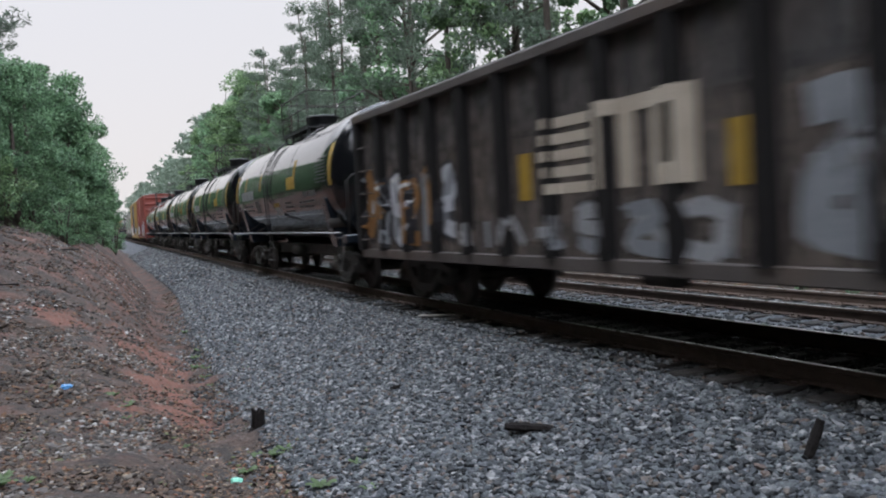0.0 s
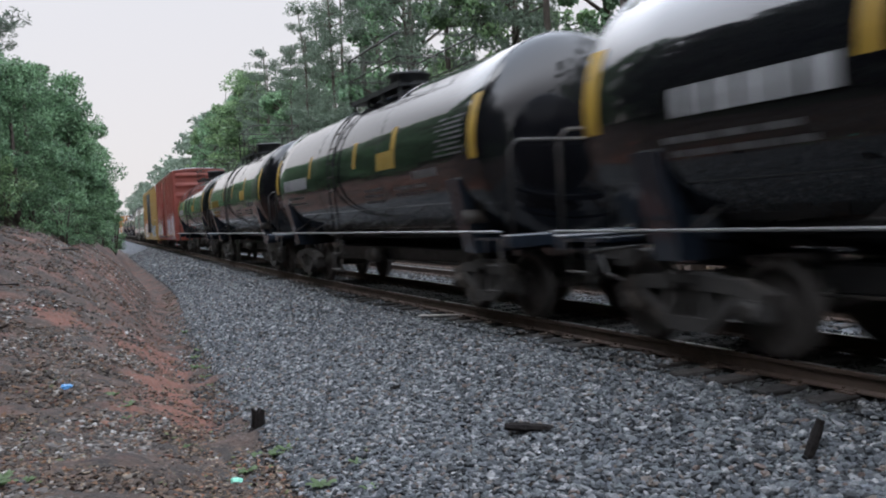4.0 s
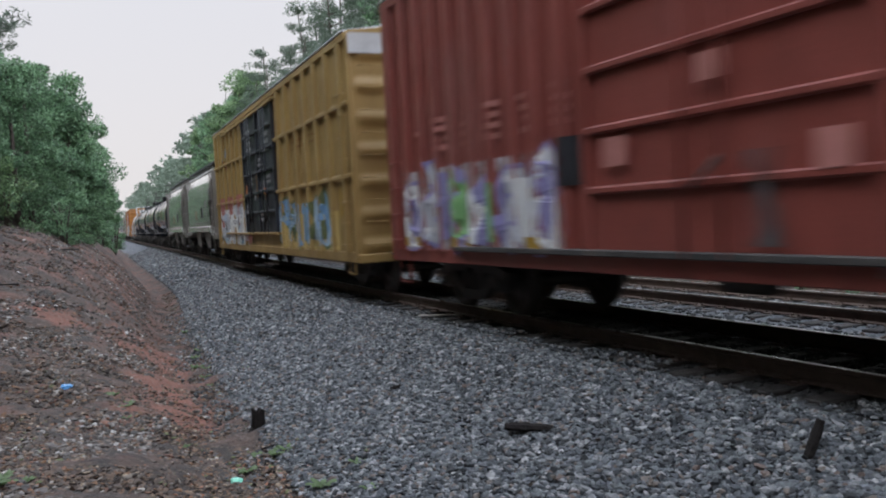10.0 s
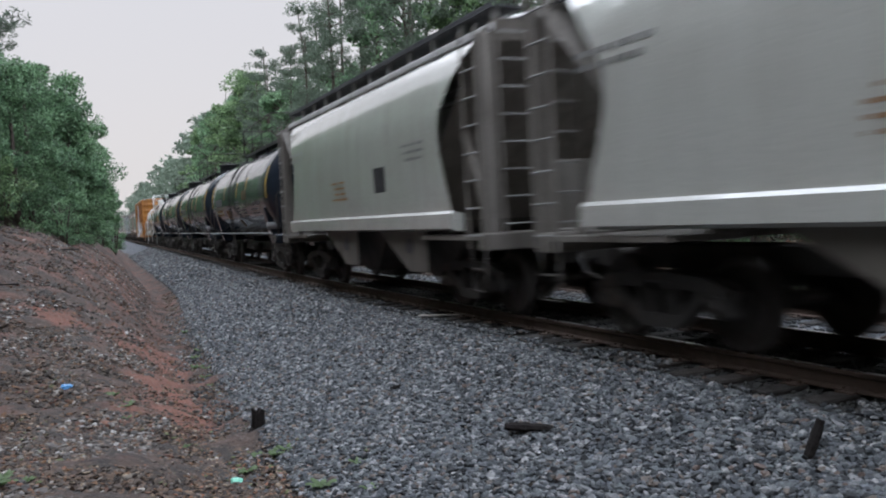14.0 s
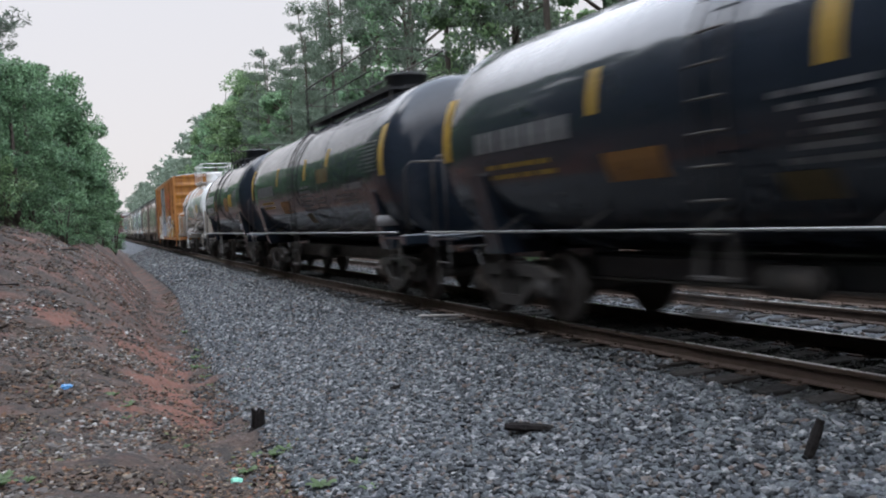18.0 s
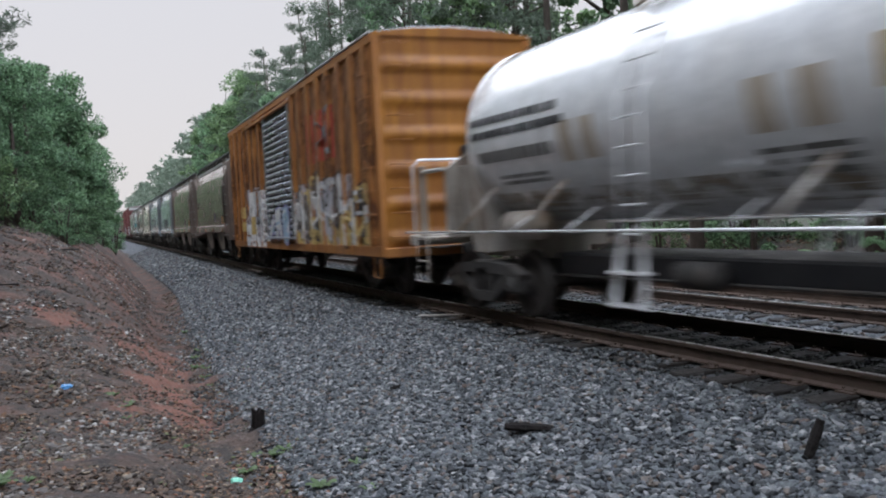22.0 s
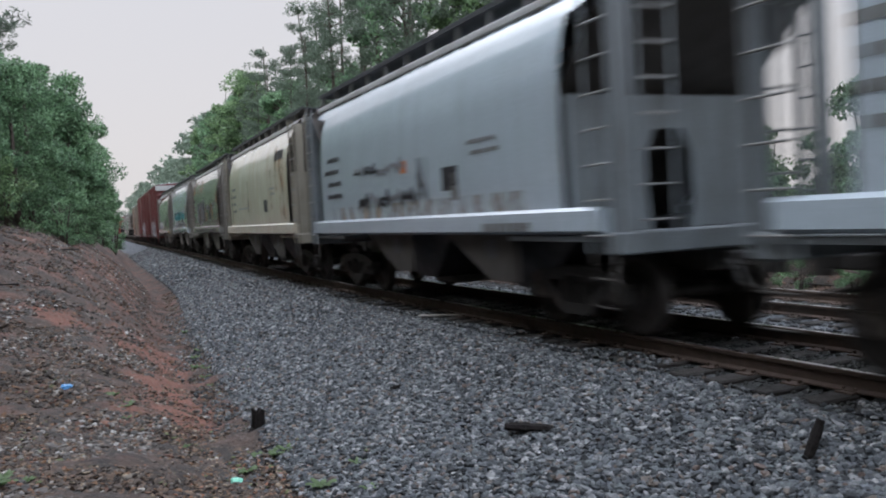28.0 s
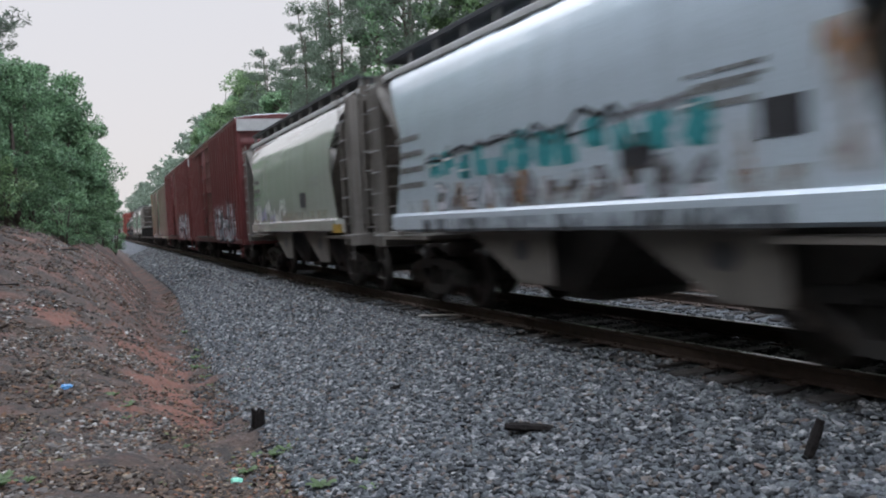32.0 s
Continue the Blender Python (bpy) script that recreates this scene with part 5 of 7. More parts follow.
        ladder = part("ladder", ld, rail_key if plan == "white" else "gearblack", car)
        for x, z in spots if a < 0 else ():
            part("rung", rung, "steel", ladder, m=pose(-x, lad_y, z))
        # slanting steps below the side rail
        for e in (-1, 1):
            part("step_hanger", Shape().prism([(lad_y + e * 0.12, 1.24), (lad_y + e * 0.2, 1.24), (lad_y + 0.12 + e * 0.3, 0.42), (lad_y + 0.12 + e * 0.22, 0.42)], a * 1.5 - 0.015, a * 1.5 + 0.015), "white" if plan == "white" else "rung" if plan == "bare" else "steel", car)
        for z, y in ((0.46, lad_y + 0.12), (0.8, lad_y + 0.06)):
            part("step_tread", Shape().box(a * 1.42, a * 1.58, y - 0.26, y + 0.26, z - 0.015, z + 0.015), "white" if plan == "white" else "steel", car)
    bw = Shape().lathe([(0.0, 0.26), (0.02, 0.28), (0.04, 0.26), (0.02, 0.24), (0.0, 0.26)], 18, "y", (0.9, -L / 2 + 0.5, 2.0))
    for k in range(3):
        c, s = math.cos(k * 1.047), math.sin(k * 1.047)
        bw.tube([(0.9 - 0.26 * c, -L / 2 + 0.52, 2.0 - 0.26 * s), (0.9 + 0.26 * c, -L / 2 + 0.52, 2.0 + 0.26 * s)], 0.012, 5)
    part("hand_brake_wheel", bw, "shine", car)
    bc = Shape().lathe([(-0.24, 0.0), (-0.24, 0.1), (0.2, 0.1), (0.25, 0.08), (0.26, 0.0)], 16, "x", (-1.2, -half + 0.7, 1.45))
    part("brake_cylinder", bc, "markpale" if paint == "blackmat" else "steel", car)
    rb = Shape().lathe([(-0.45, 0.0), (-0.42, 0.2), (0.42, 0.2), (0.45, 0.0)], 16, "y", (-0.9, half - 0.9, 1.3))
    part("air_tank", rb, gear, car)
    return car, tank, surf, half


def wall_ribs(n, half, gap0, gap1, depth=0.1, w=0.085):
    """Outer posts along a side: the depth of the surface at y, flat between gap0 and gap1."""
    step = 2 * half / n
    marks = [(-half + step * (i + 0.5)) for i in range(n)]
    marks = [m for m in marks if not gap0 - 0.1 < m < gap1 + 0.1]

    def f(y):
        for m in marks:
            d = abs(y - m)
            if d < w:
                return depth
            if d < w + 0.04:
                return depth * (1 - (d - w) / 0.04)
        return 0.0
    knots = sorted({-half, half, *[m + e for m in marks for e in (-w - 0.04, -w, w, w + 0.04)]})
    return f, [k for k in knots if -half <= k <= half]


def box_car(L, text, paint="red", z0=0.86, z1=5.1, W=1.53, nribs=26, door=(-1.7, 1.5), door_paint=None, style="rib", ends="ribbed", roof_key="shine", double=False, inset=0.62, battens=(), end_key=None, door_low=0.25):
    car = new("boxcar")
    tagged(car, text, "boxcar", "cars of the train")
    half = L / 2 - inset
    f, knots = wall_ribs(nribs, half, door[0], door[1])
    for a in (-1, 1):
        sh = Shape()
        sh.grid([[(a * (W + f(y)), y, z) for y in knots] for z in (z0 + 0.18, z0 + 1.4, z1 - 1.4, z1 - 0.14)], False)
        part("side_wall", sh, paint, car)
        part("side_sill", Shape().box(a * (W - 0.1), a * (W + 0.035), -half, half, z0, z0 + 0.2, 0.012), paint, car)
        part("top_chord", Shape().box(a * (W - 0.1), a * (W + 0.065), -half - 0.02, half + 0.02, z1 - 0.16, z1, 0.015), paint, car)
        part("roof_edge", Shape().box(a * (W + 0.02), a * (W + 0.085), -half, half, z1 + 0.004, z1 + 0.04, 0.01), "chalkedge", car, "pale galvanised roof edge")
        for zb in battens:
            for ya, yb in ((-half, door[0] - 0.08), (door[1] + 0.08, half)):
                part("batten", Shape().box(a * (W + 0.01), a * (W + 0.085), ya, yb, zb - 0.05, zb + 0.05, 0.02), paint, car)
        # door with its frame, ribs, lock rods and tracks
        dkey = door_paint or paint
        leaves = [door] if not double else [(door[0], (door[0] + door[1]) / 2 - 0.02), ((door[0] + door[1]) / 2 + 0.02, door[1])]
        for d0, d1 in leaves:
            dx = 0.075
            slab = Shape().box(a * (W + 0.01), a * (W + dx - 0.035), d0, d1, z0 + door_low, z1 - 0.25)
            # silver door: a dark slab paints the shade between the corrugations
            dr = part("door", slab, dkey if style != "silver" else "steel", car)
            if style == "silver":
                n = 20
                for k in range(n):
                    za = z0 + door_low + 0.1 + (z1 - z0 - door_low - 0.45) * k / n
                    rb = Shape().tube([(a * (W + 0.05), d0 + 0.07, za), (a * (W + 0.05), d1 - 0.07, za)], 0.055, 8)
                    part("door_corrugation", rb, dkey, dr)
            else:
                for k in range(1, 6):
                    za = z0 + door_low + (z1 - z0 - door_low - 0.25) * k / 6
                    part("door_rib", Shape().box(a * (W + 0.03), a * (W + 0.10), d0 + 0.05, d1 - 0.05, za - 0.045, za + 0.045, 0.02), dkey, dr)
                for y in ((d0 + d1) / 2 - 0.25, (d0 + d1) / 2 + 0.25):
                    part("lock_rod", Shape().tube([(a * (W + 0.13), y, z0 + door_low - 0.05), (a * (W + 0.13), y, z1 - 0.3)], 0.02, 6), dkey, dr)
                part("door_handle", Shape().tube([(a * (W + 0.14), (d0 + d1) / 2 - 0.25, z0 + 1.1), (a * (W + 0.16), (d0 + d1) / 2 + 0.1, z0 + 0.85)], 0.025, 6), "steel", dr)
            for y in (d0, d1):
                part("door_post", Shape().box(a * W, a * (W + 0.1), y - 0.05, y + 0.05, z0 + door_low - 0.04, z1 - 0.2, 0.01), dkey, dr)
        part("door_track", Shape().box(a * W, a * (W + 0.13), door[0] - 0.3, min(half, door[1] + (door[1] - door[0]) * (0.9 if style != "silver" else 0.1)), z0 + door_low - 0.06, z0 + door_low + 0.01, 0.01), paint if door_low > 0.4 else "steel" if style != "silver" else dkey, car)
        part("door_track", Shape().box(a * W, a * (W + 0.12), door[0] - 0.3, min(half, door[1] + (door[1] - door[0]) * 0.9), z1 - 0.3, z1 - 0.22, 0.01), paint, car)
        for y in (-half + 0.42, half - 0.42):
            add_rungs(car, 8 if y < 0 else 4, 0.42, 0.42, paint, 0.08, pose(a * (W + 0.04), y, z0 + 0.35, 0, 0, 0 if a < 0 else 180))
            st = Shape()
            st.tube([(a * W, y - 0.2, z0 + 0.02), (a * W, y - 0.2, 0.42), (a * W, y + 0.2, 0.42), (a * W, y + 0.2, z0 + 0.02)], 0.02, 6)
            part("sill_step", st, paint, car)
    for a in (-1, 1):
        # pressed end wall with horizontal corrugations
        zs, rows = np.linspace(z0 + 0.1, z1 - 0.02, 80), []
        for z in zs:
            ph = ((z - z0) / 0.62) % 1.0
            d = 0.085 * max(0.0, math.sin(math.pi * min(1, max(0, (ph - 0.25) / 0.5)))) if 0.25 < ph < 0.75 else 0.0
            rows.append([(x, a * (half + (d if abs(x) < W - 0.18 else 0.0)), z) for x in (-W, -W + 0.1, -W + 0.22, 0, W - 0.22, W - 0.1, W)])
        part("end_wall", Shape().grid(rows), end_key or paint, car)
        part("gable", Shape().prism([(-W, z1 - 0.04), (W, z1 - 0.04), (W, z1 + 0.02), (W * 0.5, z1 + 0.11), (0, z1 + 0.14), (-W * 0.5, z1 + 0.11), (-W, z1 + 0.02)], a * (half - 0.02), a * (half + 0.05), "y"), end_key or paint, car)
        for x in (-1, 1):
            part("corner_post", Shape().box(x * (W - 0.06), x * (W + 0.045), a * (half - 0.06), a * (half + 0.04), z0, z1 - 0.05, 0.015), paint, car)
        add_rungs(car, 9, 0.43, 0.42, paint, 0.1, pose(-W + 0.4, a * (half + 0.05), z0 + 0.35, 0, 0, 90 if a < 0 else -90))
        part("end_sill", Shape().box(-W, W, a * (half - 0.1), a * (half + 0.1), z0 - 0.02, z0 + 0.16, 0.02), paint, car)
        if a < 0:
            part("brake_housing", Shape().box(0.0, 0.5, -half - 0.22, -half - 0.06, 2.3, 2.75, 0.04), "steel", car)
            bw = Shape().lathe([(-half - 0.3, 0.25), (-half - 0.28, 0.28), (-half - 0.26, 0.25), (-half - 0.28, 0.22), (-half - 0.3, 0.25)], 18, "y", (0.25, 0, 2.55))
            for k in range(3):
                cs, sn = 0.25 * math.cos(k * 1.047), 0.25 * math.sin(k * 1.047)
                bw.tube([(0.25 - cs, -half - 0.28, 2.55 - sn), (0.25 + cs, -half - 0.28, 2.55 + sn)], 0.014, 5)
            part("hand_brake_wheel", bw, "steel", car)
        part("crossover_step", Shape().box(-0.9, 0.9, a * (half + 0.08), a * (half + 0.32), z0 + 0.12, z0 + 0.15, 0.005), "steel", car)
    n, rows = 14, []
    for k in range(n):
        ya, yb = -half + 2 * half * k / n, -half + 2 * half * (k + 1) / n
        for y, h in ((ya, 0.0), (ya + 0.03, 0.05), (ya + 0.09, 0.05), (ya + 0.12, 0.0)) + (((yb, 0.0),) if k == n - 1 else ()):
            rows.append([(x, y, z1 + 0.01 + 0.14 * (1 - (x / W) ** 2) + h * 0.6) for x in (-W - 0.06, -W * 0.5, 0, W * 0.5, W + 0.06)])
    roof = Shape().grid(rows, False)
    part("roof", roof, roof_key, car)
    part("floor", Shape().box(-W, W, -half, half, z0 + 0.05, z0 + 0.15), "steel", car)
    add_running_gear(car, L, L / 2 - 2.55)
    for y in np.linspace(-half + 4, half - 4, 5):
        part("cross_bearer", Shape().prism([(-W + 0.05, z0), (W - 0.05, z0), (0.2, 0.74), (-0.2, 0.74)], y - 0.06, y + 0.06, "y"), "steel", car)
    if ends == "white":
        part("end_marking", Shape().box(-W - 0.01, W + 0.01, -half - 0.1, -half - 0.09, z1 - 0.42, z1 - 0.03), "markwhite", car, "white band at the top of the end")
    surf = lambda y, z: -(W + f(y) + 0.004)
    return car, surf, half


def hopper_car(L, text, paint="grey", z1=4.15, bays=2, rounded=True, plate=False):
    grime = {"blue": "endblue", "cream": "endcream"}.get(paint, "endgrime") if plate else "endbrown" if paint == "brown" else "endgrime"
    car = new("covered_hopper")
    tagged(car, text, "covered hopper", "cars of the train")
    half = L / 2 - 0.6
    W = 1.53
    zs = 1.45 if not plate else 1.40
    sill_in = 0.3 if plate else 1.05
    sec = [(W, zs), (W + 0.01, zs + 0.5), (W + 0.02, zs + 1.1), (W + 0.01, z1 - 1.1), (W - 0.05, z1 - 0.7), (W - 0.17, z1 - 0.35), (W - 0.36, z1 - 0.08), (0.85, z1 + 0.05), (0.4, z1 + 0.12), (0, z1 + 0.14)]
    if not rounded:
        sec = [(W, zs), (W, zs + 0.5), (W, zs + 1.1), (W, z1 - 1.1), (W, z1 - 0.6), (W, z1 - 0.22), (W - 0.02, z1 - 0.02), (0.85, z1 + 0.1), (0.4, z1 + 0.14), (0, z1 + 0.16)]
    full = [(-x, z) for x, z in sec] + [(x, z) for x, z in sec[::-1][1:]]

    def reach(z):
        if plate:
            return half - (0.35 if z > z1 - 0.45 else 1.05)
        m = zs + 1.1
        if z > m:
            return half - 0.35 - 1.15 * min(1.0, (z1 - 0.1 - z) / (z1 - 0.5 - m)) ** 0.8 if z < z1 - 0.1 else half - 0.35
        return half - 1.5 + 0.4 * (m - z) / (m - zs)

    rows = []
    fine = []
    for (x0_, za), (x1_, zb) in zip(full, full[1:]):
        k = 3 if abs(zb - za) > 0.25 else 1
        fine += [(x0_ + (x1_ - x0_) * j / k, za + (zb - za) * j / k) for j in range(k)]
    fine.append(full[-1])
    for x, z in fine:
        e = reach(z)
        rows.append([(x, e * g, z) for g in np.linspace(-1, 1, 9)])
    part("body_shell", Shape().grid(rows), paint, car)
    xw = lambda z: float(np.interp(z, [p[1] for p in sec], [p[0] for p in sec]))
    surf = lambda y, z: -xw(z)
    for a in (-1, 1):
        part("side_sill", Shape().prism([(a * (W - 0.15), zs + 0.05), (a * (W + 0.02), zs + 0.1), (a * (W + 0.06), zs + 0.06), (a * (W + 0.06), zs - 0.16), (a * (W - 0.02), zs - 0.2), (a * (W - 0.15), zs - 0.2)], -half + sill_in, half - sill_in, "y"), paint, car)
        part("roof_chord", Shape().box(a * xw(z1 - 0.2) - 0.03, a * xw(z1 - 0.2) + 0.03, -half + 0.1, half - 0.1, z1 - 0.21, z1 - 0.09, 0.02), "chalkedge" if paint != "brown" else "rung", car, "pale edge along the roof")
        part("roof_rib", Shape().box(a * xw(z1 - 0.02) - 0.025, a * xw(z1 - 0.02) + 0.025, -half + 0.15, half - 0.15, z1 - 0.04, z1 + 0.02, 0.015), "chalkedge" if paint != "brown" else paint, car)
        # a dark strip draws the shadow below the roof edge
        part("shadow_gap", Shape().box(a * xw(z1 - 0.25) - 0.012, a * xw(z1 - 0.25) + 0.012, -half + 0.2, half - 0.2, z1 - 0.262, z1 - 0.222), "stainshade", car, "dark strip painted as shadow of the roof edge")
        # slope sheet and end framing
        sl = Shape().add([(-W + 0.06, a * (half - 0.2), z1 - 0.3), (W - 0.06, a * (half - 0.2), z1 - 0.3), (W - 0.06, a * (half - 2.9), 1.2), (-W + 0.06, a * (half - 2.9), 1.2)], [(0, 1, 2, 3)])
        sl.add([(-W + 0.06, a * (half - 0.2), z1 - 0.3), (W - 0.06, a * (half - 0.2), z1 - 0.3), (W - 0.3, a * (half - 0.13), z1 - 0.02), (-W + 0.3, a * (half - 0.13), z1 - 0.02)], [(0, 1, 2, 3)])
        # on plate cars the slope sheet is coloured dark for its recess shade
        part("slope_sheet", sl, "dirty" if plate else grime, car)
        part("end_sill", Shape().box(-W, W, a * (half - 0.35), a * half, 0.98, 1.22, 0.02), grime, car)
        part("end_deck", Shape().box(-W, W, a * (half - 2.4), a * (half - 0.3), 1.12, 1.18), grime, car)
        for x in (-1, 1):
            part("corner_post", Shape().box(x * (W - 0.22), x * (W - 0.02), a * (half - 0.12), a * (half - 0.02), 1.2, z1 - 0.25, 0.015), grime, car)
            if not plate:
                part("end_brace", Shape().prism([(a * (half - 0.55), 1.18), (a * (half - 0.4), 1.18), (a * (half - 1.25), 2.75), (a * (half - 1.4), 2.75)], x * 1.2 - 0.04, x * 1.2 + 0.04), grime, car)
            add_ladder(car, "ladder", z1 - 1.15, 0.45, 8, grime, pose(x * (W + 0.02), a * (half - 0.3), 1.0, 0, 0, 0 if x < 0 else 180))
            st = Shape()
            yy = a * (half - 0.3)
            st.tube([(x * W, yy - 0.2, 1.0), (x * W, yy - 0.2, 0.42), (x * W, yy + 0.2, 0.42), (x * W, yy + 0.2, 1.0)], 0.02, 6)
            st.tube([(x * W, yy - 0.2, 0.72), (x * W, yy + 0.2, 0.72)], 0.016, 6)
            part("sill_step", st, "dirty", car)
        add_ladder(car, "end_ladder", z1 - 1.2, 0.45, 8, grime, pose(-W + 0.5, a * (half + 0.0), 1.15, 0, 0, 90 if a < 0 else -90))
        if plate:
            part("end_wall", Shape().prism([(-1.4, 1.2), (-0.28, 1.2), (-0.34, 1.6), (-0.34, 2.1), (-0.2, 2.4), (0.2, 2.4), (0.34, 2.1), (0.34, 1.6), (0.28, 1.2), (1.4, 1.2), (1.45, 2.8), (-1.45, 2.8)], a * (half - 1.12), a * (half - 1.08), "y"), grime, car, "end plate with an oval opening")
            continue
        hw = Shape().box(-0.35, 0.35, a * (half - 0.35), a * (half - 0.3), 1.2, 2.2, 0.01)
        part("end_panel", hw, grime, car)
    # bottom bays: funnel painted shade-dark between side plates, a black disc for each hole
    for foot in (0.0, -3.6) if bays == 2 else (2.6, -0.9, -4.4):
        mid = foot + 0.5
        fun = Shape()
        top, bot = [(-1.2, mid - 1.7), (1.2, mid - 1.7), (1.2, mid + 1.8), (-1.2, mid + 1.8)], [(-1.0, mid - 0.4), (1.0, mid - 0.4), (1.0, mid + 0.3), (-1.0, mid + 0.3)]
        fun.add([(p, q, zs - 0.05) for p, q in top] + [(p, q, 0.45) for p, q in bot], [(0, 1, 5, 4), (1, 2, 6, 5), (2, 3, 7, 6), (3, 0, 4, 7), (4, 5, 6, 7)])
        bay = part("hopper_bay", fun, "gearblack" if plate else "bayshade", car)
        for a in (-1, 1):
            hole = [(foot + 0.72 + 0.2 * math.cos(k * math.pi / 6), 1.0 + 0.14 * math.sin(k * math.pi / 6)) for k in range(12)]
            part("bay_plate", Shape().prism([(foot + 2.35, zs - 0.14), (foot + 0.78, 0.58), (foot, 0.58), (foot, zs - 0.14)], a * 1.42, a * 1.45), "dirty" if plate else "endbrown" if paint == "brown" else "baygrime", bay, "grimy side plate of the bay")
            part("bay_opening", Shape().add([(a * 1.456, y, z) for y, z in hole], [list(range(12))]), "markblack", bay, "black disc coloured as the shade in a round hole")
        part("outlet_gate", Shape().box(-0.7, 0.7, mid - 0.45, mid + 0.35, 0.32, 0.45, 0.02), "steel", bay)
    # roof: hatches, running boards on brackets
    nh = 6 if bays == 2 else 9
    for k in range(nh):
        y = -half + 1.3 + (2 * half - 2.6) * k / (nh - 1)
        part("hatch", Shape().lathe([(z1 + 0.05, 0.4), (z1 + 0.24, 0.4), (z1 + 0.3, 0.34), (z1 + 0.31, 0.0)], 18, "z", (0, y, 0)), paint, car)
    for a in (-1, 1):
        part("running_board", Shape().box(a * 0.72, a * 1.24, -half + 0.1, half - 0.1, z1 + 0.13, z1 + 0.16), "boardsteel", car, "grating walkway along the roof")
        part("board_edge", Shape().box(a * 1.225, a * 1.245, -half + 0.1, half - 0.1, z1 + 0.165, z1 + 0.2), "boardsteel", car)
        br = Shape().box(a * 1.12, a * 1.2, -0.025, 0.025, z1 - 0.12, z1 + 0.13).mesh("board_bracket", "rung")
        for y in np.linspace(-half + 0.2, half - 0.2, 12):
            part("board_bracket", br, "rung", car, m=pose(0, y, 0))
    add_running_gear(car, L, L / 2 - 2.25)
    return car, surf, half


def gondola_car(L, text, z0=0.82, z1=3.42, posts=16):
    car = new("gondola")
    tagged(car, text, "gondola", "cars of the train")
    half, W = L / 2 - 0.6, 1.5
    for a in (-1, 1):
        part("side_wall", Shape().box(a * (W - 0.03), a * W, -half, half, z0, z1 - 0.1), "gond", car)
        part("top_chord", Shape().box(a * (W - 0.06), a * (W + 0.13), -half - 0.05, half + 0.05, z1 - 0.15, z1, 0.02), "gond", car)
        part("top_edge", Shape().box(a * (W - 0.04), a * (W + 0.11), -half, half, z1 + 0.001, z1 + 0.012), "shine", car, "worn bright edge")
        part("side_sill", Shape().box(a * (W - 0.1), a * (W + 0.06), -half, half, z0 - 0.04, z0 + 0.12, 0.015), "gond", car)
        part("end_wall", Shape().box(-W, W, a * (half - 0.03), a * half, z0, z1 - 0.05), "gond", car)
        for k in range(4):
            z = z0 + 0.35 + k * 0.6
            part("end_rib", Shape().box(-W + 0.05, W - 0.05, a * half, a * (half + 0.09), z - 0.08, z + 0.08, 0.03), "gond", car)
        for k in range(posts):
            y = -half + 0.1 + (2 * half - 0.2) * k / (posts - 1)
            part("side_post", Shape().prism([(a * W, y - 0.15), (a * (W + 0.12), y - 0.09), (a * (W + 0.12), y + 0.09), (a * W, y + 0.15)], z0 + 0.1, z1 - 0.14, "z"), "gondpost", car)
        for y in (-half + 0.5, half - 0.5):
            add_rungs(car, 5, 0.42, 0.42, "gond", 0.12, pose(a * (W + 0.01), y, z0 + 0.3, 0, 0, 0 if a < 0 else 180))
    part("floor", Shape().box(-W, W, -half, half, z0, z0 + 0.1), "gond", car)
    add_running_gear(car, L, L / 2 - 2.4)
    step = (2 * half - 0.2) / (posts - 1)

    def surf(y, z):
        d = abs((y + half - 0.1 + step / 2) % step - step / 2)
        return -(W + 0.12 * min(1.0, max(0.0, (0.15 - d) / 0.06)))
    return car, surf, half


# ---- the cars in order: where each begins, counted from the first coupler along the train ----
TRAIN = []


def put(car, a, b):
    TRAIN.append((car, (a + b) / 2, b - a))


def tank_marks(tank, surf, half, seed, name_key="markpale", corner=-3.3, panel_key="markyellow", stripes=(-1.0, 2.65), extra=()):
    """The usual markings: end stripes, data block behind the front one, a stripe that stands on a warning panel, name near the rear."""
    for e in (-1, 1):
        patch(tank, "end_stripe", surf, e * (half + 0.02), e * (half - 0.22), 2.25, 3.15, "markyellow", "yellow reflective stripe")
    lettering(tank, surf, -half + 0.4, -half + 1.4, 2.36, 2.96, 8, "markfaint", seed + 2, 1, 0.4)
    for y in stripes:
        patch(tank, "side_stripe", surf, y, y + 0.16, 2.48, 2.98, "markyellow", "yellow reflective stripe")
    patch(tank, "side_stripe", surf, corner, corner - 0.2, 2.66, 3.04, "markyellow", "yellow reflective stripe")
    patch(tank, "placard", surf, corner + 0.75, corner - 0.2, 2.34, 2.655, panel_key, "yellow warning panel")
    lettering(tank, surf, 3.0, 5.3, 2.28, 2.6, 1, name_key, seed, 5, 0.85)
    lettering(tank, surf, 3.3, 5.0, 1.92, 2.18, 2, "markdim" if name_key == "markpale" else "dullyellow", seed + 1, 3)
    lettering(tank, surf, -2.1, -1.0, 1.78, 2.1, 3, "markdim", seed + 3, 2)
    lettering(tank, surf, -4.4, -2.75, 1.85, 2.08, 2, "markdim", seed + 4, 2)
    lettering(tank, surf, -4.85, -3.5, 2.1, 2.28, 1, "markdim", seed + 5, 1, 0.7)
    for y0, y1, z0, z1, key, text in extra:
        patch(tank, "panel", surf, y0, y1, z0, z1, key, text)


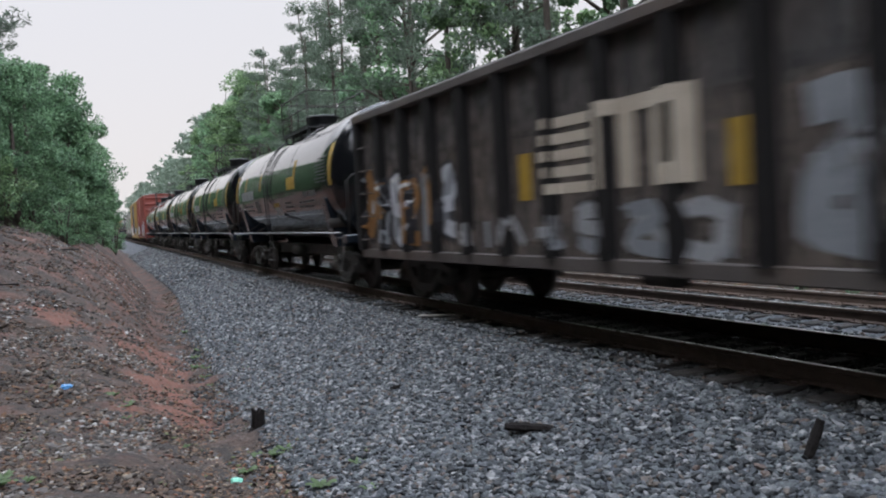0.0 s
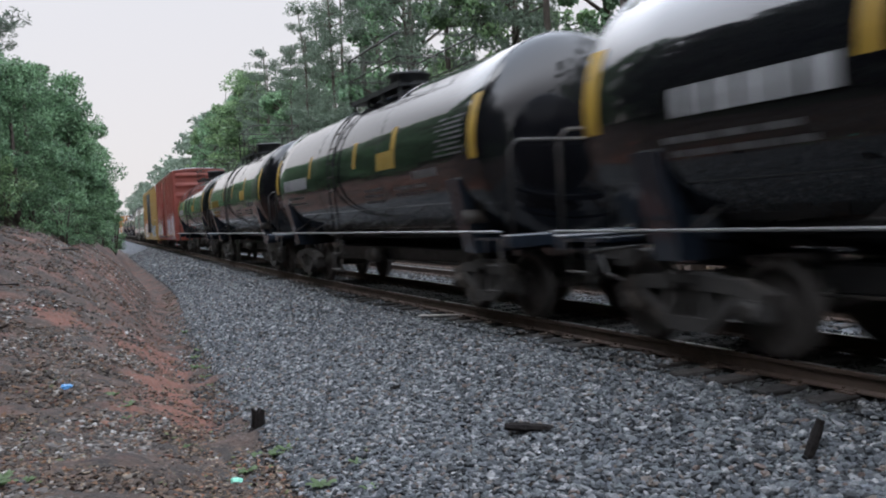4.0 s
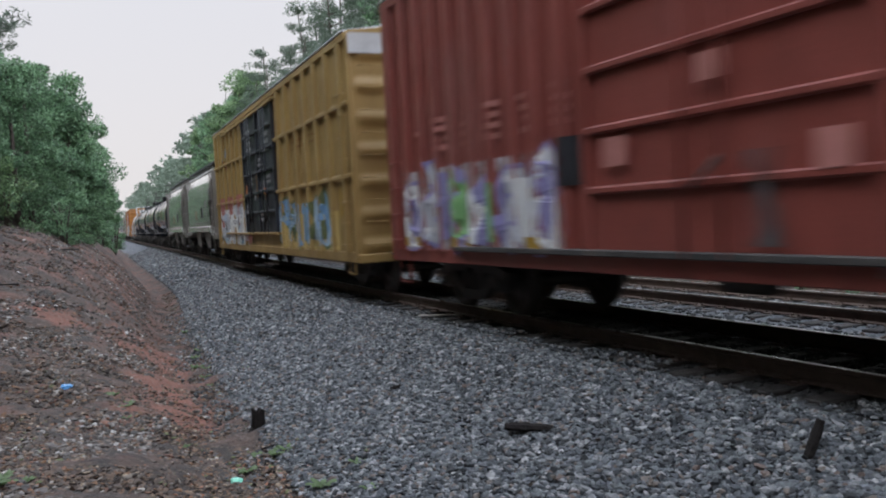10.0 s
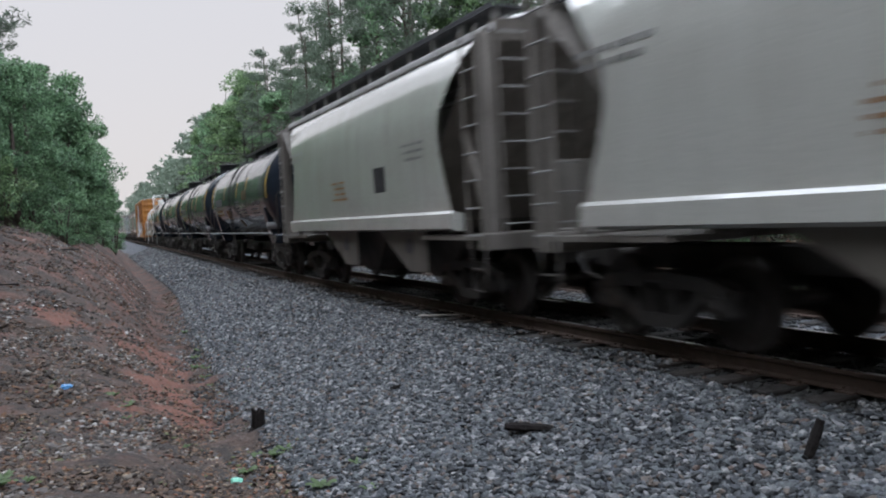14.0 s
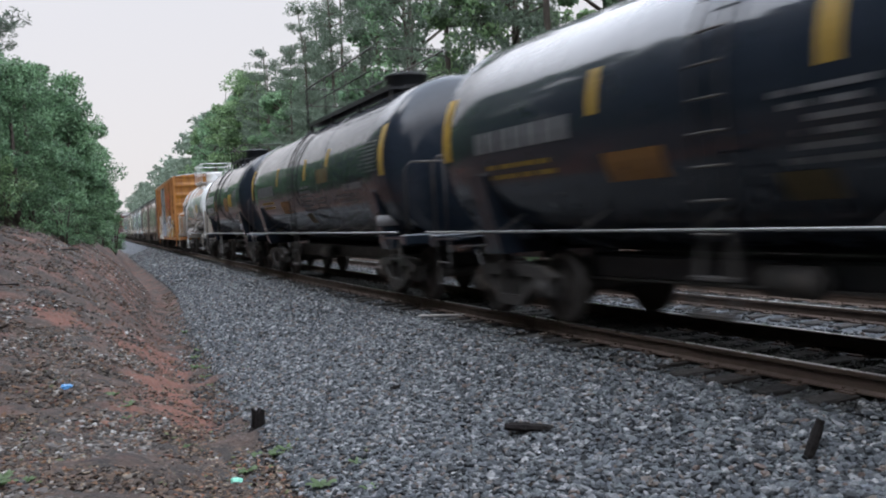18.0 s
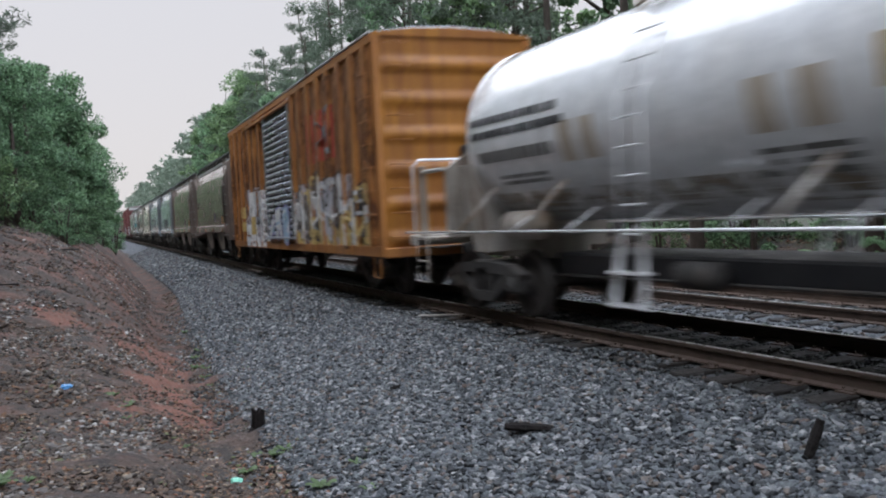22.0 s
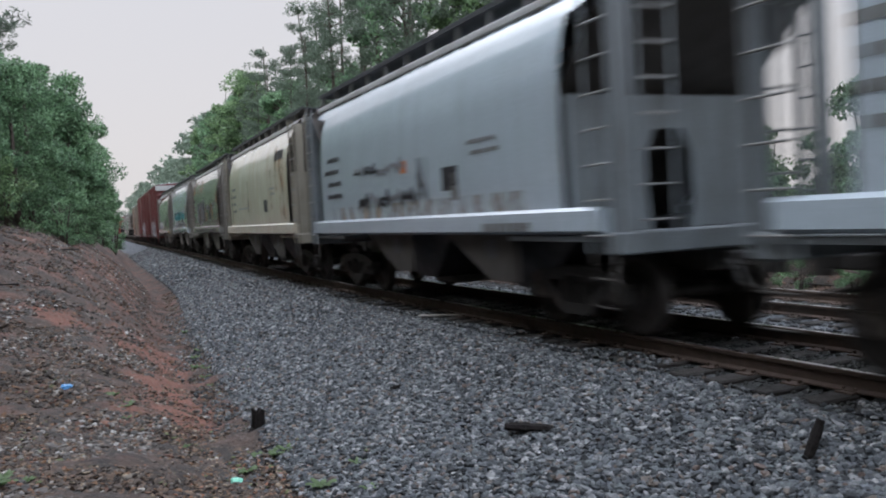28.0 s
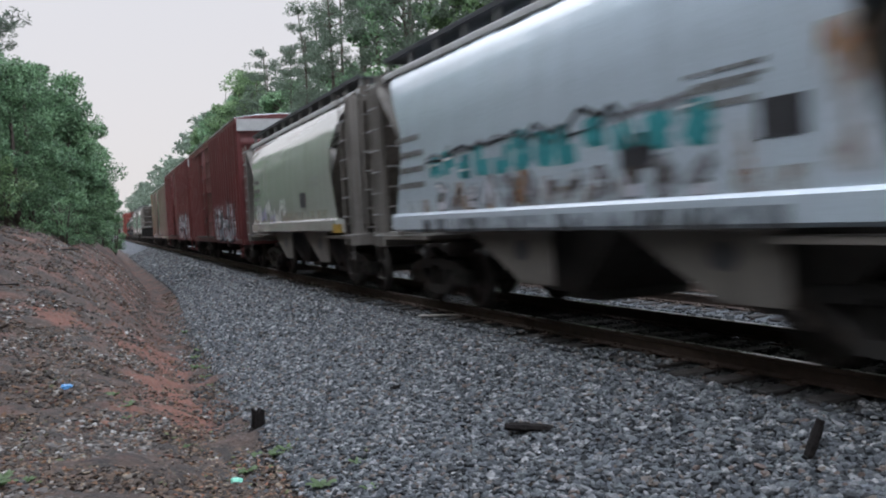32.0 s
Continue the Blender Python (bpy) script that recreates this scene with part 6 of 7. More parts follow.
def first_stretch():
    c, surf, half = gondola_car(18.0, "dark rusty steel gondola with side posts, a faded emblem and graffiti")
    # faded emblem: plain slanting stripes and two blocks
    for k in range(5):
        patch(c, "emblem_stripe", surf, 1.85 - 0.05 * k, 0.85, 2.43 - 0.19 * k, 2.55 - 0.19 * k, "tan", "faded tan emblem stripe", 0.01)
    for y, w in ((0.62, 0.24), (0.2, 0.3), (-0.35, 0.28), (-0.75, 0.22)):
        patch(c, "emblem_block", surf, y + w / 2, y - w / 2, 1.68, 2.6, "tan", "faded tan emblem block", 0.012)
    patch(c, "emblem_block", surf, 0.55, -0.8, 2.44, 2.6, "tan", "faded tan emblem block", 0.014)
    patch(c, "emblem_block", surf, -0.3, -0.85, 1.68, 1.88, "tan", "faded tan emblem block", 0.014)
    graffiti(c, surf, -7.6, -1.9, 0.98, 2.7, ["spraygrey", "markdim", "spraygrey"], "browncloud", 6, 6, "pale worn graffiti", 0.2)
    graffiti(c, surf, -1.4, 4.0, 0.95, 1.6, ["spraygrey", "markpale"], "browncloud", 7, 6, "pale blue-white graffiti", 0.12)
    graffiti(c, surf, 4.2, 8.2, 1.0, 2.35, ["spraypale", "spraygrey", "markorange"], "sprayblack", 8, 6, "pale graffiti", 0.13)
    for y in (2.1, -1.55):
        patch(c, "placard", surf, y, y + 0.3, 1.62, 2.2, "markyellow", "yellow panel", 0.016)
    step = (2 * half - 0.2) / 15
    for k in range(15):
        ya = -half + 0.1 + k * step
        patch(c, "grime", surf, ya + 0.18, ya + step - 0.18, 0.95, 2.5, "browncloud", "rusty grime", 0.003)
        patch(c, "grime", surf, ya + 0.18, ya + step - 0.18, 2.4, 3.25, "stainshade", "dark grime", 0.003)
    put(c, -2.2, 15.8)
    spans = [(15.8, 30.8), (30.8, 45.8), (45.8, 60.7), (60.7, 75.65), (75.65, 90.9)]
    tank = None
    for i, (a, b) in enumerate(spans):
        car, tk, surf, half = tank_car(b - a, "glossy black tank car with yellow stripes and a top platform", "black")
        tank_marks(tk, surf, half, 20 + i, "dullyellow" if i == 3 else "markpale", (-2.6, -3.3, -2.8, -3.1, -2.3)[i], "markyellow" if i != 2 else "dullyellow",
                   ((1.75, 4.25), (-1.0, 2.65), (-0.8, 2.6), (-0.7, 1.5), (1.2, 3.1))[i],
                   (((-0.5, 0.15, 1.72, 1.95, "markwhite", "white panel"), (-0.5, 0.15, 1.95, 2.06, "markyellow", "yellow panel edge"), (2.3, 2.9, 1.85, 2.2, "markdim", "faded pale emblem")) if i == 0 else
                    ((-5.5, -5.1, 1.4, 2.1, "spill", "pale dried spill"), (-4.2, -3.9, 1.65, 2.4, "spill", "pale dried spill"), (0.6, 0.95, 1.55, 2.3, "spill", "pale dried spill")) if i == 3 else ()))
        put(car, a, b)
    c, surf, half = box_car(17.05, "red-brown high boxcar with ribbed sides and pale graffiti", "red", z0=0.78, nribs=28, door=(-1.6, 2.05))
    for ya, yb, za, zb in ((-7.7, -1.8, 0.98, 2.1), (-7.7, -4.2, 1.9, 2.5), (2.5, 7.3, 0.98, 2.2)):
        patch(c, "overspray", surf, ya, yb, za, zb, "chalk", "chalky pale overspray", 0.003)
    patch(c, "overspray", flat(1.567), -7.6, -1.5, 0.88, 1.05, "chalk", "chalky pale overspray on the sill", 0.003)
    graffiti(c, surf, -7.6, -1.9, 1.0, 2.45, ["chalk", "spraypale", "chalk", "spraypink"], "spraysky", 31, 7, "pale blue and white graffiti", 0.24)
    graffiti(c, surf, 2.5, 7.3, 0.98, 2.3, ["spraywhite", "spraypale", "spraywhite", "spraygreen", "spraypale"], "sprayviolet", 32, 6, "white and violet graffiti", 0.16)
    patch(c, "panel", surf, 2.15, 2.55, 1.75, 2.3, "sprayblack", "black sprayed block", 0.024)
    for k in range(6):
        lettering(c, surf, 2.4 + k * 0.8, 2.75 + k * 0.8, 2.45, 3.0, 4, "spraypink", 200 + k, 1, 0.55)
    patch(c, "reflector", surf, -7.15, -6.7, 1.02, 1.45, "markyellow", "yellow panel", 0.026)
    for y in (-5.0, -2.72, 3.0, 4.9, 6.6):
        patch(c, "reflector", surf, y, y + 0.5, 1.03, 1.17, "markyellow", "yellow reflector", 0.026)
    sticker = flat(1.632)
    for ya, yb, za, zb, key in ((1.3, 1.7, 1.9, 2.2, "spraypink"), (-0.1, 0.25, 2.55, 2.8, "spraypink"), (-1.35, -1.0, 1.7, 2.0, "spraypink"), (-0.7, -0.2, 1.1, 1.9, "stainshade")):
        patch(c, "sticker", sticker, ya, yb, za, zb, key, "faded sticker on the door")
    put(c, 91.08, 108.13)
    c, surf, half = box_car(21.3, "ochre-yellow high boxcar with dark blue double doors and blue graffiti", "yellow", nribs=19, door=(-2.25, 2.55), door_paint="dkblue", ends="white", double=True, inset=1.15, z0=0.66, door_low=0.6, battens=(2.35, 3.75))
    patch(c, "overspray", surf, -8.3, -2.3, 0.88, 1.7, "sprayyellow", "dull yellow overspray", 0.003)
    graffiti(c, surf, -7.7, -2.2, 0.88, 2.38, ["sprayblue", "spraysky", "sprayblue", "sprayblue", "spraysky"], "sprayolive", 33, 7, "blue graffiti with olive edges", 0.2)
    patch(c, "panel", surf, -8.75, -8.45, 1.55, 2.15, "markyellow", "yellow panel", 0.01)
    face = lambda y, z: -1.602
    for k, (ya, yb, za, zb, n) in enumerate(((-1.7, -0.9, 3.55, 4.4, 4), (1.0, 1.9, 3.6, 4.5, 5), (-0.7, 0.2, 3.2, 3.5, 2), (0.9, 1.5, 2.7, 3.0, 2), (-1.7, -1.1, 2.65, 2.95, 2), (1.8, 2.5, 1.9, 2.2, 2), (-0.6, 0.1, 1.6, 1.9, 2))):
        lettering(c, face, ya, yb, za, zb, n, "markpale", 35 + k, 2, 0.6)
    patch(c, "sticker", face, -1.0, -0.8, 2.2, 2.5, "markorange", "faded orange sticker")
    patch(c, "sticker", face, 0.7, 0.85, 2.25, 2.45, "markwhite", "white sticker")
    lettering(c, surf, -6.6, -4.2, 3.3, 3.6, 2, "markorange", 37, 4, 0.3)
    patch(c, "overspray", surf, 2.8, 8.4, 1.1, 2.55, "spraypink", "salmon overspray", 0.003)
    patch(c, "overspray", surf, 2.8, 8.6, 0.85, 2.1, "spraywhite", "pale overspray", 0.004)
    graffiti(c, surf, 2.8, 8.5, 0.82, 2.35, ["spraywhite", "spraywhite", "spraysky", "spraywhite"], "spraypale", 34, 9, "white and pale blue graffiti with black edges", 0.2)
    graffiti(c, surf, 3.0, 8.3, 0.9, 2.2, ["sprayblack"], "sprayblack", 39, 7, "thin dark outlines of graffiti", 0.07)
    graffiti(c, flat(1.62), 1.6, 2.9, 0.9, 1.3, ["spraypink", "spraypink"], "spraypink", 38, 2, "pink overspray", 0.2)
    # a crossed emblem of plain bars
    for k, key in ((0, "sprayred"), (1, "sprayblue")):
        sh = Shape()
        y0, y1 = (6.5, 7.5) if k == 0 else (7.5, 6.5)
        sh.grid([[(surf(y0 + (y1 - y0) * t, 3.4 + t) - 0.012 - 0.004 * k, y0 + (y1 - y0) * t + w, 3.4 + t) for w in (-0.11, 0.11)] for t in np.linspace(0, 1, 9)], False)
        part("emblem_bar", sh, key, c, "faded crossed emblem bar")
    for ya, yb, za, zb, key in ((0.1, 0.45, 2.3, 3.1, "markorange"), (-0.75, -0.4, 2.5, 2.75, "markpale"), (-0.95, -0.7, 2.35, 2.55, "sprayorange"), (2.1, 2.4, 2.5, 2.75, "sprayorange"), (1.75, 2.05, 2.45, 2.8, "markpale"), (1.1, 1.5, 3.6, 4.0, "markdim")):
        patch(c, "sticker", face, ya, yb, za, zb, key, "sticker on the door")
    put(c, 108.35, 129.65)
    for i, (a, b) in enumerate(((129.7, 142.7), (142.7, 155.9))):
        c, surf, half = hopper_car(b - a, "glossy grey two-bay covered hopper", "grey")
        lettering(c, surf, 3.6, 4.9, 2.95, 3.25, 2, "markgrey", 40 + i, 4)
        lettering(c, surf, 0.2, 1.3, 1.9, 2.35, 4, "markorange", 42 + i, 2, 0.35)
        patch(c, "data_panel", surf, -2.1, -1.5, 1.95, 2.4, "markblack", "black data panel")
        lettering(c, surf, -3.9, -2.9, 2.4, 2.75, 3, "markgrey", 44 + i, 2, 0.4)
        put(c, a, b)


def second_stretch():
    for i, (a, b) in enumerate(((156.0, 171.0), (171.0, 186.1), (186.1, 201.2))):
        car, tk, surf, half = tank_car(b - a, "dusty black tank car with yellow stripes and a long top platform", "blackmat", dome_y=-3.6, deck=(-4.8, 1.6))
        tank_marks(tk, surf, half, 50 + i, "markdim", -2.4, "wornyellow", (2.45, -0.6), ((1.5, 2.45, 1.75, 2.06, "markorange", "faded orange panel"), (-0.35, 0.2, 1.46, 1.7, "wornyellow", "worn yellow panel")))
        lettering(tk, surf, -0.9, 0.05, 1.75, 2.4, 6, "markdim", 57 + i, 1, 0.5)
        put(car, a, b)
    car, tk, surf, half = tank_car(12.7, "short black tank car with white bars of lettering", "blackmat", short=1.5, plan="bare", deck=(-1.6, 1.2))
    lettering(tk, surf, 1.9, 4.6, 2.46, 2.82, 1, "markwhite", 61, 8, 0.9, 2.3)
    lettering(tk, surf, 2.4, 4.4, 2.1, 2.34, 1, "markpale", 62, 8, 0.85, 2.0)
    lettering(tk, surf, 2.7, 4.4, 1.87, 2.02, 1, "markdim", 63, 6, 0.8, 1.5)
    patch(tk, "panel", surf, 1.1, 1.75, 2.1, 2.54, "markorange", "faded orange panel")
    patch(tk, "placard", surf, -2.1, -2.95, 2.2, 2.64, "markyellow", "yellow warning panel")
    lettering(tk, surf, -4.0, -3.0, 2.17, 2.78, 7, "markdim", 64, 1, 0.5)
    lettering(tk, surf, -1.85, -1.0, 2.8, 3.04, 1, "markpale", 66, 2, 0.8)
    lettering(tk, surf, -2.1, -1.05, 1.68, 2.02, 4, "markdim", 65, 2, 0.6)
    lettering(tk, surf, -3.5, -2.9, 1.72, 1.95, 2, "markpale", 67, 1, 0.7)
    for y in (-0.98, -1.45):
        patch(tk, "panel", surf, y, y - 0.38, 2.05, 2.55, "markorange", "faded orange panel")
    put(car, 201.0, 213.7)
    car, tk, surf, half = tank_car(14.3, "stained white tank car with white platform rails", "white", R=1.3, zc=2.6, short=2.4, plan="white", deck=(-1.5, 1.5))
    lettering(tk, surf, 2.1, 4.7, 2.52, 2.9, 2, "markblack", 71, 9, 0.55)
    lettering(tk, surf, 2.6, 4.5, 2.18, 2.4, 1, "markgrey", 72, 9, 0.7)
    lettering(tk, surf, 2.9, 4.2, 1.86, 2.02, 2, "markgrey", 74, 3, 0.6)
    patch(tk, "placard", surf, -2.0, -2.7, 2.27, 2.67, "markyellow", "yellow panel")
    lettering(tk, surf, -3.75, -2.8, 2.2, 2.7, 6, "markblack", 75, 1, 0.62)
    patch(tk, "stain", surf, half - 0.1, -half + 0.1, 1.45, 1.75, "tanstain", "tan grime low on the tank", 0.003)
    for y0, y1 in ((2.4, 2.1), (1.94, 1.66), (-0.65, -0.95), (-1.2, -1.5)):
        patch(tk, "panel", surf, y0, y1, 2.06, 2.54, "tan", "faded tan panel", 0.006)
    lettering(tk, surf, -1.6, -0.5, 1.68, 1.98, 3, "markgrey", 73, 1, 0.5)
    for y in (-3.6, -1.4, 2.6, 4.4):
        part("tank_strut", Shape().tube([(-1.05, y, 1.85), (-1.52, y + 0.35, 1.24)], 0.035, 6), "whitegear", car)
    for a in (-1, 1):
        y = a * 5.55
        part("end_bulkhead", Shape().prism([(-1.32, 1.15), (1.32, 1.15), (1.32, 2.2), (0.9, 2.45), (-0.9, 2.45), (-1.32, 2.2)], y - 0.04, y + 0.04, "y"), "bulkhead", car, "rust-stained white bulkhead")
        for x in (-0.75, 0.0, 0.75):
            part("bulkhead_rib", Shape().box(x - 0.09, x + 0.09, y + a * 0.04, y + a * 0.1, 1.2, 2.3, 0.02), "baygrime", car, "rusty brown stiffener")
        for x in (-1.36, 1.36):
            part("end_post", Shape().box(x - 0.06, x + 0.06, a * 6.35 - 0.05, a * 6.35 + 0.05, 1.15, 2.3, 0.015), "bulkhead", car)
            part("end_brace", Shape().tube([(x, a * 6.3, 2.2), (x, y, 2.2)], 0.035, 6), "whitegear", car)
    put(car, 213.8, 228.1)
    c, surf, half = box_car(17.0, "rust-streaked orange boxcar with a corrugated silver door and white graffiti", "orange", z0=0.8, z1=4.75, door_low=0.34, nribs=19, door=(-1.4, 1.75), door_paint="silver", style="silver", end_key="orangeend", inset=0.4)
    for ya, yb, za, zb in ((-8.0, -1.6, 1.0, 4.5), (1.9, 8.0, 1.0, 4.5)):
        patch(c, "rust_streak", surf, ya, yb, za, zb, "rustdark", "dark rust streaks", 0.002)
    step = 2 * half / 19
    for k in range(18):
        ya = -half + step * (k + 0.5)
        if not -2.2 < ya < 1.8:
            patch(c, "rusted_panel", surf, ya + 0.14, ya + step - 0.14, 1.0, 4.5, "rustpanel", "brown rusted panel between the ribs", 0.0035)
    patch(c, "overspray", surf, -6.4, -1.6, 0.98, 2.4, "chalk", "chalky white overspray", 0.005)
    patch(c, "overspray", surf, 1.95, 5.1, 0.9, 2.62, "chalk", "chalky white overspray", 0.005)
    patch(c, "overspray", surf, -7.6, -1.8, 0.98, 1.6, "sprayyellow", "dull yellow overspray", 0.0055)
    graffiti(c, surf, -5.8, -1.6, 1.05, 2.75, ["spraywhite", "spraypale", "spraywhite", "sprayyellow"], "browncloud", 81, 5, "white graffiti with yellow feet", 0.24)
    graffiti(c, surf, -7.8, -5.6, 1.0, 2.2, ["sprayyellow", "spraywhite"], "browncloud", 85, 2, "yellow and white graffiti", 0.2)
    for y0, y1 in ((-5.2, -3.9), (-3.9, -5.2)):
        sh = Shape().grid([[(surf(y0 + (y1 - y0) * t, 2.9 + 1.0 * t) - 0.02, y0 + (y1 - y0) * t + w, 2.9 + 1.0 * t) for w in (-0.13, 0.13)] for t in np.linspace(0, 1, 11)], False)
        part("graffiti_stroke", sh, "spraygrey", c, "grey sprayed cross")
    patch(c, "overspray", surf, -5.3, -3.2, 2.8, 3.9, "sprayred", "red overspray", 0.003)
    patch(c, "data_panel", surf, -7.1, -6.5, 1.55, 2.05, "markblack", "black data panel with white bars", 0.022)
    lettering(c, lambda y, z: surf(y, z) - 0.02, -7.1, -6.5, 1.58, 2.05, 2, "markwhite", 86, 1, 0.3)
    graffiti(c, surf, 1.95, 5.15, 0.98, 2.6, ["spraywhite", "spraypale", "spraywhite"], "chalk", 83, 3, "broad white graffiti", 0.3)
    patch(c, "overspray", surf, 2.0, 5.0, 1.0, 2.5, "spraywhite", "worn white overspray", 0.008)
    patch(c, "overspray", surf, 1.95, 5.2, 0.84, 1.12, "spraywhite", "white overspray along the sill", 0.012)
    for ya, yb, za, zb in ((2.9, 3.5, 1.5, 1.9), (4.3, 4.8, 1.2, 1.45), (2.2, 2.7, 1.2, 1.7)):
        patch(c, "overspray", surf, ya, yb, za, zb, "browncloud", "brown sprayed shade", 0.02)
    patch(c, "overspray", surf, 3.95, 4.2, 1.2, 1.75, "sprayyellow", "yellow sprayed bar", 0.021)
    for ya, yb, za, zb in ((5.3, 5.95, 1.72, 2.08), (6.1, 6.65, 1.74, 2.05), (5.35, 5.9, 1.3, 1.6), (6.1, 6.6, 1.3, 1.56)):
        patch(c, "graffiti_block", surf, ya, yb, za, zb, "sprayyellow", "pale yellow sprayed block", 0.012)
    patch(c, "reflector", surf, 5.2, 5.75, 1.0, 1.12, "markyellow", "yellow panel", 0.02)
    for y in (2.5, 3.4, 4.25, 5.15, 5.95):
        graffiti(c, surf, y, y + 0.5, 2.8, 3.35, ["sprayblack"], "rustdark", int(y * 100), 1, "small worn black marks", 0.09)
    graffiti(c, flat(1.64), -1.2, 1.5, 1.0, 1.9, ["spraysky", "spraywhite"], "sprayviolet", 87, 3, "pale blue paint on the corrugated door", 0.2)
    put(c, 228.3, 245.3)
    for i, (a, b) in enumerate(((245.9, 259.0), (259.0, 272.1))):
        c, surf, half = hopper_car(b - a, "rusty brown two-bay covered hopper", "brown")
        lettering(c, surf, 3.2, 4.4, 2.4, 2.7, 2, "dirty", 90 + i, 4, 0.5)
        for y in (-4.6, -1.6, 1.0, 3.4):
            patch(c, "reflector", lambda y, z: -1.595, y, y + 0.3, 1.3, 1.42, "markorange", "faded yellow reflector")
        patch(c, "panel", surf, -4.4, -3.9, 1.62, 1.9, "markorange", "faded yellow panel")
        patch(c, "data_panel", surf, -2.2, -1.75, 1.7, 2.05, "markdim", "small dusty panel")
        patch(c, "data_panel", surf, -2.13, -1.82, 1.77, 1.98, "markblack", "small black panel", 0.01)
        put(c, a, b)


def third_stretch():
    data = [(271.9, 284.2, "blue", "pale blue-grey covered hopper with stray graffiti"), (284.7, 297.8, "blue", "pale blue-grey covered hopper with black scrawls"),
            (297.8, 311.0, "cream", "cream covered hopper with rust streaks"), (311.0, 323.9, "dirtygrey", "dirty grey covered hopper with dark and orange graffiti"),
            (323.9, 336.9, "blue", "pale blue-grey covered hopper with teal graffiti"), (336.9, 349.9, "grey", "grey covered hopper with violet scrawls")]
    for i, (a, b, paint, text) in enumerate(data):
        c, surf, half = hopper_car(b - a, text, paint, rounded=True, plate=i < 3)
        lettering(c, surf, 3.5, 4.6, 1.95, 2.95, 4, "markblack" if i in (1, 2) else "markgrey", 100 + i, 6, 0.38)
        patch(c, "data_panel", surf, -2.1, -1.55, 1.85, 2.2, "markblack", "black data panel")
        lettering(c, surf, -3.4, -2.5, 2.3, 2.6, 2, "markgrey", 110 + i, 2, 0.4)
        sill = lambda y, z: -1.6
        if i == 1:
            graffiti(c, surf, -0.1, 2.5, 2.2, 2.6, ["sprayblack"], "spraygrey", 121, 4, "thin black scrawls", 0.06)
            graffiti(c, surf, -0.5, 2.3, 1.6, 2.2, ["sprayblack", "spraygrey"], "sprayblack", 122, 5, "thin black scrawls", 0.08)
            patch(c, "sticker", surf, -0.12, 0.12, 2.22, 2.42, "sprayorange", "orange spot")
            patch(c, "smudge", surf, -1.0, -0.5, 1.75, 2.42, "stainshade", "dark sprayed block")
            patch(c, "panel", surf, -2.1, -1.85, 1.7, 2.1, "markgrey", "grey panel")
            lettering(c, sill, -4.2, -2.6, 1.24, 1.4, 1, "markgrey", 128, 6, 0.7)
        if i == 0:
            patch(c, "smudge", surf, -1.5, 2.0, 1.6, 2.2, "stainshade", "dark sprayed block")
        if i == 2:
            for ya, yb, za, zb in ((4.35, 4.6, 1.6, 2.9), (3.2, 3.45, 1.7, 2.4), (0.9, 1.3, 1.9, 2.9), (-2.9, -2.6, 1.9, 3.0), (-4.6, -3.9, 1.6, 3.4), (-3.6, -3.2, 2.4, 3.6)):
                patch(c, "stain", surf, ya, yb, za, zb, "rust" if ya < -3 else "tanstain", "tan and rust stain", 0.004)
            patch(c, "stripe", surf, 3.1, 1.0, 2.02, 2.08, "markgrey", "thin grey line", 0.005)
            lettering(c, surf, -4.4, -3.3, 3.2, 3.5, 1, "markblack", 108, 3, 0.8)
        if i == 3:
            patch(c, "smudge", surf, 0.0, 3.0, 1.75, 2.65, "stainshade", "dark sprayed block", 0.005)
            graffiti(c, surf, 0.0, 3.0, 1.75, 2.65, ["sprayblack", "spraygrey", "sprayblack"], "spraygrey", 123, 4, "dark graffiti", 0.2)
            graffiti(c, surf, -2.6, -0.8, 2.1, 2.6, ["sprayblack"], "spraygrey", 124, 3, "thin dark scrawls", 0.06)
            for ya, yb, za, zb in ((1.3, 1.75, 1.82, 2.36), (-0.75, -0.25, 1.78, 2.4), (-2.65, -2.15, 1.7, 2.5), (4.1, 4.5, 1.6, 3.0), (3.6, 4.3, 3.1, 3.7), (2.2, 2.6, 3.0, 3.7), (1.2, 1.6, 3.0, 3.7), (0.4, 0.9, 2.9, 3.6), (-4.5, -4.1, 1.6, 3.2)):
                patch(c, "rust_stain", surf, ya, yb, za, zb, "rust", "orange rust stain", 0.022)
            patch(c, "smudge", sill, -4.0, 4.4, 1.26, 1.44, "stainshade", "dark smears on the sill", 0.005)
        if i in (0, 1, 4, 5):
            patch(c, "smudge", surf, -4.0, 4.4, 1.5, 1.75, "tanstain", "tan road grime above the sill", 0.003)
        if i == 4:
            graffiti(c, surf, -3.0, 3.3, 2.02, 2.5, ["sprayteal", "sprayteal"], "sprayteal", 125, 12, "teal graffiti", 0.12)
            graffiti(c, surf, -2.8, 3.2, 2.2, 2.7, ["sprayblack"], "spraygrey", 129, 6, "thin dark edges of graffiti", 0.05)
            graffiti(c, surf, -3.0, 3.1, 1.55, 2.0, ["spraypale", "spraygrey", "browncloud"], "browncloud", 126, 12, "faded grey and brown graffiti", 0.1)
            patch(c, "smudge", sill, -3.8, 3.6, 1.24, 1.44, "stainshade", "dark smears on the sill", 0.005)
            for ya, yb, za, zb in ((-3.35, -3.0, 1.7, 2.2), (-4.55, -4.1, 1.65, 2.8), (0.3, 0.6, 1.6, 2.0), (2.1, 2.4, 1.6, 1.95)):
                patch(c, "rust_stain", surf, ya, yb, za, zb, "rust", "orange rust stain", 0.022)
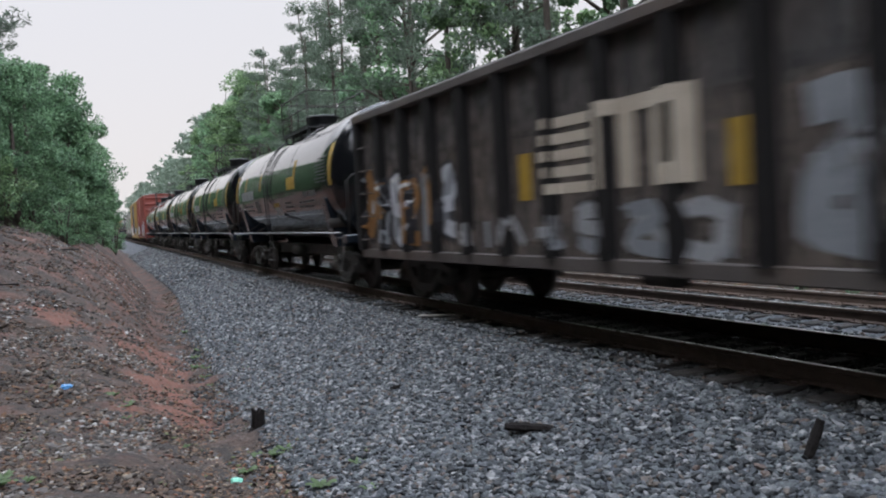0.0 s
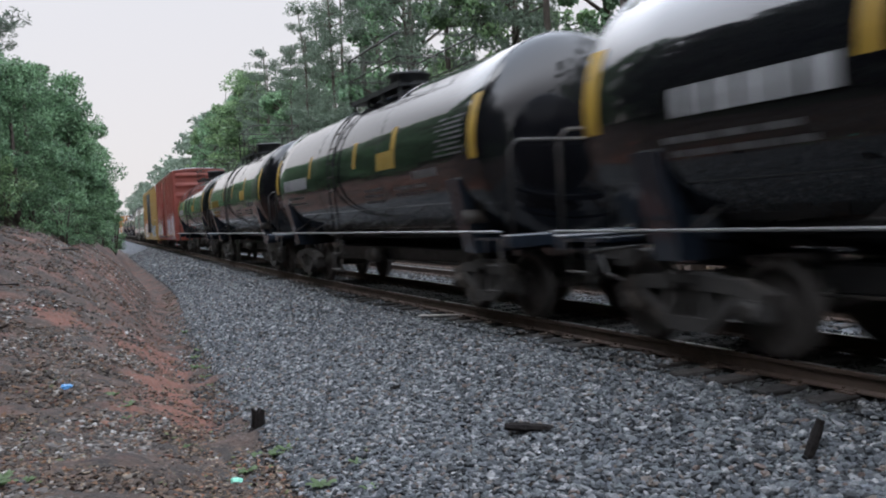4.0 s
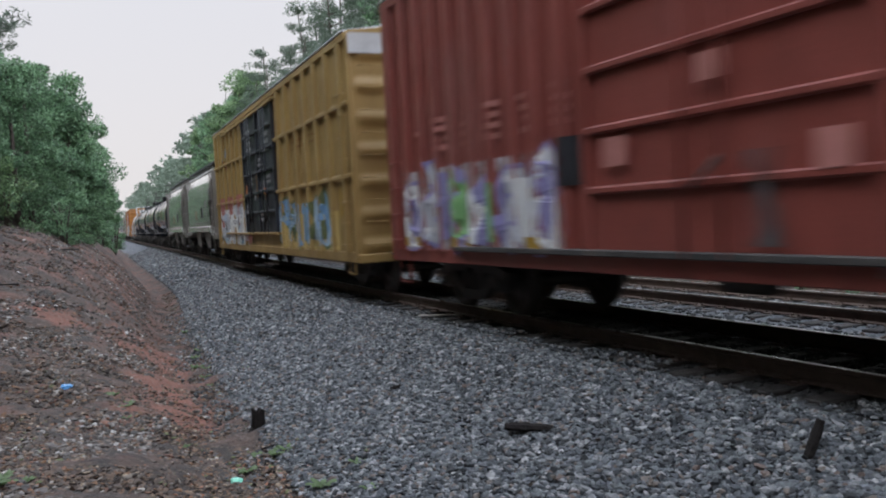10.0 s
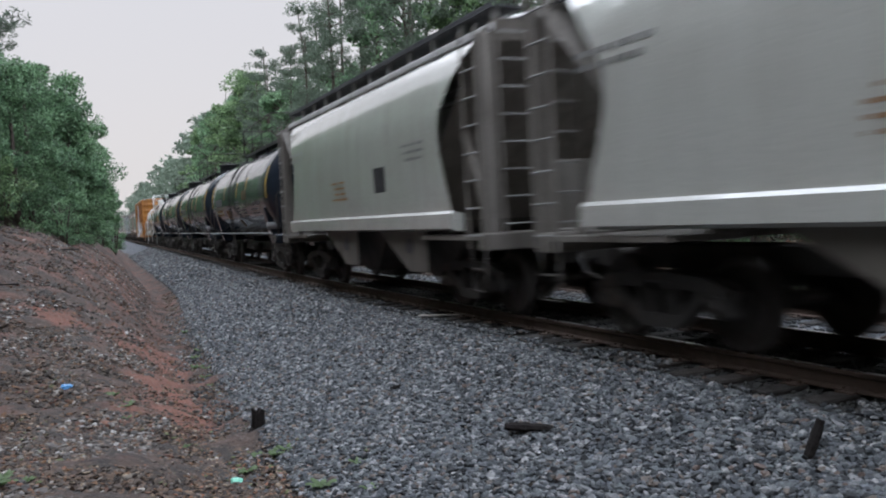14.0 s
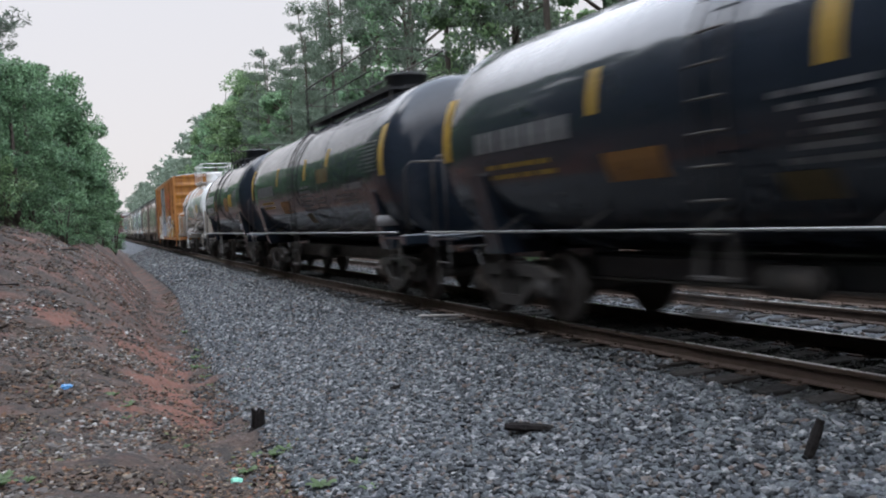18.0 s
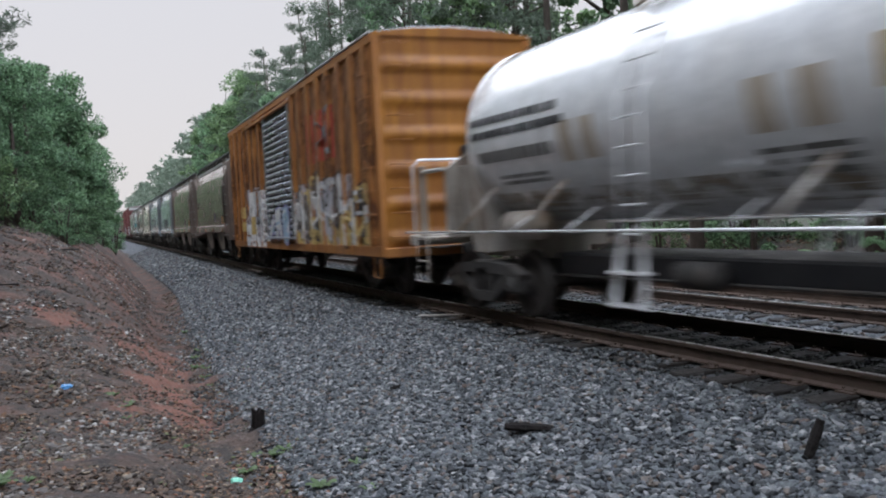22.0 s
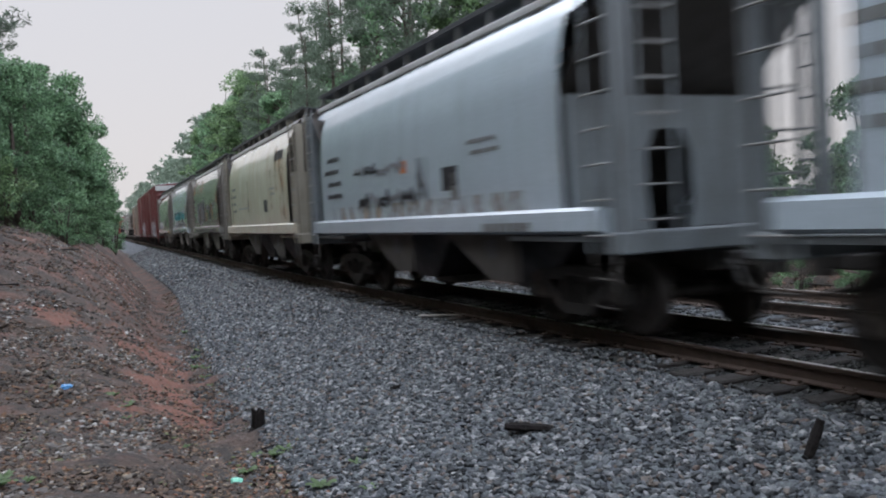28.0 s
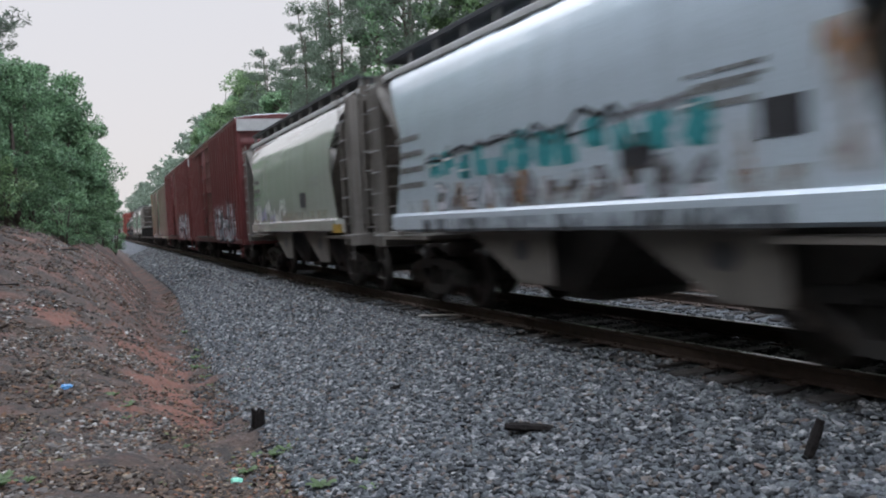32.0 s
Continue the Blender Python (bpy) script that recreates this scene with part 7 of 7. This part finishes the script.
            lettering(c, surf, -3.6, -2.6, 2.5, 2.7, 2, "markgrey", 131, 2, 0.4)
            patch(c, "data_panel", surf, -3.95, -3.45, 1.98, 2.3, "markblack", "black data panel")
        if i == 5:
            graffiti(c, surf, 0.0, 4.0, 1.45, 2.3, ["sprayviolet", "spraywhite"], "spraywhite", 127, 6, "violet and white scrawls", 0.08)
            patch(c, "reflector", sill, -5.3, -4.6, 1.24, 1.42, "markyellow", "yellow panel", 0.006)
        put(c, a, b)
    for i, (a, b) in enumerate(((349.9, 366.6), (366.6, 383.4))):
        c, surf, half = box_car(b - a, "maroon boxcar with grey-white graffiti", "maroon", nribs=26, door=(-0.6, 2.6), ends="white")
        patch(c, "overspray", surf, -7.2, -1.0, 0.98, 2.3, "chalk", "chalky pale overspray", 0.003)
        graffiti(c, surf, -6.5, -1.2, 1.0, 2.4, ["spraypale", "spraygrey"], "sprayblack", 130 + i, 5, "grey and white graffiti", 0.18)
        put(c, a, b)
    far = [("box", 17.0, "brown"), ("gondola", 20.0, "gond"), ("hopper", 13.2, "grey"), ("hopper", 13.2, "grey"), ("tank", 14.9, "blackmat"), ("tank", 14.9, "blackmat"), ("box", 17.0, "red"),
           ("hopper", 13.2, "brown"), ("hopper", 13.2, "grey"), ("tank", 14.9, "black"), ("box", 17.0, "maroon"), ("hopper", 13.2, "cream")]
    at, seen = 383.4, {}
    for kind, ln, paint in far:
        if (kind, paint) in seen:
            c = copy_thing(seen[(kind, paint)], pose(0, 0, 0))
        else:
            c = (gondola_car(ln, "low dark steel gondola far back in the train", z1=1.9)[0] if kind == "gondola" else hopper_car(ln, "covered hopper far back in the train", paint)[0] if kind == "hopper" else
                 box_car(ln, "boxcar far back in the train", paint, z1=4.7, nribs=20)[0] if kind == "box" else tank_car(ln, "black tank car far back in the train", paint)[0])
            seen[(kind, paint)] = c
        put(c, at, at + ln)
        at += ln


first_stretch()
second_stretch()
third_stretch()


# ---- what moves: the cars along the line, their wheelsets in the trucks ----
def motions():
    for car, mid, ln in TRAIN:
        rows = []
        near = [t / 2 for t in range(65)]
        for t in near:
            s = mid - gone(t)
            a, b = s - ln * 0.34, s + ln * 0.34
            xa, xb = line_x(a), line_x(b)
            rows.append((t, pose((xa + xb) / 2, s, 0, 0, 0, -math.degrees(math.atan2(xb - xa, b - a)))))
        walk(car, rows)
        # wheels turn while the car runs past; far off they are still
        frames_near = [k for k in range(0, 961) if -14 < mid - gone(k / 30) < 34]
        if not frames_near:
            continue
        rows = [(k / 30, math.degrees(gone(k / 30) / WHEEL_R)) for k in frames_near]
        if frames_near[0] > 0:
            rows = [(0.0, rows[0][1])] + rows
        if frames_near[-1] < 960:
            rows = rows + [(32.0, rows[-1][1])]
        for truck in [o for o in car.children if o.name.split(".")[0] == "truck"]:
            for w in [o for o in truck.children if o.name.split(".")[0] == "wheelset"]:
                y = w.matrix_basis.translation.y
                walk(w, [(t, pose(0, y, WHEEL_R, d % 360)) for t, d in rows])


motions()
